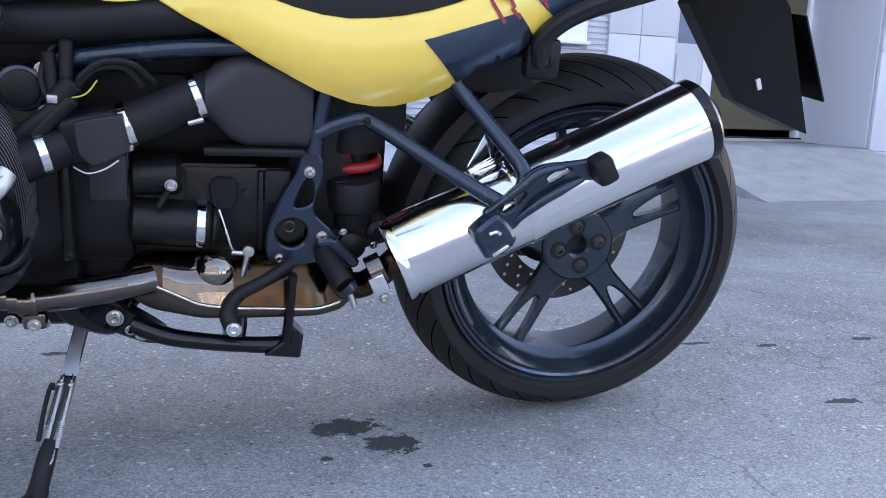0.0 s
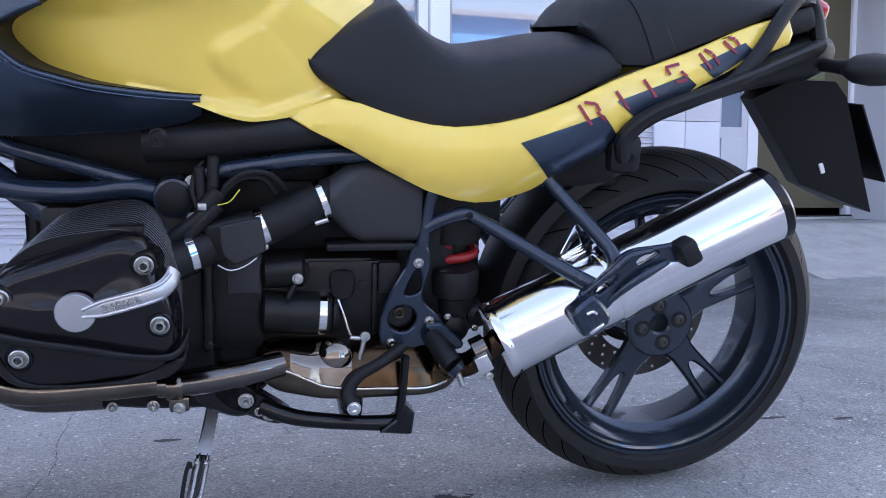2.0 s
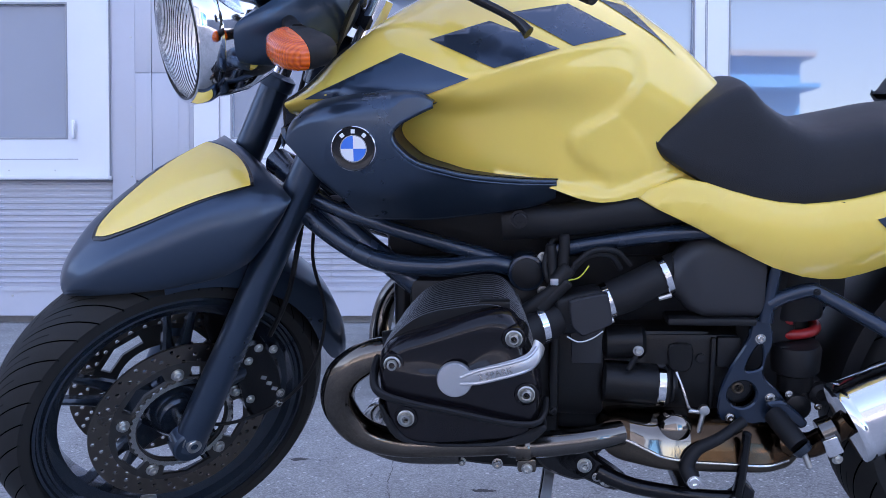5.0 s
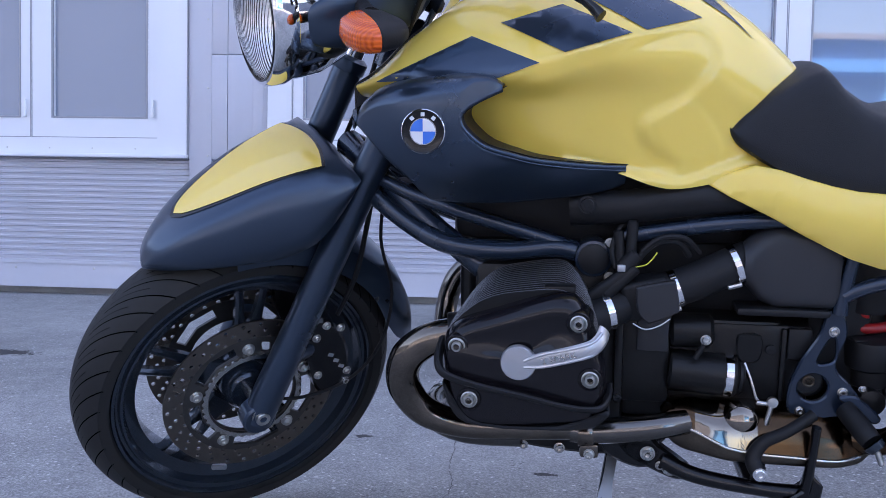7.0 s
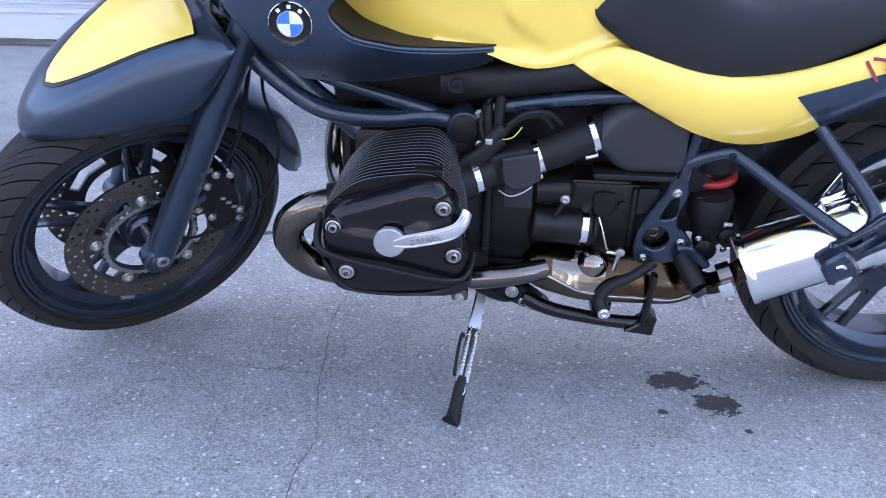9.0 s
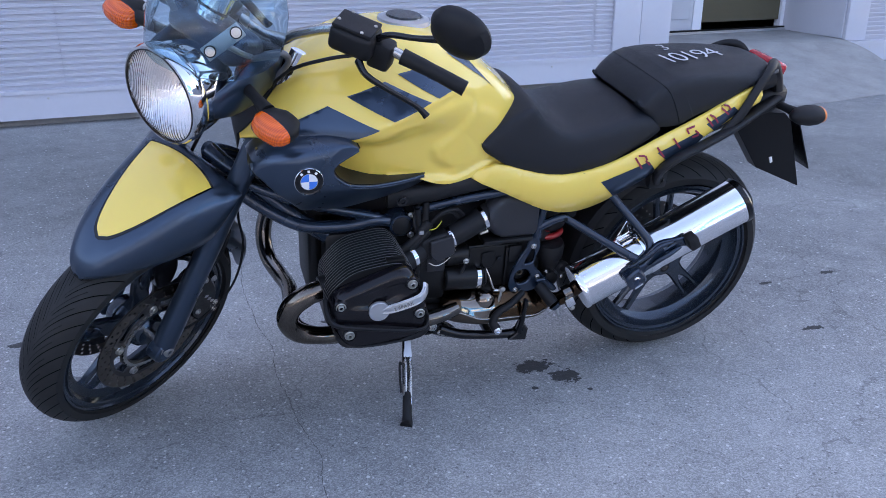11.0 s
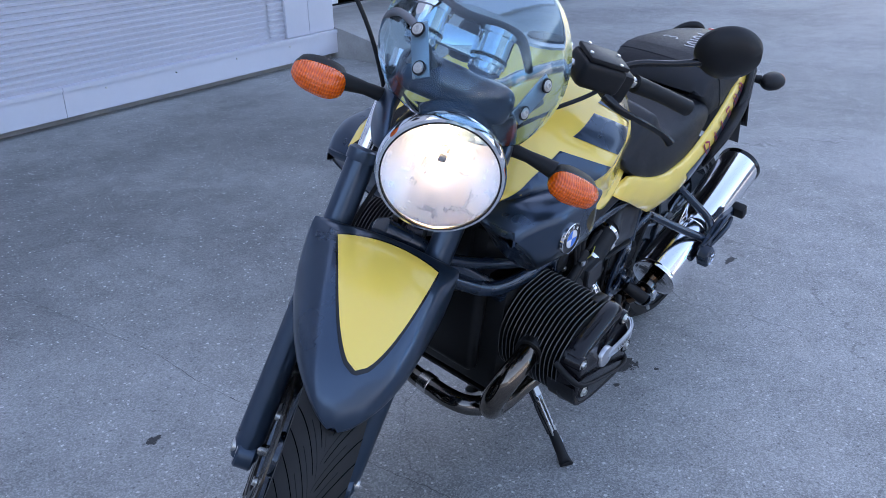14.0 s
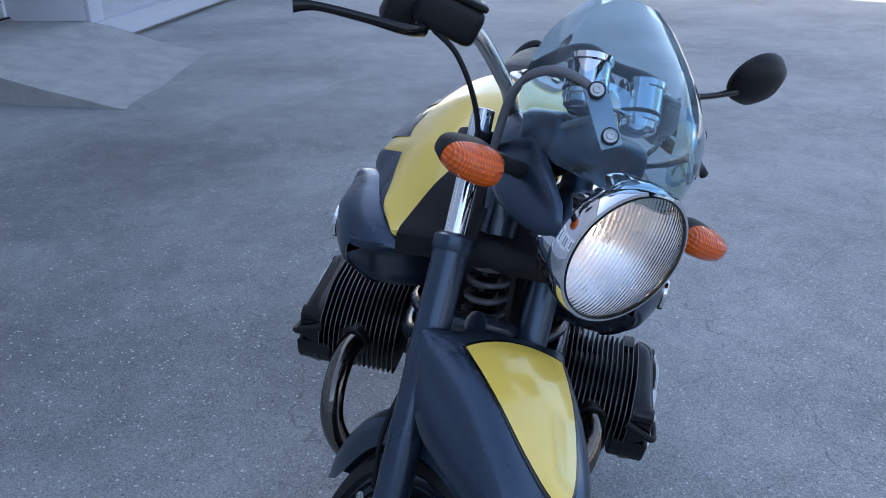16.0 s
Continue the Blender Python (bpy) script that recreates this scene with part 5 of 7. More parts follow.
def radiator_panels():
    """Slate side panels with the scooped rear edge."""
    ALONG = ([-1.19, -1.15, -1.09, -1.0, -0.92, -0.85, -0.79], [0.240, 0.268, 0.290, 0.292, 0.272, 0.245, 0.216])
    HIGH = ([-1.188, -1.175, -1.147, -1.11, -1.07, -1.02, -0.985, -0.964], [0.800, 0.818, 0.836, 0.845, 0.850, 0.854, 0.852, 0.840])
    BASE = ([-1.188, -1.166, -1.131, -1.099, -1.086, -1.072, -0.99, -0.916, -0.839, -0.806, -0.790], [0.790, 0.771, 0.734, 0.702, 0.682, 0.671, 0.668, 0.672, 0.679, 0.686, 0.694])
    SCOOP_LOW = ([-1.021, -1.010, -0.99, -0.953, -0.917, -0.84, -0.790], [0.787, 0.771, 0.755, 0.742, 0.732, 0.721, 0.717])
    SCOOP_HIGH = ([-1.021, -1.012, -1.0, -0.98, -0.964], [0.798, 0.809, 0.817, 0.827, 0.834])

    def out(x, z):
        k = (z - 0.785) / 0.09
        return table(x, *ALONG) - (0.010 if k > 0 else 0.045) * k * k

    def section(x, zt, zb, shelf):
        h = min(1.0, max((zt - zb) / 0.10, 1.0 - max(0.0, x + 1.0215) / 0.030))
        if shelf:
            yo, yi = out(x, zt - 0.03 * h), table(x, [-1.19, -1.12, -1.02, -0.964], [0.140, 0.188, 0.228, 0.248])
            yi = min(yi, yo - 0.02)
            top = [(yi, zt), (yi + (yo - yi) * 0.35, zt + 0.001 * h), (yi + (yo - yi) * 0.70, zt - 0.004 * h), (yi + (yo - yi) * 0.90, zt - 0.013 * h)]
            top = [(v.x, v.y) for v in curve_through([(*q, 0) for q in top], 3)]
            z0 = zt - 0.026 * h
        else:
            yo = out(x, zt)
            top = [(yo - 0.011 + 0.010 * math.sin(i / 9 * math.pi / 2), zt - 0.0045 * (1 - math.cos(i / 9 * math.pi / 2))) for i in range(10)]
            z0 = zt - 0.009 * h
        rest = [(out(x, z0 + (zb - z0) * i / 13), z0 + (zb - z0) * i / 13) for i in range(14)]
        end = [(rest[-1][0] - 0.004, zb - 0.003), (rest[-1][0] - 0.010, zb - 0.003)]
        sec = top + rest + end
        return sec + [(y - 0.008, z - 0.002) for y, z in reversed(sec[:-1])]

    for s in (-1, 1):
        bm = bmesh.new()
        xs = [-1.188, -1.184, -1.178] + list(np.linspace(-1.17, -1.0212, 26))
        loops = [[(x, s * y, z) for y, z in section(x, table(x, *HIGH), table(x, *BASE), True)] for x in xs]
        rings(bm, loops)
        p = part("side_panel", bm, SLATE, BIKE, "satin slate-blue side panel with round badge", sharp=60)
        bm = bmesh.new()
        rings(bm, [[(x, s * y, z) for y, z in section(x, table(x, *SCOOP_LOW), table(x, *BASE), False)] for x in list(np.linspace(-1.0212, -0.80, 30)) + [-0.795, -0.790]])
        part("panel_tongue", bm, SLATE, p, sharp=60)
        bm = bmesh.new()
        loops = [[(x, s * y, z) for y, z in section(x, table(x, *HIGH), table(x, *SCOOP_HIGH), True)] for x in np.linspace(-1.0215, -0.964, 12)]
        rings(bm, loops)
        part("panel_horn", bm, SLATE, p, sharp=60)
        edge = [(-0.965, 0.833), (-0.98, 0.8265), (-1.0, 0.8165), (-1.013, 0.808), (-1.0205, 0.799), (-1.0215, 0.789), (-1.014, 0.776), (-0.99, 0.7555), (-0.953, 0.7425), (-0.917, 0.7325), (-0.84, 0.7215), (-0.792, 0.7175)]
        part("panel_edge", sweep([(x, s * (out(x, z) - 0.003), z) for x, z in edge], 0.0035, 10, 4), SLATE, p)
        # the nose turns in towards the fork
        bm = bmesh.new()
        loops = []
        for i in range(19):
            k = i / 18
            z = 0.672 + (0.803 - 0.672) * k
            x = float(np.interp(z, BASE[1][5::-1] + [0.81], BASE[0][5::-1] + [-1.189]))
            yo = out(x, z) - 0.002
            row = []
            for j in range(9):
                a = j / 8 * math.pi / 2
                row.append((x + 0.001 - 0.010 * math.sin(a) ** 1.2 + 0.045 * (1 - math.cos(a)) ** 2, s * (yo - (yo - 0.105) * (1 - math.cos(a))), z))
            loops.append(row + [(q[0] + 0.006, q[1], q[2]) for q in reversed(row)])
        rings(bm, loops)
        part("panel_nose", bm, SLATE, p, sharp=60)
        # shadowed lip inside the scoop
        bm = bmesh.new()
        rail = curve_through([(x, 0, z) for x, z in edge], 4)
        loops = []
        for v in rail:
            y0, y1 = out(v.x, v.z) - 0.006, tank_side(v.x, v.z) - 0.008
            loops.append([(v.x + 0.001, s * y0, v.z + 0.001), (v.x + 0.005, s * y0, v.z + 0.004), (v.x + 0.005, s * y1, v.z + 0.004), (v.x + 0.001, s * y1, v.z + 0.001)])
        rings(bm, loops)
        part("scoop_lip", bm, PLASTIC, p)
        # badge
        c = Vector((-1.073, s * (out(-1.073, 0.776) + 0.0005), 0.776))
        ax = Vector((0.02, s, 0.0))
        K = 0.88
        badge = part("badge", lathe([(r * K, a) for r, a in ((0.0345, -0.002), (0.0345, 0.003), (0.033, 0.0042), (0.0320, 0.0036), (0.0208, 0.0036), (0.0202, 0.0044), (0.0195, 0.0036), (0.001, 0.0036))], 48, c, ax), BLACK, p, "round black-rimmed badge with blue and white quarters")
        part("badge_rim", lathe([(r * K, a) for r, a in ((0.0352, -0.002), (0.0352, 0.0035), (0.0340, 0.0046), (0.0335, 0.0036))], 48, c, ax, closed=True), CHROME, badge)
        part("badge_rim", lathe([(r * K, a) for r, a in ((0.0212, 0.0032), (0.0212, 0.0046), (0.0200, 0.0046), (0.0200, 0.0032))], 40, c, ax, closed=True), CHROME, badge)
        for k in range(4):
            bm = bmesh.new()
            vs = [bm.verts.new((0, 0, 0))] + [bm.verts.new((0.0198 * K * math.cos(radians(k * 90 + a)), 0, 0.0198 * K * math.sin(radians(k * 90 + a)))) for a in range(0, 91, 10)]
            bm.faces.new(vs)
            made = bmesh.ops.extrude_face_region(bm, geom=bm.faces[:])
            for v in made["geom"]:
                if isinstance(v, bmesh.types.BMVert):
                    v.co.y += s * 0.0008
            bmesh.ops.translate(bm, vec=c + Vector((0, s * 0.0038, 0)), verts=bm.verts)
            part("badge_quarter", bm, BLUE if k % 2 else WHITE, badge)
        for a in (130, 90, 50):
            part("badge_bar", box(c + Vector((0.0268 * K * math.cos(radians(a)), s * 0.0042, 0.0268 * K * math.sin(radians(a)))), (0.0055, 0.001, 0.0055), 0.0004, Matrix.Rotation(radians(90 - a), 4, "Y")), WHITE, badge)
    # screw under the panel's rear
    part("panel_screw", bolt_head((-0.845, -0.205, 0.664), (0, -1, 0), 0.010, 0.006), BLACK, BIKE)


TAIL_TOP = ([-0.680, -0.643, -0.607, -0.50, -0.435, -0.36, -0.273, -0.173, -0.05, 0.071, 0.135], [0.692, 0.707, 0.720, 0.692, 0.682, 0.690, 0.716, 0.760, 0.803, 0.850, 0.866])
TAIL_Y = ([-0.685, -0.58, -0.45, -0.33, -0.20, -0.05, 0.06, 0.14], [0.172, 0.182, 0.192, 0.198, 0.192, 0.170, 0.148, 0.132])


def tail_out(x, z):
    top = table(x, *TAIL_TOP)
    return table(x, *TAIL_Y) - 5.0 * (z - (top - 0.045)) ** 2 - max(0, (top - 0.07) - z) * 0.15


def tail():
    top = [(x, table(x, *TAIL_TOP)) for x in np.linspace(-0.675, 0.135, 24)]
    low = [(0.142, 0.838), (0.136, 0.820), (0.05, 0.788), (-0.03, 0.752), (-0.12, 0.705), (-0.19, 0.665), (-0.225, 0.640), (-0.273, 0.603), (-0.300, 0.585), (-0.331, 0.574), (-0.360, 0.566), (-0.388, 0.565), (-0.42, 0.570), (-0.468, 0.586), (-0.53, 0.617), (-0.582, 0.646), (-0.643, 0.676)]
    for s in (-1, 1):
        p = part("tail_panel", patch([top + low], lambda x, z: s * tail_out(x, z), 0.012, 0.02, 0.002), YELLOW, BIKE, "glossy yellow tail panel with dark blocks and red strokes", sharp=45)
        for q in (((-0.332, 0.662), (-0.202, 0.705), (-0.170, 0.670), (-0.188, 0.648), (-0.276, 0.6045)), ((-0.181, 0.726), (-0.063, 0.767), (-0.042, 0.753), (-0.067, 0.728), (-0.150, 0.703)), ((-0.038, 0.784), (0.046, 0.820), (0.064, 0.806), (-0.009, 0.763))):
            ring = []
            for a, b in zip(q, q[1:] + q[:1]):
                ring += [(a[0] + (b[0] - a[0]) * k / 4, a[1] + (b[1] - a[1]) * k / 4) for k in range(4)]
            part("dark_block", patch([ring], lambda x, z: s * (tail_out(x, z) + 0.002), 0.0014, 0.015), SLATE, p, sharp=60)
        # broken stencil strokes, red
        for (x0, z0), (x1, z1) in (((-0.243, 0.719), (-0.222, 0.690)), ((-0.234, 0.723), (-0.217, 0.722)), ((-0.216, 0.722), (-0.210, 0.711)), ((-0.214, 0.710), (-0.200, 0.697)),
                                   ((-0.184, 0.741), (-0.161, 0.714)), ((-0.138, 0.759), (-0.115, 0.733)),
                                   ((-0.100, 0.778), (-0.076, 0.784)), ((-0.099, 0.777), (-0.092, 0.767)), ((-0.073, 0.773), (-0.062, 0.765)), ((-0.062, 0.760), (-0.081, 0.757)),
                                   ((-0.040, 0.801), (-0.018, 0.778)), ((-0.030, 0.807), (-0.017, 0.802)), ((-0.016, 0.801), (-0.003, 0.785)),
                                   ((0.005, 0.821), (0.029, 0.803)), ((0.013, 0.827), (0.026, 0.825)), ((0.027, 0.824), (0.034, 0.814))):
            n = math.hypot(x1 - x0, z1 - z0)
            ox, oz = -(z1 - z0) / n * 0.0023, (x1 - x0) / n * 0.0023
            q = [(x0 - ox, z0 - oz), (x1 - ox, z1 - oz), (x1 + ox, z1 + oz), (x0 + ox, z0 + oz)]
            part("red_stroke", patch([q], lambda x, z: s * (tail_out(x, z) + 0.0042), 0.0012, 0), REDMARK, p)
        # cast grab rail
        g = part("grab_rail", sweep([(-0.150, s * 0.165, 0.640), (-0.157, s * 0.178, 0.672), (-0.12, s * 0.188, 0.706), (-0.04, s * 0.18, 0.735), (0.05, s * 0.16, 0.765), (0.13, s * 0.132, 0.792), (0.205, s * 0.105, 0.815)], [0.022, 0.026, 0.024, 0.022, 0.022, 0.022, 0.024], 14, 6, 0.55), PLASTIC, BIKE, "black cast grab rail")
        part("rail_arm", sweep([(0.02, s * 0.165, 0.755), (0.065, s * 0.158, 0.800), (0.115, s * 0.138, 0.865), (0.155, s * 0.115, 0.898), (0.188, s * 0.085, 0.905), (0.215, s * 0.075, 0.875), (0.225, s * 0.08, 0.83)], [0.013, 0.014, 0.013, 0.014, 0.017, 0.017, 0.02], 12, 6, 0.75), PLASTIC, g)
        part("rail_lug", box((-0.150, s * 0.158, 0.642), (0.055, 0.03, 0.060), 0.012), PLASTIC, g)
        part("rail_bolt", bolt_head((-0.146, s * 0.175, 0.640), (0, s, 0), 0.007, 0.004), BLACK, g)
        # rear indicators
        stalk = part("rear_indicator", sweep([(0.232, s * 0.05, 0.792), (0.245, s * 0.10, 0.788), (0.255, s * 0.13, 0.786)], [0.013, 0.011, 0.014], 12, 4), RUBBER, BIKE, "black teardrop indicator with amber end")
        for nm, prof, mt in (("indicator_body", [(0.001, -0.046), (0.012, -0.040), (0.023, -0.020), (0.027, 0.008), (0.026, 0.030), (0.022, 0.042)], RUBBER),
                             ("amber_lens", [(0.0225, 0.042), (0.020, 0.050), (0.012, 0.058), (0.001, 0.061), (0.001, 0.042)], AMBERBACK)):
            bm = lathe(prof, 28, (0, 0, 0), (1, 0, 0))
            bmesh.ops.scale(bm, vec=(1, 1.25, 1.0), verts=bm.verts)
            bmesh.ops.translate(bm, vec=(0.268, s * 0.158, 0.785), verts=bm.verts)
            part(nm, bm, mt, stalk)
    # tail lamp, rear frame, plate holder
    part("tail_lamp", box((0.228, 0, 0.876), (0.050, 0.13, 0.05), 0.014, Matrix.Rotation(radians(20), 4, "Y"), seg=3), TAILRED, BIKE, "red tail lamp")
    part("tail_cowl", box((0.10, 0, 0.835), (0.22, 0.20, 0.045), 0.014, Matrix.Rotation(radians(-18), 4, "Y")), PLASTIC, BIKE)
    loops = []
    for x, zl, zh, hw in ((-0.10, 0.674, 0.735, 0.085), (0.0, 0.706, 0.770, 0.100), (0.09, 0.736, 0.800, 0.105), (0.16, 0.750, 0.828, 0.100), (0.22, 0.758, 0.846, 0.090), (0.262, 0.775, 0.838, 0.075), (0.275, 0.800, 0.825, 0.06)):
        loops.append([(x, hw * math.copysign(abs(math.cos(a)) ** 0.5, math.cos(a)), (zl + zh) / 2 + (zh - zl) / 2 * math.copysign(abs(math.sin(a)) ** 0.6, math.sin(a))) for a in [2 * math.pi * i / 24 for i in range(24)]])
    bm = bmesh.new()
    rings(bm, loops)
    part("tail_cowl", bm, PLASTIC, BIKE, "black plastic under-tail cowl", sharp=50)
    bm = bmesh.new()
    rings(bm, [[(0.150, -0.020, 0.725), (0.20, -0.06, 0.762), (0.270, -0.08, 0.762), (0.298, -0.078, 0.735), (0.385, -0.075, 0.528), (0.268, -0.020, 0.572)],
               [(0.150, 0.020, 0.725), (0.20, 0.06, 0.762), (0.270, 0.08, 0.762), (0.298, 0.078, 0.735), (0.385, 0.075, 0.528), (0.268, 0.020, 0.572)]])
    guard = part("plate_holder", ease(bm, 0.008, 2, 25), PLASTIC, BIKE, "black plastic rear mudguard and plate holder")
    part("number_plate", box((0.362, 0, 0.655), (0.004, 0.17, 0.155), 0.0015, Matrix.Rotation(radians(-27), 4, "Y")), BLACK, guard, "plain dark plate backing")
    part("plate_clip", box((0.296, -0.043, 0.606), (0.014, 0.004, 0.020), 0.001, Matrix.Rotation(radians(-25), 4, "Y")), WHITE, guard)
    # sub-tail blocks between tail and tyre
    part("rear_tray", box((-0.30, 0, 0.655), (0.36, 0.27, 0.10), 0.02, Matrix.Rotation(radians(-14), 4, "Y")), PLASTIC, BIKE)


def seats():
    def section(x, shape):
        XS, ZT, ZL, HW, crown = shape
        zt, zl, hw = table(x, XS, ZT), table(x, XS, ZL), table(x, XS, HW)
        half = [(0, zt), (hw * 0.45, zt - crown * 0.15), (hw * 0.78, zt - crown * 0.6), (hw * 0.95, max(zt - crown * 1.5, zl + 0.012)), (hw * 1.0, zl + (zt - zl) * 0.25), (hw * 0.985, zl + 0.004), (hw * 0.93, zl), (0, zl)]
        return [(v.x, v.y) for v in curve_through([(p[0], p[1], 0) for p in half[:6]], 4)] + half[6:]

    def stuffed(shape, name, label):
        bm = bmesh.new()
        loops = []
        for v in curve_through([(x, 0, 0) for x in shape[0]], 5):
            sec = section(v.x, shape)
            loops.append([(v.x, -y, z) for y, z in sec] + [(v.x, y, z) for y, z in reversed(sec[1:-1])])
        rings(bm, loops)
        return part(name, bm, SEAT, BIKE, label, sharp=50)

    stuffed(([-0.648, -0.640, -0.61, -0.565, -0.515, -0.480, -0.44, -0.40, -0.33, -0.25, -0.19, -0.162], [0.792, 0.806, 0.825, 0.850, 0.870, 0.838, 0.812, 0.802, 0.812, 0.826, 0.830, 0.820],
             [0.780, 0.760, 0.734, 0.708, 0.690, 0.681, 0.676, 0.680, 0.692, 0.724, 0.750, 0.762], [0.138, 0.160, 0.166, 0.171, 0.173, 0.176, 0.178, 0.180, 0.180, 0.172, 0.162, 0.152], 0.022), "rider_seat", "black grained vinyl rider seat")
    pad = ([-0.226, -0.222, -0.210, -0.190, -0.160, -0.12, -0.07, 0.02, 0.10, 0.16, 0.195, 0.205], [0.840, 0.852, 0.872, 0.890, 0.906, 0.916, 0.921, 0.922, 0.919, 0.914, 0.902, 0.888],
           [0.832, 0.828, 0.818, 0.802, 0.776, 0.776, 0.796, 0.830, 0.862, 0.880, 0.884, 0.882], [0.128, 0.138, 0.146, 0.151, 0.155, 0.155, 0.151, 0.144, 0.132, 0.118, 0.102, 0.08], 0.020)
    p = stuffed(pad, "pillion_seat", "black vinyl pillion seat with a strap and chalked number")
    # strap over the pillion pad
    bm = bmesh.new()
    loops = []
    for side in (-1, 1):
        for k in (range(1, 21) if side < 0 else range(19, 0, -1)):
            row = []
            for d in (-0.020, -0.018, 0.018, 0.020):
                z0 = section(-0.13, pad)[20 - k][1]
                x = table(z0, [0.776, 0.827, 0.877, 0.916], [-0.088, -0.110, -0.135, -0.165]) + d
                y, z = section(x, pad)[20 - k]
                o = Vector((0, y, z - 0.80)).normalized() * (0.0022 if abs(d) < 0.019 else -0.001)
                row.append((x, side * (y + o.y), z + o.z))
            for d in (0.016, -0.016):
                row.append((row[1 if d < 0 else 2][0], row[1 if d < 0 else 2][1] * 0.97, row[1 if d < 0 else 2][2] - 0.004))
            loops.append(row)
    rings(bm, loops)
    part("strap", bm, SEAT, p)
    # chalk figures
    for body, at, size in (("3", (-0.085, 0.018, 0.9232), 0.062), ("10194", (-0.130, -0.085, 0.9232), 0.092)):
        cu = bpy.data.curves.new("chalk", "FONT")
        cu.body, cu.size, cu.extrude, cu.offset, cu.space_character = body, size, 0.0004, -0.0012, 0.85
        tmp = new("chalk_tmp", cu)
        me = bpy.data.meshes.new_from_object(tmp.evaluated_get(bpy.context.evaluated_depsgraph_get()))
        bpy.data.objects.remove(tmp)
        me.materials.append(CHALK)
        ob = new("chalk_number", me)
        ob.parent = p
        ob.matrix_basis = Matrix.Translation(at) @ Matrix.Rotation(radians(13), 4, "Z")


tank()
radiator_panels()
tail()
seats()


# engine and running gear
def engine():
    case = part("crankcase", ease(boxes([((-1.02, -0.145, 0.285), (-0.78, 0.145, 0.56)), ((-0.99, -0.11, 0.262), (-0.62, 0.11, 0.30))]), 0.016, 2), ENGINE, BIKE, "black cast crankcase")
    part("front_cover", ease(boxes([((-1.052, -0.10, 0.33), (-1.015, 0.10, 0.66))]), 0.02, 3), ENGINE, case)
    part("alternator_cover", lathe([(0.07, 0), (0.07, 0.02), (0.06, 0.034), (0.001, 0.036)], 36, (-1.03, 0, 0.585), (-1, 0, 0)), ENGINE, case)
    part("oil_sump", ease(boxes([((-0.98, -0.10, 0.248), (-0.74, 0.10, 0.285))]), 0.02, 2), ENGINE, case)
    for i in range(7):
        part("sump_rib", box((-0.955 + i * 0.035, 0, 0.247), (0.010, 0.17, 0.02), 0.003), ENGINE, case)
    part("sump_guard", patch([smooth_loop([(-0.985, 0.265), (-0.965, 0.238), (-0.90, 0.226), (-0.82, 0.222), (-0.77, 0.226), (-0.73, 0.236), (-0.72, 0.268)], 3)], lambda x, z: -0.105, 0.21, 0, 0.006), ENGINE, case)
    for x, z, r in ((-0.94, 0.236, 0.008), (-0.88, 0.234, 0.010), (-0.785, 0.236, 0.009), (-0.745, 0.250, 0.009)):
        part("sump_bolt", bolt_head((x, -0.112, z), (0, -1, 0), r * 0.7, 0.008), STEEL, case)
    part("oil_plug", lathe([(0.018, 0), (0.018, 0.012), (0.013, 0.018), (0.001, 0.018)], 20, (-0.985, -0.07, 0.238), (0, -0.2, -1)), STEEL, case)
    part("stand_lug", patch([smooth_loop([(-0.815, 0.285), (-0.745, 0.285), (-0.715, 0.255), (-0.740, 0.225), (-0.775, 0.230), (-0.810, 0.250)], 3)], lambda x, z: -0.150, 0.04, 0, 0.005), BLACK, case)
    for q in ((-0.739, 0.249), (-0.718, 0.233), (-0.829, 0.248)):
        part("lug_bolt", bolt_head((q[0], -0.152, q[1]), (0, -1, 0), 0.0058, 0.006), STEEL, case)
    # dark filler blocks added to close see-through gaps behind the throttle, hanger and tail
    part("throttle_gap_block", ease(boxes([((-0.87, -0.075, 0.47), (-0.482, 0.075, 0.665))]), 0.012, 2), PLASTIC, BIKE)
    part("hanger_gap_block", ease(boxes([((-0.48, -0.085, 0.50), (-0.322, 0.085, 0.64))]), 0.012, 2), PLASTIC, BIKE)
    part("tail_gap_block", ease(boxes([((-0.32, -0.085, 0.575), (-0.12, 0.085, 0.69))]), 0.012, 2), PLASTIC, BIKE)
    part("gearbox", ease(boxes([((-0.79, -0.125, 0.30), (-0.535, 0.125, 0.475)), ((-0.70, -0.10, 0.26), (-0.54, 0.10, 0.33))]), 0.018, 2), ENGINE, BIKE, "black cast gearbox")
    finloop = smooth_loop([(-1.040, 0.492), (-1.005, 0.530), (-0.972, 0.548), (-0.930, 0.556), (-0.885, 0.560), (-0.860, 0.551), (-0.838, 0.525), (-0.822, 0.480), (-0.820, 0.415), (-0.835, 0.385), (-0.985, 0.372), (-1.027, 0.400), (-1.044, 0.450)], 3)
    loop = smooth_loop([(-1.037, 0.492), (-1.016, 0.515), (-0.967, 0.532), (-0.910, 0.551), (-0.876, 0.558), (-0.850, 0.549), (-0.836, 0.514), (-0.820, 0.484), (-0.813, 0.448), (-0.817, 0.405), (-0.832, 0.378), (-0.890, 0.368), (-0.970, 0.361), (-1.010, 0.370), (-1.032, 0.402), (-1.041, 0.450)], 3)
    cx, cz = -0.93, 0.470
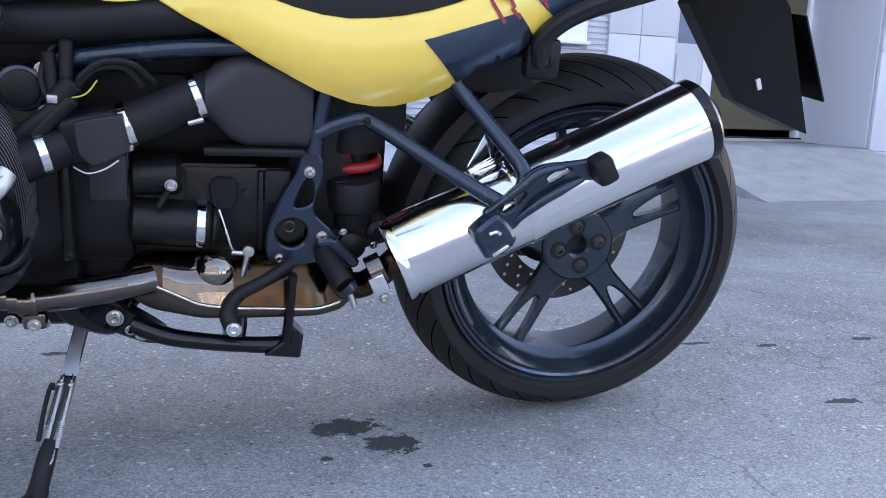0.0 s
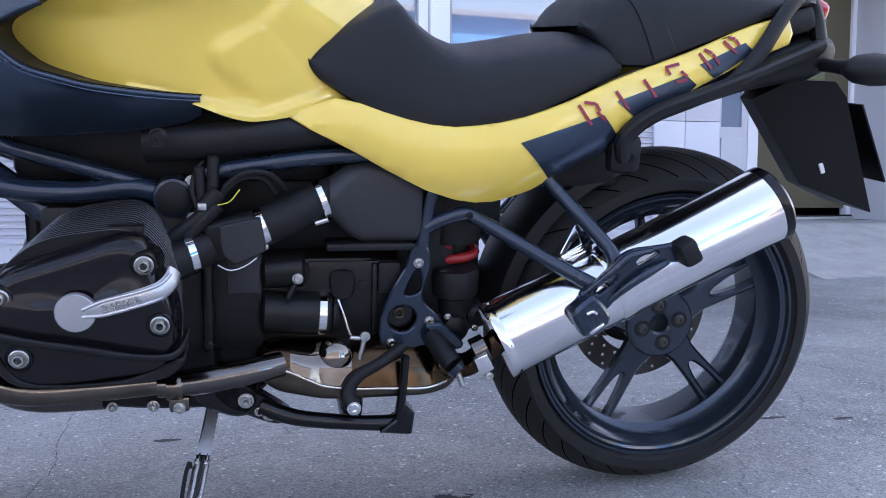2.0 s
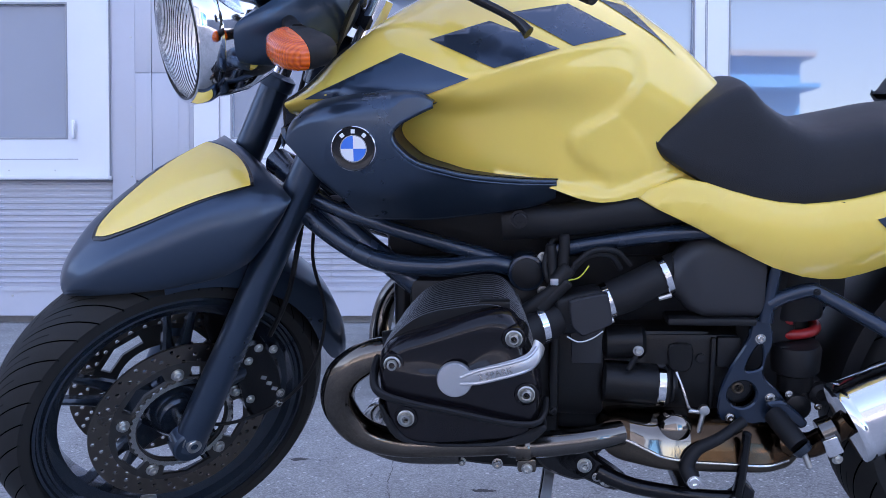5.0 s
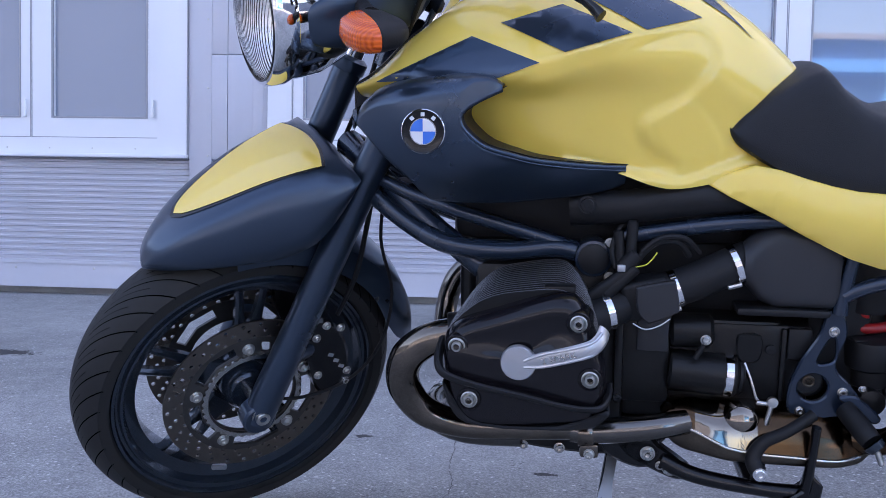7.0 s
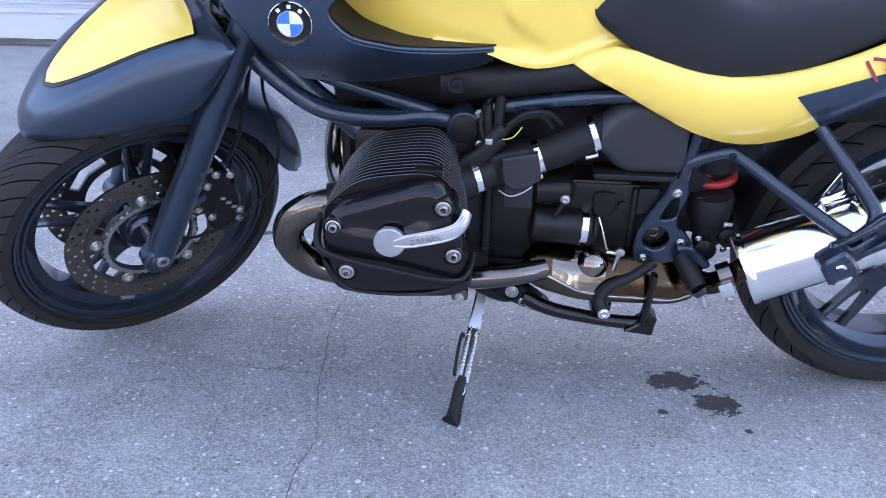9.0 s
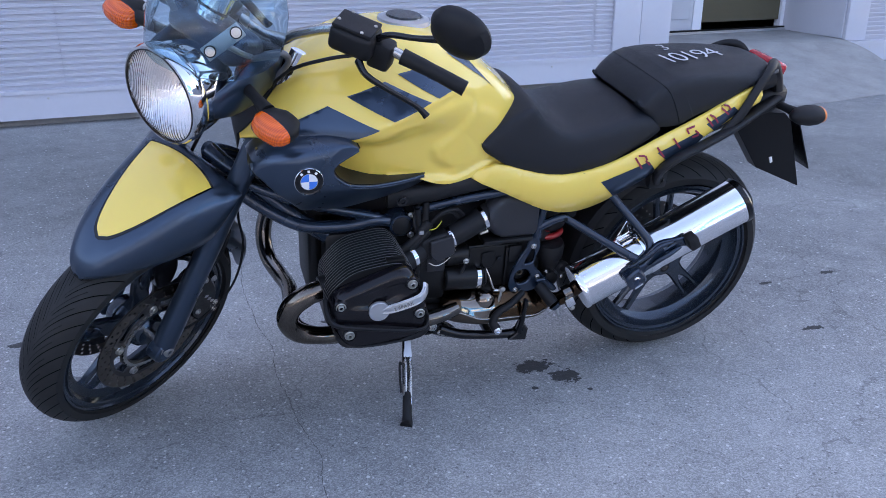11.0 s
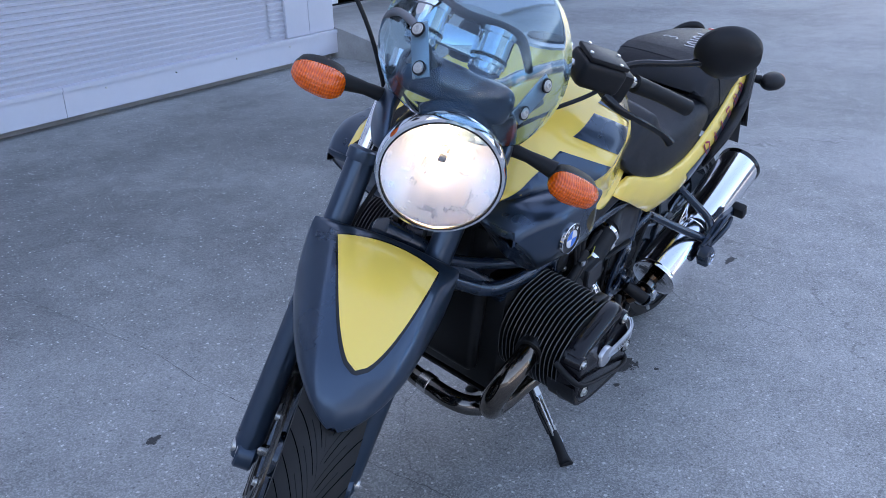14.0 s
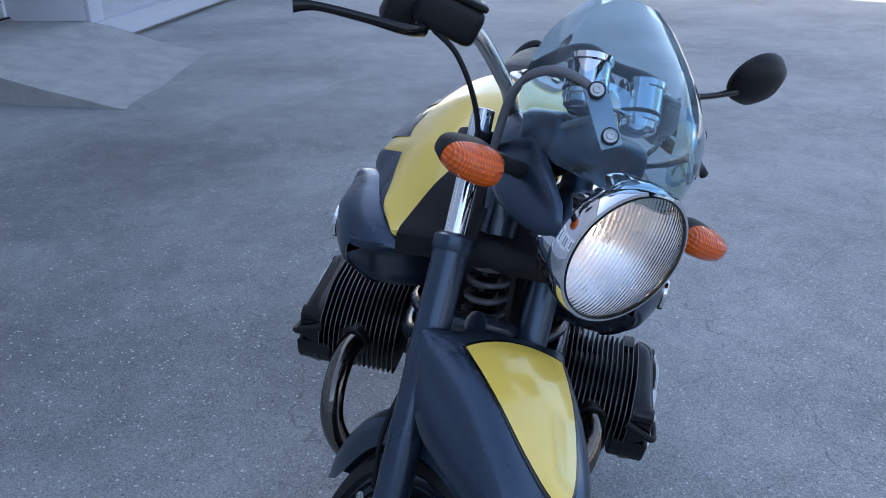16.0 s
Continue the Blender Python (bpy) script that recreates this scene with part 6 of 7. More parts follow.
    for s in (-1, 1):
        dx = 0.0 if s < 0 else 0.035
        before = set(BIKE.children)
        cyl = part("cylinder", lathe([(0.066, 0.12), (0.066, 0.30), (0.001, 0.30)], 36, (cx + dx, 0, cz - 0.004), (0, s, 0)), ENGINE, BIKE, "finned black cylinder")
        for i in range(16):
            k = i / 15
            y = 0.150 + 0.154 * k
            gx = 0.94 + 0.06 * min(1, k * 1.6)
            ring = [(cx + (x - cx) * gx + dx, cz + (z - cz) * (1 + 0.10 * (1 - k) if z > cz else 1)) for x, z in finloop]
            fin = part("fin", patch([ring], lambda x, z: s * (y + 0.0026), 0.0026, 0, 0.0006), ENGINE, cyl, sharp=30)
            fin.data.materials.append(FIN)              # worn along the rim, with the light it catches put into a paler colour
            for f in fin.data.polygons:
                f.material_index = int(abs(f.normal.y) < 0.8)
        # rocker cover: a flange, a sloping upper face, and a shallow dished front
        bm = bmesh.new()
        loops = []
        for k in (0.0, 0.10, 0.22, 0.36, 0.50, 0.62, 0.73, 0.83, 0.91, 0.97, 1.0):
            y, e = 0.308 + 0.044 * math.sin(k * math.pi / 2), 1 - math.cos(k * math.pi / 2)
            loops.append([(cx + (x - cx) * (1 - 0.13 * e) + dx, s * (y - 0.012 * e * max(0, (z - 0.48) / 0.07)), cz + (z - cz) * (1 - (0.40 if z > cz else 0.16) * e)) for x, z in loop])
        for f in (0.7, 0.35, 0.1):
            loops.append([(cx + (x - cx - dx) * f + dx, y + s * 0.0012 * (1 - f), cz + (z - cz) * f) for x, y, z in loops[10]])
        rings(bm, loops)
        cov = part("rocker_cover", bm, GLOSS, BIKE, "gloss-black rocker cover with silver plug cover", sharp=48)
        for q in ((-0.853, 0.522), (-1.019, 0.485), (-0.836, 0.447), (-1.001, 0.410)):
            yy = (0.345 if q[1] > 0.47 else 0.351) if q[0] < -0.95 else (0.340 if q[1] > 0.47 else 0.350)
            part("cover_boss", lathe([(0.0215, -0.030), (0.0185, -0.006), (0.0165, 0.003), (0.0155, 0.0045), (0.0145, 0.0045), (0.0140, 0.002), (0.001, 0.002)], 32, (q[0] + dx, s * yy, q[1]), (0, s, 0)), GLOSS, cov)
            part("cover_bolt", lathe([(0.0118, 0.002), (0.0118, 0.0042), (0.0106, 0.0050), (0.0092, 0.0036), (0.0072, 0.0020), (0.0070, 0.0080), (0.0062, 0.0092), (0.0045, 0.0092), (0.0042, 0.002), (0.0002, 0.002)], 28, (q[0] + dx, s * yy, q[1]), (0, s, 0)), BOLT, cov)
        part("fin_block", box((-0.880 + dx, s * 0.286, 0.5535), (0.044, 0.022, 0.016), 0.002), ENGINE, cyl)
        plug = part("plug_cover", lathe([(0.0245, -0.002), (0.0245, 0.006), (0.0232, 0.0078), (0.001, 0.0082)], 40, (-0.933 + dx, s * 0.350, 0.467), (0, s, 0)), ALLOY, cov, "satin silver spark-plug cover")
        mid = [(-0.925, 0.354, 0.4665), (-0.900, 0.357, 0.4735), (-0.865, 0.359, 0.4830), (-0.842, 0.357, 0.4895), (-0.830, 0.351, 0.4945), (-0.822, 0.341, 0.5020), (-0.818, 0.328, 0.5100)]
        part("plug_bar", sweep([(x + dx, s * y, z) for x, y, z in mid], [0.0085, 0.0108, 0.0115, 0.0118, 0.0115, 0.0110, 0.0105], 16, 6, 0.38), ALLOY, plug)
        for d_ in (-0.0088, 0.0088):
            part("bar_rail", sweep([(x + dx, s * (y + 0.0026), z + d_ * (0.5 if i == 0 else 1)) for i, (x, y, z) in enumerate(mid[:6])], 0.0026, 8, 5), ALLOY, plug)
        if s < 0:
            cu = bpy.data.curves.new("lettering", "FONT")
            cu.body, cu.size, cu.extrude, cu.space_character = "2 SPARK", 0.0125, 0.0008, 1.05
            tmp = new("lettering_tmp", cu)
            me = bpy.data.meshes.new_from_object(tmp.evaluated_get(bpy.context.evaluated_depsgraph_get()))
            bpy.data.objects.remove(tmp)
            me.materials.append(STEEL)
            ob = new("cast_lettering", me)
            ob.parent = plug
            ob.matrix_basis = Matrix.Translation((-0.900, -0.3645, 0.4695)) @ Matrix.Rotation(radians(-14.5), 4, "Y") @ Matrix.Rotation(radians(90), 4, "X")
        # lower guard bar
        gb = part("cylinder_guard", sweep([(-1.046 + dx, s * 0.300, 0.478), (-1.047 + dx, s * 0.335, 0.462), (-1.036 + dx, s * 0.358, 0.448), (-0.993 + dx, s * 0.364, 0.436), (-0.93 + dx, s * 0.366, 0.424), (-0.87 + dx, s * 0.364, 0.411), (-0.827 + dx, s * 0.356, 0.406), (-0.812 + dx, s * 0.335, 0.412), (-0.808 + dx, s * 0.30, 0.42)], [0.008, 0.008, 0.007, 0.0055, 0.005, 0.005, 0.0055, 0.006, 0.006], 10, 5, 0.8), PLASTIC, BIKE, "black plastic cylinder guard")
        part("guard_plate", patch([smooth_loop([(-1.040 + dx, 0.435), (-1.025 + dx, 0.388), (-0.985 + dx, 0.369), (-0.85 + dx, 0.371), (-0.815 + dx, 0.388), (-0.812 + dx, 0.402), (-0.88 + dx, 0.375), (-0.985 + dx, 0.374), (-1.018 + dx, 0.400)], 3)], lambda x, z: s * 0.352, 0.07, 0, 0.003), PLASTIC, gb)
        for ob in set(BIKE.children) - before if s > 0 else ():
            ob.location += Vector((0, 0.022, 0.030))
        # exhaust header, port to collector
        port = part("exhaust_header", sweep([(-0.995, 0.250, 0.494), (-1.05, 0.258, 0.484), (-1.108, 0.258, 0.435), (-1.130, 0.245, 0.370), (-1.125, 0.205, 0.312), (-1.10, 0.140, 0.287), (-1.085, 0.080, 0.281), (-1.090, 0.0, 0.279), (-1.100, -0.085, 0.286), (-1.082, -0.135, 0.284), (-1.03, -0.160, 0.278), (-0.94, -0.165, 0.280)], 0.0225, 20, 7), PIPE, BIKE, "heat-tinted exhaust header crossing under the engine") if s > 0 else part("exhaust_header", sweep([(-1.030 + dx, s * 0.232, 0.468), (-1.075, s * 0.238, 0.458), (-1.114, s * 0.232, 0.425), (-1.124, s * 0.216, 0.375), (-1.097, s * 0.198, 0.325), (-1.035, s * 0.188, 0.300), (-0.95, s * 0.185, 0.299), (-0.86, s * 0.190, 0.306)], [0.0235, 0.0252, 0.0265, 0.0262, 0.0245, 0.0220, 0.0202, 0.019], 20, 7), HEAT, BIKE, "heat-tinted exhaust header")
        part("header_flange", rod((-1.020 + dx, s * 0.230 + (0.020 if s > 0 else 0), 0.496 if s > 0 else 0.470), (-1.046 + dx, s * 0.234 + (0.022 if s > 0 else 0), 0.490 if s > 0 else 0.466), 0.032, n=24), ENGINE, port)
        if s < 0:
            part("header_clamp", lathe([(0.0205, -0.012), (0.0218, -0.010), (0.0218, 0.010), (0.0205, 0.012)], 28, (-0.838, s * 0.190, 0.299), (1, 0, 0.03)), HEAT, port)
            part("clamp_lug", box((-0.832, s * 0.194, 0.272), (0.030, 0.016, 0.024), 0.005), HEAT, port)
            part("clamp_nut", bolt_head((-0.832, s * 0.202, 0.268), (0, s, 0), 0.0065, 0.006), BOLT, port)
            part("link_pipe", sweep([(-0.862, s * 0.190, 0.302), (-0.825, s * 0.190, 0.302), (-0.79, s * 0.190, 0.306), (-0.75, s * 0.188, 0.311), (-0.715, s * 0.183, 0.316), (-0.685, s * 0.170, 0.318)], [0.0195, 0.0200, 0.0205, 0.0200, 0.0195, 0.020], 24, 6), PIPE, BIKE, "bright exhaust link pipe")
        else:
            part("header_clamp", lathe([(0.0225, -0.016), (0.0245, -0.014), (0.0245, 0.014), (0.0225, 0.016)], 24, (-1.092, -0.015, 0.282), (-0.09, -0.99, 0.0)), STEEL, port)
        # frame rails beside the engine
        part("upper_frame_tube", sweep([(-1.205, s * 0.075, 0.690), (-1.13, s * 0.105, 0.662), (-1.04, s * 0.135, 0.638), (-0.945, s * 0.140, 0.610), (-0.88, s * 0.138, 0.590)], 0.0125, 14, 6), FRAME, BIKE, "dark blue frame tube")
        part("lower_frame_tube", sweep([(-1.215, s * 0.075, 0.668), (-1.14, s * 0.105, 0.617), (-1.065, s * 0.135, 0.586), (-0.97, s * 0.142, 0.578), (-0.89, s * 0.140, 0.585), (-0.845, s * 0.135, 0.572)], 0.0165, 16, 6), FRAME, BIKE, "dark blue frame tube")
        part("frame_boss", lathe([(0.030, 0), (0.030, 0.045), (0.028, 0.050), (0.024, 0.051), (0.024, 0.048), (0.001, 0.048)], 36, (-0.833, s * 0.108, 0.572), (0, s, 0)), FRAME, BIKE, "round frame boss with black cap")
        part("boss_cap", lathe([(0.0235, 0.046), (0.0235, 0.0525), (0.021, 0.054), (0.001, 0.054)], 32, (-0.833, s * 0.108, 0.572), (0, s, 0)), PLASTIC, BIKE)
        part("rear_frame_tube", sweep([(-0.800, s * 0.150, 0.606), (-0.70, s * 0.150, 0.622), (-0.60, s * 0.150, 0.634), (-0.50, s * 0.150, 0.640), (-0.40, s * 0.150, 0.640)], 0.0125, 12, 5), FRAME, BIKE, "dark blue frame tube")
        # dark cover under the tank
        part("under_tank_cover", sweep([(-0.870, s * 0.150, 0.650), (-0.78, s * 0.155, 0.655), (-0.69, s * 0.150, 0.668), (-0.60, s * 0.140, 0.672)], [0.028, 0.026, 0.028, 0.024], 14, 6, 0.8), PLASTIC, BIKE)
        # inlet: stub, throttle body, hose
        stub = part("inlet_stub", sweep([(-0.850, s * 0.20, 0.482), (-0.825, s * 0.185, 0.489), (-0.785, s * 0.168, 0.504)], [0.029, 0.0285, 0.026], 24, 5), RUBBER, BIKE)
        part("hose_clamp", lathe([(0.0288, -0.006), (0.0298, -0.005), (0.0298, 0.005), (0.0288, 0.006)], 28, (-0.811, s * 0.178, 0.4945), (0.9, -s * 0.3, 0.22), closed=False), CHROME, stub)
        tb = part("throttle_body", box((-0.752, s * 0.160, 0.516), (0.075, 0.055, 0.062), 0.010, Matrix.Rotation(radians(-12), 4, "Y"), seg=3), PLASTIC, BIKE, "black throttle body")
        part("throttle_cover", patch([smooth_loop([(-0.769, 0.532), (-0.764, 0.539), (-0.718, 0.549), (-0.711, 0.544), (-0.705, 0.508), (-0.711, 0.499), (-0.744, 0.484), (-0.753, 0.486), (-0.766, 0.500)], 3)], lambda x, z: s * 0.199, 0.018, 0, 0.0025), AIRBOX, tb)
        part("throttle_screw", bolt_head((-0.800, s * 0.190, 0.492), (0, s, 0), 0.005, 0.004), BOLT, tb)
        part("throttle_screw", bolt_head((-0.724, s * 0.190, 0.512), (0, s, 0), 0.005, 0.004), BOLT, tb)
        part("wire_clip", sweep([(-0.772, s * 0.196, 0.482), (-0.755, s * 0.204, 0.476), (-0.735, s * 0.202, 0.481), (-0.718, s * 0.198, 0.492)], 0.0012, 6, 4), BOLT, tb)
        hose = part("inlet_hose", sweep([(-0.722, s * 0.162, 0.526), (-0.68, s * 0.158, 0.541), (-0.635, s * 0.152, 0.562), (-0.600, s * 0.14, 0.574)], [0.0275, 0.0285, 0.0285, 0.030], 24, 6), RUBBER, BIKE, "black rubber inlet hose")
        for q, r in (((-0.709, 0.161, 0.530), 0.0288), ((-0.622, 0.150, 0.567), 0.0305)):
            part("hose_clamp", lathe([(r, -0.0055), (r + 0.001, -0.0045), (r + 0.001, 0.0045), (r, 0.0055)], 28, (q[0], s * q[1], q[2]), (0.92, -s * 0.1, 0.34)), CHROME, hose)
            part("clamp_screw", rod((q[0] + 0.008, s * (q[1] + 0.024), q[2] - 0.024), (q[0] - 0.012, s * (q[1] + 0.024), q[2] - 0.030), 0.004, n=8, bev=0.0008), BOLT, hose)
        # injector plug and leads
        part("injector", sweep([(-0.838, s * 0.18, 0.515), (-0.80, s * 0.18, 0.545), (-0.775, s * 0.175, 0.568)], [0.012, 0.010, 0.012], 12, 4), PLASTIC, BIKE)
        part("sensor_stem", rod((-0.792, s * 0.172, 0.555), (-0.797, s * 0.168, 0.620), 0.008, n=12), PLASTIC, BIKE)
        part("lead", sweep([(-0.775, s * 0.176, 0.568), (-0.745, s * 0.178, 0.602), (-0.71, s * 0.17, 0.605), (-0.69, s * 0.155, 0.580)], 0.0055, 8, 6), RUBBER, BIKE)
        part("yellow_lead", sweep([(-0.777, s * 0.182, 0.566), (-0.755, s * 0.187, 0.572), (-0.740, s * 0.185, 0.590)], 0.0011, 6, 5), YWIRE, BIKE)
        for a_, b_, r_ in (((-0.815, 0.182, 0.520), (-0.770, 0.180, 0.566), 0.0105), ((-0.792, 0.178, 0.560), (-0.768, 0.176, 0.586), 0.013), ((-0.778, 0.172, 0.575), (-0.776, 0.168, 0.636), 0.0085)):
            part("plug_body", rod((a_[0], s * a_[1], a_[2]), (b_[0], s * b_[1], b_[2]), r_, n=12, bev=0.003), PLASTIC, BIKE)
        part("lead", sweep([(-0.762, s * 0.180, 0.590), (-0.735, s * 0.182, 0.612), (-0.700, s * 0.172, 0.610), (-0.675, s * 0.155, 0.585)], 0.0045, 8, 6), RUBBER, BIKE)
        part("lead", sweep([(-0.800, s * 0.175, 0.562), (-0.806, s * 0.172, 0.590), (-0.796, s * 0.160, 0.620), (-0.77, s * 0.14, 0.64)], 0.004, 8, 6), RUBBER, BIKE)
        part("lead_clip", box((-0.792, s * 0.190, 0.566), (0.012, 0.006, 0.010), 0.001), ALLOY, BIKE)
        for q in ((-0.808, 0.152, 0.596), (-0.808, 0.152, 0.542)):
            part("frame_bolt", bolt_head((q[0], s * q[1], q[2]), (0, s, 0), 0.0065, 0.005), BOLT, BIKE)
    # air box and covers between the frame rails
    air = part("air_box", ease(boxes([((-0.565, -0.125, 0.503), (-0.475, 0.125, 0.625))]), 0.02, 3), AIRBOX, BIKE, "matt black air box")
    for s in (-1, 1):
        bm = bmesh.new()
        loops = []
        for x, zc, hz, yc, hy, e in ((-0.612, 0.571, 0.0295, -0.150, 0.0295, 1.0), (-0.606, 0.571, 0.035, -0.146, 0.034, 1.0), (-0.598, 0.570, 0.042, -0.138, 0.038, 0.9), (-0.583, 0.566, 0.056, -0.115, 0.050, 0.52), (-0.560, 0.564, 0.064, -0.09, 0.070, 0.30), (-0.51, 0.563, 0.064, -0.08, 0.080, 0.32), (-0.478, 0.562, 0.063, -0.08, 0.079, 0.30), (-0.470, 0.562, 0.058, -0.08, 0.074, 0.3)):
            loops.append([(x, -s * (yc + hy * math.copysign(abs(math.cos(a)) ** e, math.cos(a))), zc + hz * math.copysign(abs(math.sin(a)) ** e, math.sin(a))) for a in [2 * math.pi * i / 36 for i in range(36)]])
        rings(bm, loops)
        part("air_neck", bm, AIRBOX, air, sharp=50)
        part("box_ledge", box((-0.548, s * 0.135, 0.496), (0.135, 0.05, 0.012), 0.004), PLASTIC, air)
    # dark block and sheet added to close the bright gap behind the shock
    part("shock_gap_block", ease(boxes([((-0.40, -0.018, 0.375), (-0.338, 0.10, 0.63))]), 0.012, 2), PLASTIC, BIKE)
    bm = bmesh.new()
    loops = []
    for i in range(20):
        g = 112 + i * 3.2
        loops.append([Vector(polar(0.326 + dr, g, y)) + Vector((0, 0, 0.318)) for y, dr in ((-0.085, -0.022), (-0.080, 0.0), (-0.05, 0.010), (0.05, 0.010), (0.080, 0.0), (0.085, -0.022), (0.076, -0.004), (0.05, 0.006), (-0.05, 0.006), (-0.076, -0.004))])
    rings(bm, loops)
    part("tyre_gap_sheet", bm, PLASTIC, BIKE, "black sheet added over the rear tyre to close the gap")
    part("battery_box", ease(boxes([((-0.50, -0.10, 0.36), (-0.40, 0.10, 0.62))]), 0.015, 2), PLASTIC, BIKE)
    bell = part("bell_housing", ease(boxes([((-0.795, -0.145, 0.335), (-0.709, 0.145, 0.493))]), 0.010, 2), ENGINE, BIKE)
    part("housing_rim", box((-0.790, -0.152, 0.420), (0.014, 0.024, 0.165), 0.005), ENGINE, bell)
    # paler plate: the lit face of the housing put into its colour
    part("housing_lit_face", box((-0.738, -0.146, 0.455), (0.048, 0.006, 0.062), 0.002), AIRBOX, bell)
    for z in (0.350, 0.485):
        part("housing_bolt", bolt_head((-0.790, -0.163, z), (0, -1, 0), 0.005, 0.004), BLACK, bell)
    st = part("starter_motor", rod((-0.712, -0.130, 0.390), (-0.606, -0.130, 0.383), 0.0335, n=32, bev=0.004), ENGINE, BIKE, "black starter with silver band")
    part("starter_band", lathe([(0.0338, -0.0065), (0.0348, -0.0055), (0.0348, 0.0055), (0.0338, 0.0065)], 32, (-0.620, -0.130, 0.384), (0.99, 0, -0.066)), CHROME, st)
    part("starter_end", rod((-0.608, -0.130, 0.383), (-0.596, -0.130, 0.382), 0.028, n=28, bev=0.004), ENGINE, st)
    part("starter_cover", rod((-0.712, -0.125, 0.453), (-0.645, -0.125, 0.455), 0.0275, n=28, bev=0.006), ENGINE, BIKE)
    part("case_bolt", bolt_head((-0.658, -0.152, 0.447), (0, -1, 0), 0.0062, 0.005), BOLT, BIKE)
    part("cable_stop", rod((-0.662, -0.158, 0.440), (-0.675, -0.162, 0.418), 0.0045, n=10), RUBBER, BIKE)
    side = part("gearbox_side", ease(boxes([((-0.650, -0.126, 0.335), (-0.495, 0.126, 0.468))]), 0.010, 2), ENGINE, BIKE)
    part("side_tab", patch([smooth_loop([(-0.606, 0.450), (-0.572, 0.450), (-0.571, 0.418), (-0.580, 0.407), (-0.597, 0.407), (-0.606, 0.418)], 3)], lambda x, z: -0.134, 0.010, 0, 0.002), ENGINE, side)
    part("side_rib", box((-0.538, -0.128, 0.404), (0.008, 0.012, 0.118), 0.003), ENGINE, side)
    part("side_step", box((-0.515, -0.128, 0.440), (0.036, 0.014, 0.050), 0.004), PLASTIC, side)
    part("side_plug", lathe([(0.008, 0), (0.008, 0.004), (0.005, 0.005), (0.001, 0.004)], 16, (-0.556, -0.127, 0.428), (0, -1, 0)), PLASTIC, side)
    part("clutch_arm", sweep([(-0.596, -0.135, 0.405), (-0.588, -0.150, 0.385), (-0.580, -0.158, 0.360), (-0.574, -0.158, 0.353)], [0.006, 0.0045, 0.004, 0.0045], 12, 5, 0.6), STEEL, BIKE)
    part("arm_joint", rod((-0.580, -0.162, 0.353), (-0.558, -0.162, 0.351), 0.0045, n=14, bev=0.0015), STEEL, BIKE)
    part("link_rod", rod((-0.556, -0.165, 0.356), (-0.566, -0.167, 0.308), 0.0042, n=10), BOLT, BIKE)
    part("rod_end", lathe([(0.008, -0.004), (0.008, 0.004), (0.003, 0.005), (0.001, 0.005)], 16, (-0.556, -0.165, 0.356), (0, -1, 0)), BOLT, BIKE)
    # dark blocks added to black out gaps under the tank and behind the fork
    part("tank_gap_block", ease(boxes([((-1.06, -0.105, 0.585), (-0.60, 0.105, 0.705))]), 0.02, 2), PLASTIC, BIKE)
    part("nose_gap_block", ease(boxes([((-1.070, -0.085, 0.70), (-1.040, 0.085, 0.84))]), 0.015, 2), PLASTIC, BIKE)
    # steering head
    part("steering_head", rod((-1.18, 0, 0.86), (-1.145, 0, 0.95), 0.034, n=24), FRAME, BIKE)
    part("head_gusset", ease(boxes([((-1.075, -0.07, 0.62), (-1.00, 0.07, 0.80))]), 0.02, 2), ENGINE, BIKE)
    # telelever arm and front spring
    for s in (-1, 1):
        part("telelever_arm", sweep([(-0.99, s * 0.12, 0.53), (-1.08, s * 0.11, 0.60), (-1.20, s * 0.06, 0.695), (-1.262, 0.0, 0.735)], [0.022, 0.018, 0.017, 0.024], 14, 6), FRAME, BIKE)
    spring = []
    for i in range(97):
        a = i / 96 * 2 * math.pi * 6.5
        c = Vector((-1.140, 0, 0.625)).lerp(Vector((-1.118, 0, 0.815)), i / 96)
        spring.append(c + Vector((0.036 * math.cos(a), 0.036 * math.sin(a), 0)))
    part("front_spring", sweep(spring, 0.0060, 8, 1), SPRINGGREY, BIKE, "front shock coil spring")
    part("front_damper", rod((-1.145, 0, 0.58), (-1.108, 0, 0.90), 0.020, n=20), BLACK, BIKE)
    # rear shock with red coil
    spring = []
    for i in range(61):
        a = i / 60 * 2 * math.pi * 1.55 + 1.0
        c = Vector((-0.396, -0.062, 0.446)).lerp(Vector((-0.398, -0.062, 0.484)), i / 60)
        spring.append(c + Vector((0.036 * math.cos(a), 0.036 * math.sin(a), 0)))
    part("rear_spring", sweep(spring, 0.0085, 10, 1), RED, BIKE, "red rear coil spring")
    part("rear_damper", sweep([(-0.385, -0.062, 0.33), (-0.392, -0.062, 0.42), (-0.402, -0.062, 0.56)], [0.026, 0.024, 0.020], 18, 4), PLASTIC, BIKE)
    part("spring_cup", lathe([(0.046, 0), (0.048, 0.004), (0.046, 0.03), (0.040, 0.09), (0.036, 0.10)], 30, (-0.400, -0.062, 0.484), (-0.03, 0, 1)), PLASTIC, BIKE)
    adj = part("shock_adjuster", lathe([(0.026, 0), (0.030, 0.004), (0.030, 0.030), (0.038, 0.036), (0.040, 0.070), (0.036, 0.080), (0.020, 0.082)], 30, (-0.398, -0.092, 0.368), (-0.05, -0.1, 1)), PLASTIC, BIKE)
    part("adjuster_cap", box((-0.404, -0.106, 0.434), (0.060, 0.034, 0.030), 0.008), PLASTIC, adj)
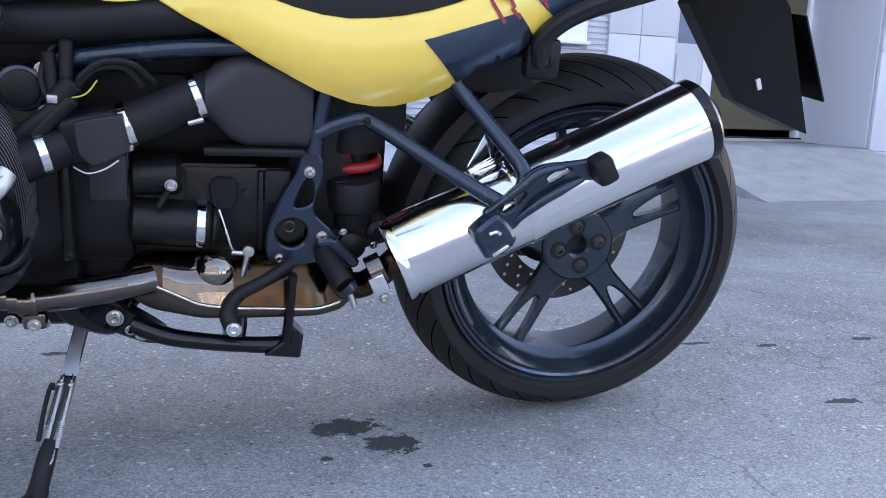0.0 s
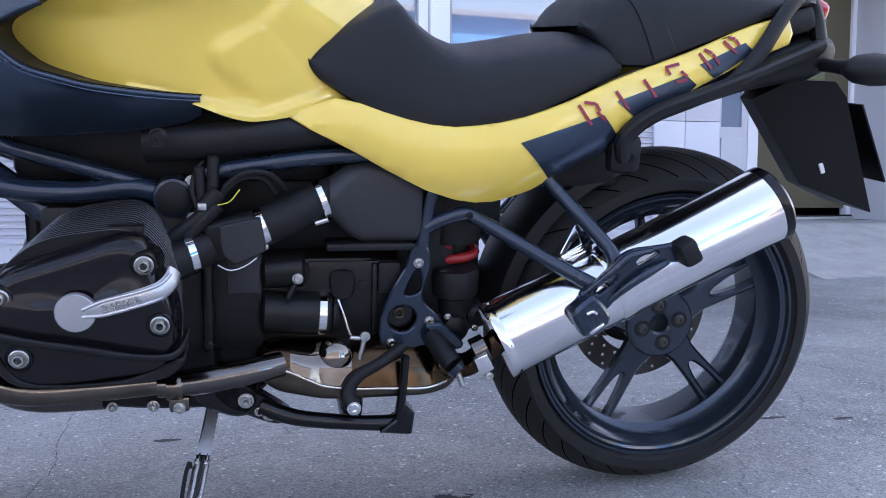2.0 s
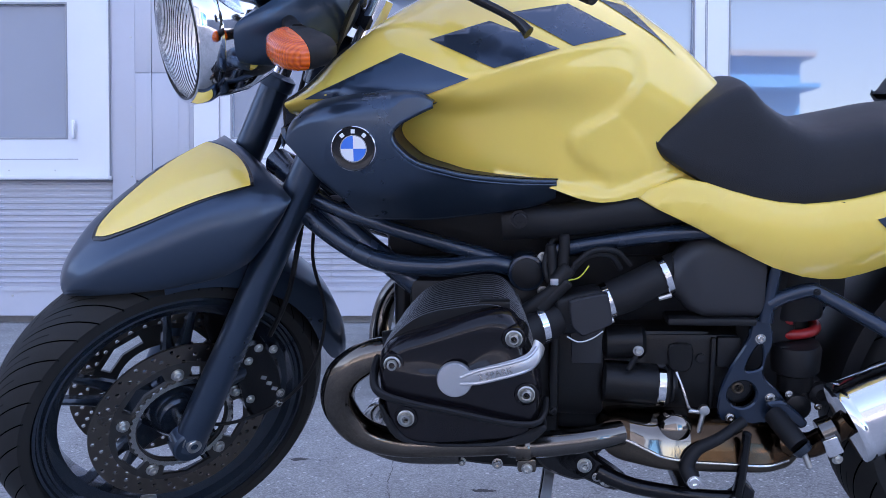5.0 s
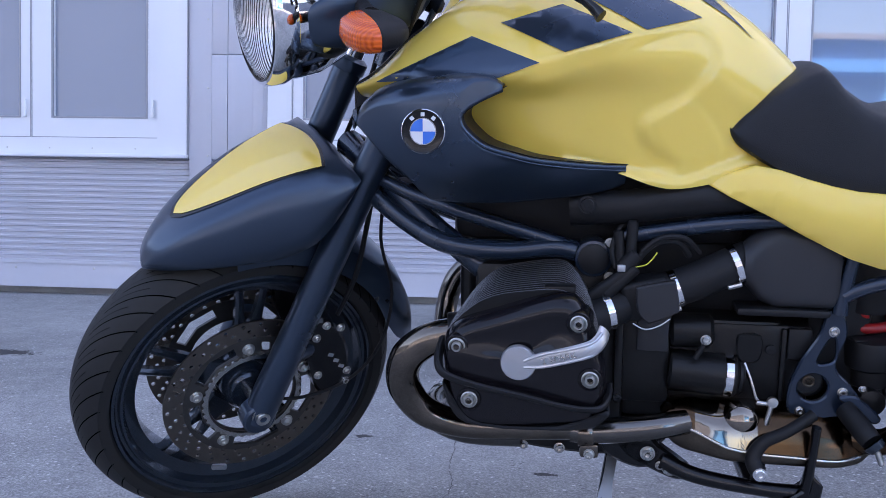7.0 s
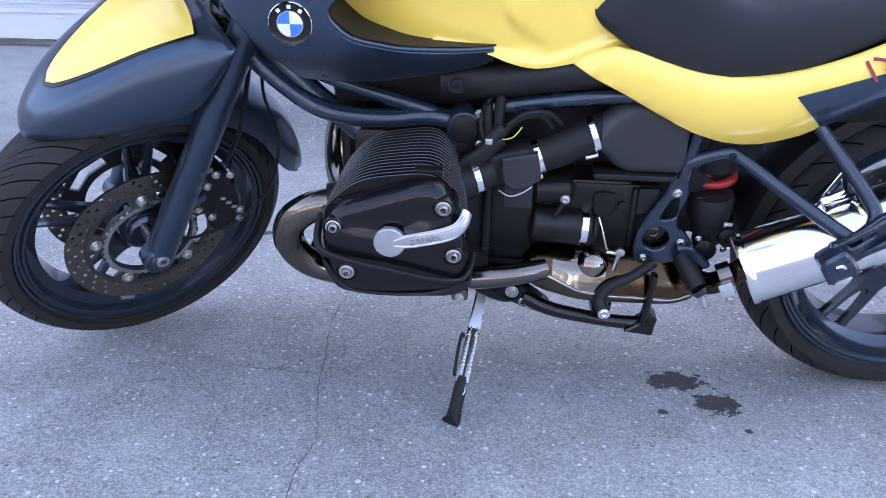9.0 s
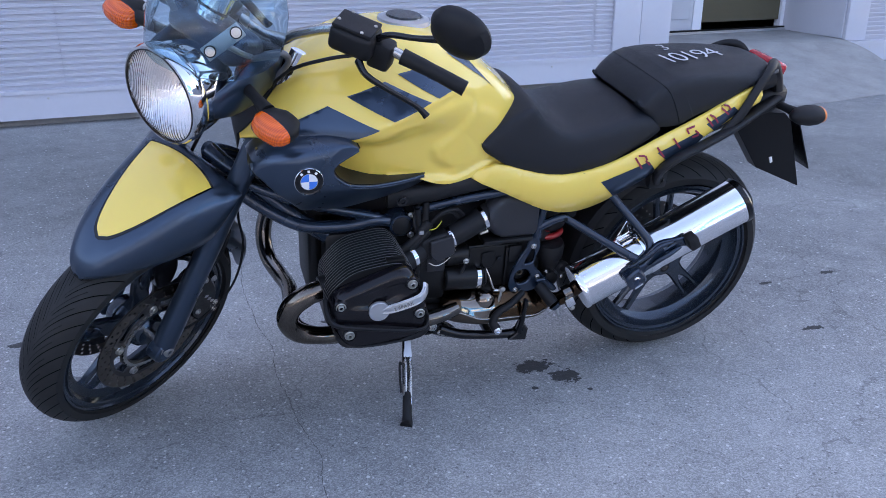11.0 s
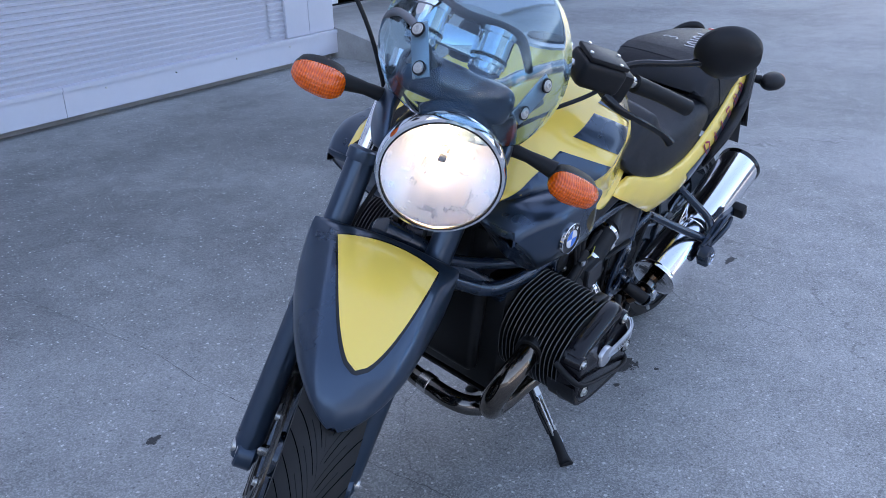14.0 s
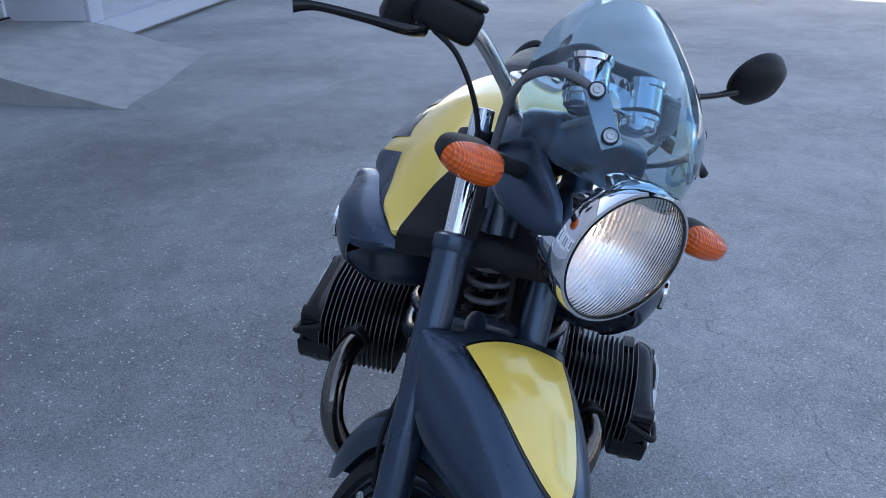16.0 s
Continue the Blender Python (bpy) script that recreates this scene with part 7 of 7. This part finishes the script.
    part("adjuster_knob", lathe([(0.018, 0), (0.020, 0.004), (0.018, 0.012), (0.010, 0.016), (0.009, 0.012), (0.001, 0.012)], 22, (-0.362, -0.105, 0.366), (0, -1, 0)), PLASTIC, BIKE)
    part("swingarm_pivot", lathe([(0.020, 0), (0.020, 0.02), (0.010, 0.024), (0.001, 0.024)], 24, (-0.405, -0.12, 0.352), (0, -1, 0)), ENGINE, BIKE)
    for q in ((-0.418, 0.372), (-0.372, 0.352)):
        part("pivot_screw", bolt_head((q[0], -0.132, q[1]), (0, -1, 0), 0.0045, 0.004), STEEL, BIKE)
def exhaust():
    # collector: a bright upper shell folded over a darker lower pan
    SX = [-0.722, -0.702, -0.671, -0.640, -0.619, -0.577, -0.527, -0.462, -0.425, -0.402]
    SZ = [0.318, 0.322, 0.310, 0.296, 0.287, 0.280, 0.277, 0.273, 0.278, 0.290]
    SY = [0.180, 0.182, 0.186, 0.190, 0.190, 0.188, 0.186, 0.182, 0.170, 0.158]
    TOP = [0.332, 0.344, 0.347, 0.347, 0.348, 0.350, 0.350, 0.346, 0.334, 0.314]
    LOW = [0.306, 0.278, 0.260, 0.252, 0.249, 0.248, 0.247, 0.247, 0.250, 0.272]
    xs = [v.x for v in curve_through([(x, 0, 0) for x in SX], 4)]

    def shell(x0, x1, upper):
        bm = bmesh.new()
        loops = []
        for x in [q for q in xs if x0 - 1e-6 <= q <= x1 + 1e-6]:
            sz, sy, far = table(x, SX, SZ), table(x, SX, SY), table(x, SX, TOP if upper else LOW)
            wide = table(x, [-0.722, -0.69, -0.64, -0.44, -0.402], [0.03, 0.08, 0.22, 0.24, 0.05])
            row = [(x, -sy + (0.0 if upper else 0.004), sz)]
            for i in range(1, 11):
                a = i / 10 * math.pi / 2
                row.append((x, -sy + 0.004 + wide * 0.42 * (1 - math.cos(a)) ** (1.0 if upper else 1.3), sz + (far - sz) * math.sin(a) ** (0.8 if upper else 0.6)))
            row += [(x, -sy + wide, far), (x, -sy + wide, sz)]
            loops.append(row)
        return rings(bm, loops)

    cat = part("exhaust_collector", shell(-0.671, -0.577, True), CHROME2, BIKE, "polished heat-tinted exhaust collector", sharp=55)
    part("collector_front", shell(-0.722, -0.671, True), CAT, cat, "heat-browned collector neck", sharp=55)
    part("collector_rear", shell(-0.577, -0.402, True), CAT, cat, "brown heat-tinted shell", sharp=55)
    part("collector_pan", shell(-0.722, -0.402, False), PAN, cat, "dull brown lower pan", sharp=55)
    part("collector_seam", sweep([(x, -y - 0.001, z) for x, y, z in zip(SX[1:-1], SY[1:-1], SZ[1:-1])], 0.0026, 8, 5), STEEL, cat)
    part("collector_dome", lathe([(0.030, -0.010), (0.028, 0.004), (0.021, 0.012), (0.011, 0.016), (0.001, 0.017)], 32, (-0.600, -0.162, 0.322), (0.05, -0.95, 0.25)), CHROME2, cat)
    part("tail_pipe", sweep([(-0.440, -0.140, 0.292), (-0.410, -0.158, 0.298), (-0.385, -0.172, 0.308), (-0.345, -0.187, 0.351)], [0.022, 0.0205, 0.0195, 0.0200], 22, 5), CAT, BIKE, "heat-tinted connecting pipe")
    ax = Vector((0.462, 0.0, 0.226)).normalized()
    a = Vector((-0.352, -0.190, 0.348))
    ln = 0.492
    can = part("silencer", lathe([(0.0610, 0.012), (0.0620, 0.016), (0.0622, ln - 0.002), (0.0615, ln)], 64, a, ax), SILENCER, BIKE, "mirror-chromed round silencer")
    part("front_cap", lathe([(0.020, 0.012), (0.050, 0.007), (0.0590, 0.004), (0.0625, 0.001), (0.0636, 0.004), (0.0636, 0.011), (0.0622, 0.013), (0.0615, 0.020)], 64, a, ax), CHROME, can)
    part("pipe_clamp", lathe([(0.0210, -0.040), (0.0222, -0.039), (0.0222, -0.018), (0.0210, -0.017)], 28, a, ax), PIPE, can)
    part("clamp_block", box(a + ax * -0.034 + Vector((0.006, -0.022, -0.012)), (0.024, 0.012, 0.030), 0.003, Matrix.Rotation(radians(-26), 4, "Y")), CHROME, can)
    part("clamp_bolt", bolt_head(a + ax * -0.030 + Vector((0.012, -0.020, -0.036)), (0, -1, -0.2), 0.006, 0.005), BOLT, can)
    end = part("end_cap", lathe([(0.0622, ln - 0.004), (0.0640, ln), (0.0640, ln + 0.010), (0.058, ln + 0.016), (0.034, ln + 0.018), (0.032, ln + 0.030), (0.026, ln + 0.034), (0.022, ln + 0.034), (0.020, ln - 0.02), (0.001, ln - 0.02)], 48, a, ax), BLACK, can, "black end cap with outlet")
    # strap holding the silencer to the hanger
    part("silencer_strap", lathe([(0.0634, 0.195), (0.0640, 0.196), (0.0640, 0.222), (0.0634, 0.223)], 56, a, ax), CHROME, can)
    part("strap_bracket", patch([[(-0.262, 0.462), (-0.256, 0.482), (-0.231, 0.536), (-0.224, 0.538), (-0.218, 0.528), (-0.214, 0.506), (-0.186, 0.478), (-0.190, 0.468)], [(-0.242, 0.490), (-0.228, 0.522), (-0.220, 0.503)]], lambda x, z: -0.186, 0.005, 0, 0.001), CHROME, can)
    part("strap_pad", box((-0.222, -0.192, 0.482), (0.050, 0.014, 0.022), 0.003, Matrix.Rotation(radians(-26), 4, "Y")), CHROME, can)


def hangers():
    for s in (-1, 1):
        # footrest plate with its cut-outs
        outer = smooth_loop([(-0.475, 0.500), (-0.458, 0.492), (-0.452, 0.462), (-0.462, 0.430), (-0.462, 0.405), (-0.440, 0.382), (-0.412, 0.345), (-0.402, 0.325), (-0.425, 0.318), (-0.455, 0.330), (-0.500, 0.322), (-0.528, 0.335), (-0.530, 0.375), (-0.515, 0.420), (-0.492, 0.462), (-0.485, 0.492)], 4)
        slot = smooth_loop([(-0.478, 0.452), (-0.468, 0.455), (-0.466, 0.425), (-0.478, 0.415), (-0.492, 0.418)], 4)
        pl = part("footrest_plate", patch([outer, slot, circle(-0.495, 0.376, 0.0225, 24)], lambda x, z: s * 0.150, 0.012, 0, 0.0025), FRAME, BIKE, "dark blue cast footrest plate", sharp=35)
        for q in ((-0.472, 0.468), (-0.452, 0.372), (-0.512, 0.338)):
            part("plate_bolt", bolt_head((q[0], s * 0.150, q[1]), (0, s, 0), 0.0060, 0.006), STEEL, pl)
        part("pivot_tube", rod((-0.495, s * 0.128, 0.376), (-0.495, s * 0.09, 0.376), 0.0225, n=20), BLACK, pl)
        part("pivot_bolt", lathe([(0.0095, 0), (0.0095, 0.004), (0.0075, 0.005), (0.0060, 0.004), (0.0055, 0.0), (0.001, 0.0)], 18, (-0.497, s * 0.128, 0.380), (0, s, 0)), PAN, pl)
        part("strut", sweep([(-0.466, s * 0.146, 0.495), (-0.462, s * 0.146, 0.53), (-0.450, s * 0.146, 0.60)], [0.013, 0.011, 0.011], 12, 4), FRAME, BIKE, "dark blue frame strut")
        # triangulated pillion hanger
        part("hanger_tube", sweep([(-0.462, s * 0.148, 0.522), (-0.440, s * 0.150, 0.535), (-0.405, s * 0.152, 0.546), (-0.385, s * 0.155, 0.540), (-0.30, s * 0.205, 0.494), (-0.245, s * 0.238, 0.466), (-0.215, s * 0.255, 0.452)], 0.0115, 14, 5), FRAME, BIKE, "dark blue pillion hanger tube")
        part("hanger_tube", sweep([(-0.290, s * 0.155, 0.618), (-0.262, s * 0.165, 0.588), (-0.212, s * 0.215, 0.530), (-0.190, s * 0.240, 0.500), (-0.192, s * 0.255, 0.480), (-0.205, s * 0.258, 0.462)], 0.0115, 14, 5), FRAME, BIKE, "dark blue pillion hanger tube")
        part("tube_screw", bolt_head((-0.397, s * 0.164, 0.546), (0, s, 0), 0.004, 0.003), BLACK, BIKE)
        br = part("pillion_bracket", patch([smooth_loop([(-0.250, 0.442), (-0.228, 0.462), (-0.206, 0.484), (-0.190, 0.503), (-0.170, 0.514), (-0.142, 0.518), (-0.116, 0.522), (-0.095, 0.526), (-0.085, 0.512), (-0.092, 0.496), (-0.112, 0.494), (-0.137, 0.483), (-0.166, 0.466), (-0.188, 0.444), (-0.202, 0.424), (-0.222, 0.420)], 3), smooth_loop([(-0.226, 0.452), (-0.212, 0.463), (-0.198, 0.475), (-0.192, 0.473), (-0.200, 0.462), (-0.218, 0.446)], 3), smooth_loop([(-0.165, 0.495), (-0.156, 0.504), (-0.137, 0.511), (-0.133, 0.507), (-0.145, 0.499), (-0.158, 0.491)], 3)], lambda x, z: s * (0.272 + 0.05 * (x + 0.2)), 0.014, 0, 0.003), FRAME, BIKE, "dark blue pillion footrest bracket", sharp=35)
        part("bracket_rib", sweep([(-0.205, s * 0.270, 0.432), (-0.178, s * 0.280, 0.462), (-0.150, s * 0.284, 0.482), (-0.118, s * 0.280, 0.497)], [0.004, 0.007, 0.007, 0.004], 10, 5), FRAME, br)
        part("bracket_rib", sweep([(-0.240, s * 0.268, 0.448), (-0.205, s * 0.278, 0.483), (-0.180, s * 0.280, 0.506), (-0.145, s * 0.280, 0.515)], [0.004, 0.006, 0.006, 0.004], 10, 5), FRAME, br)
        knuckle = part("peg_knuckle", patch([smooth_loop([(-0.266, 0.422), (-0.243, 0.446), (-0.232, 0.447), (-0.214, 0.430), (-0.206, 0.412), (-0.222, 0.394), (-0.244, 0.387), (-0.252, 0.396)], 3)], lambda x, z: s * 0.292, 0.034, 0, 0.005), FRAME, br, sharp=35)
        part("knuckle_pin", sweep([(-0.246, s * 0.294, 0.424), (-0.238, s * 0.296, 0.428), (-0.232, s * 0.294, 0.424)], 0.003, 8, 4), CHROME, knuckle)
        part("knuckle_tip", box((-0.228, s * 0.290, 0.400), (0.026, 0.010, 0.006), 0.002, Matrix.Rotation(radians(-35), 4, "Y")), CHROME, knuckle)
        part("peg_end", box((-0.092, s * 0.284, 0.514), (0.030, 0.040, 0.040), 0.008, Matrix.Rotation(radians(-30), 4, "Y")), RUBBER, br)
        part("bracket_slot", patch([smooth_loop([(-0.165, 0.495), (-0.156, 0.504), (-0.137, 0.511), (-0.133, 0.507), (-0.145, 0.499), (-0.158, 0.491)], 3)], lambda x, z: s * 0.268, 0.002, 0), CHROME, br)
        # rider peg
        peg = part("rider_peg", sweep([(-0.450, s * 0.160, 0.350), (-0.442, s * 0.176, 0.341), (-0.430, s * 0.200, 0.327), (-0.424, s * 0.210, 0.320)], [0.016, 0.0175, 0.0175, 0.016], 18, 4, 0.9), RUBBER, BIKE, "folding rubber footrest")
        part("peg_bracket", patch([smooth_loop([(-0.462, 0.366), (-0.440, 0.372), (-0.420, 0.360), (-0.398, 0.338), (-0.408, 0.328), (-0.430, 0.345)], 3)], lambda x, z: s * 0.166, 0.014, 0, 0.003), FRAME, peg)
        part("peg_cap", sweep([(-0.423, s * 0.213, 0.318), (-0.416, s * 0.217, 0.311)], [0.017, 0.013], 16, 3, 0.8), WHEEL, peg)
        part("peg_tip", rod((-0.418, s * 0.217, 0.310), (-0.410, s * 0.221, 0.288), 0.0045, n=10), BOLT, peg)
    # gear lever
    part("gear_lever", sweep([(-0.495, -0.165, 0.338), (-0.535, -0.185, 0.318), (-0.570, -0.190, 0.300), (-0.585, -0.195, 0.275), (-0.578, -0.205, 0.258)], [0.009, 0.009, 0.010, 0.012, 0.013], 12, 5), RUBBER, BIKE, "black gear lever")
    part("lever_tip", bolt_head((-0.577, -0.214, 0.258), (0, -1, 0), 0.008, 0.004), CHROME, BIKE)
    part("brake_pedal", sweep([(-0.495, 0.165, 0.338), (-0.56, 0.185, 0.30), (-0.62, 0.19, 0.275)], 0.009, 12, 5), RUBBER, BIKE)
    # centre stand, folded up
    cs = part("centre_stand", sweep([(-0.715, -0.145, 0.240), (-0.66, -0.158, 0.222), (-0.56, -0.168, 0.212), (-0.492, -0.170, 0.210)], [0.015, 0.013, 0.012, 0.014], 14, 5), BLACK, BIKE, "black folded centre stand")
    part("stand_leg", sweep([(-0.715, 0.145, 0.240), (-0.66, 0.158, 0.222), (-0.56, 0.168, 0.212), (-0.492, 0.170, 0.210)], [0.015, 0.013, 0.012, 0.014], 14, 5), BLACK, cs)
    part("stand_lever", sweep([(-0.502, -0.176, 0.212), (-0.500, -0.188, 0.260), (-0.496, -0.192, 0.330)], [0.014, 0.010, 0.009], 12, 5, 0.7), BLACK, cs)
    part("stand_foot", patch([[(-0.535, 0.202), (-0.482, 0.196), (-0.478, 0.232), (-0.495, 0.250), (-0.505, 0.225)]], lambda x, z: -0.190, 0.035, 0, 0.003), BLACK, cs)
    part("stand_cross", rod((-0.58, -0.165, 0.214), (-0.58, 0.165, 0.214), 0.012, n=14), BLACK, cs)
    part("stand_post", sweep([(-0.57, -0.165, 0.214), (-0.565, -0.15, 0.245), (-0.575, -0.14, 0.27)], 0.009, 10, 4), BLACK, cs)
    part("stand_bracket", patch([smooth_loop([(-0.80, 0.290), (-0.74, 0.275), (-0.70, 0.252), (-0.665, 0.222), (-0.69, 0.208), (-0.735, 0.225), (-0.775, 0.245)], 3)], lambda x, z: -0.150, 0.025, 0, 0.004), BLACK, BIKE)
    for q in ((-0.738, 0.252), (-0.702, 0.228)):
        part("stand_bolt", bolt_head((q[0], -0.151, q[1]), (0, -1, 0), 0.009, 0.007), BOLT, BIKE)
    # side stand
    top, foot = Vector((-0.788, -0.070, 0.228)), Vector((-0.834, -0.273, 0.048))
    way = (foot - top).normalized()
    acr = Vector((1, 0, -0.15)).normalized()
    out_ = Vector((0, -1, 0))

    def on(k, w=0.0, o=0.0):
        return top + (foot - top) * k + acr * w + out_ * o

    bm = bmesh.new()
    loops = []
    for k, w in ((-0.06, 0.0120), (0.0, 0.0100), (0.06, 0.0088), (0.12, 0.0084), (0.19, 0.0084), (0.26, 0.0092), (0.31, 0.0112), (0.345, 0.0112)):
        loops.append([on(k, -w, 0.008), on(k, -w, 0.013), on(k, w, 0.013), on(k, w, 0.008)])
    rings(bm, loops)
    ss = part("side_stand", ease(bm, 0.0015, 2, 50), ALLOY, BIKE, "silver side stand with twin spring and black foot")
    part("stand_hanger", sweep([on(0.0, 0.010, 0.004), on(-0.03, 0.020, 0.003), on(-0.07, 0.024, 0.0)], [0.006, 0.005, 0.005], 10, 4), ALLOY, ss)
    part("stand_tube", sweep([on(0.05, 0.0, -0.010), on(0.4, 0.0, -0.008), on(0.74, 0, -0.004)], [0.011, 0.0105, 0.011], 14, 3), BLACK, ss)
    part("stand_shoe", sweep([on(0.72, 0, 0.0), on(0.80, 0, 0.002), on(0.93, 0, 0.0), on(1.0, 0, 0.0), on(1.03, -0.004, 0.004)], [0.0125, 0.0145, 0.0145, 0.017, 0.020], 16, 4, 0.85), RUBBER, ss)
    for w in (-0.0068, 0.0068):
        coil = []
        for i in range(289):
            a = i / 288 * 2 * math.pi * 36
            c = on(0.385 + 0.345 * i / 288, w, 0.008)
            coil.append(c + acr * (0.0046 * math.cos(a)) + out_ * (0.0046 * math.sin(a)))
        part("stand_spring", sweep(coil, 0.0012, 5, 1), STEEL, ss, "bright twin stand spring")
        part("spring_hook", sweep([on(0.385, w, 0.012), on(0.36, w * 0.9, 0.013), on(0.33, w * 0.8, 0.010)], 0.0015, 6, 4), SPRING, ss)
        part("spring_hook", sweep([on(0.73, w, 0.012), on(0.77, w * 1.2, 0.016), on(0.80, w * 0.9, 0.016), on(0.77, w * 0.5, 0.016)], 0.0017, 6, 4), SPRING, ss)
    part("stand_hook", sweep([on(0.45, -0.015, 0.0), on(0.42, -0.018, 0.0), on(0.47, -0.020, 0), on(0.58, -0.019, 0), on(0.72, -0.016, 0)], 0.0032, 8, 6), RUBBER, ss)
engine()
exhaust()
hangers()
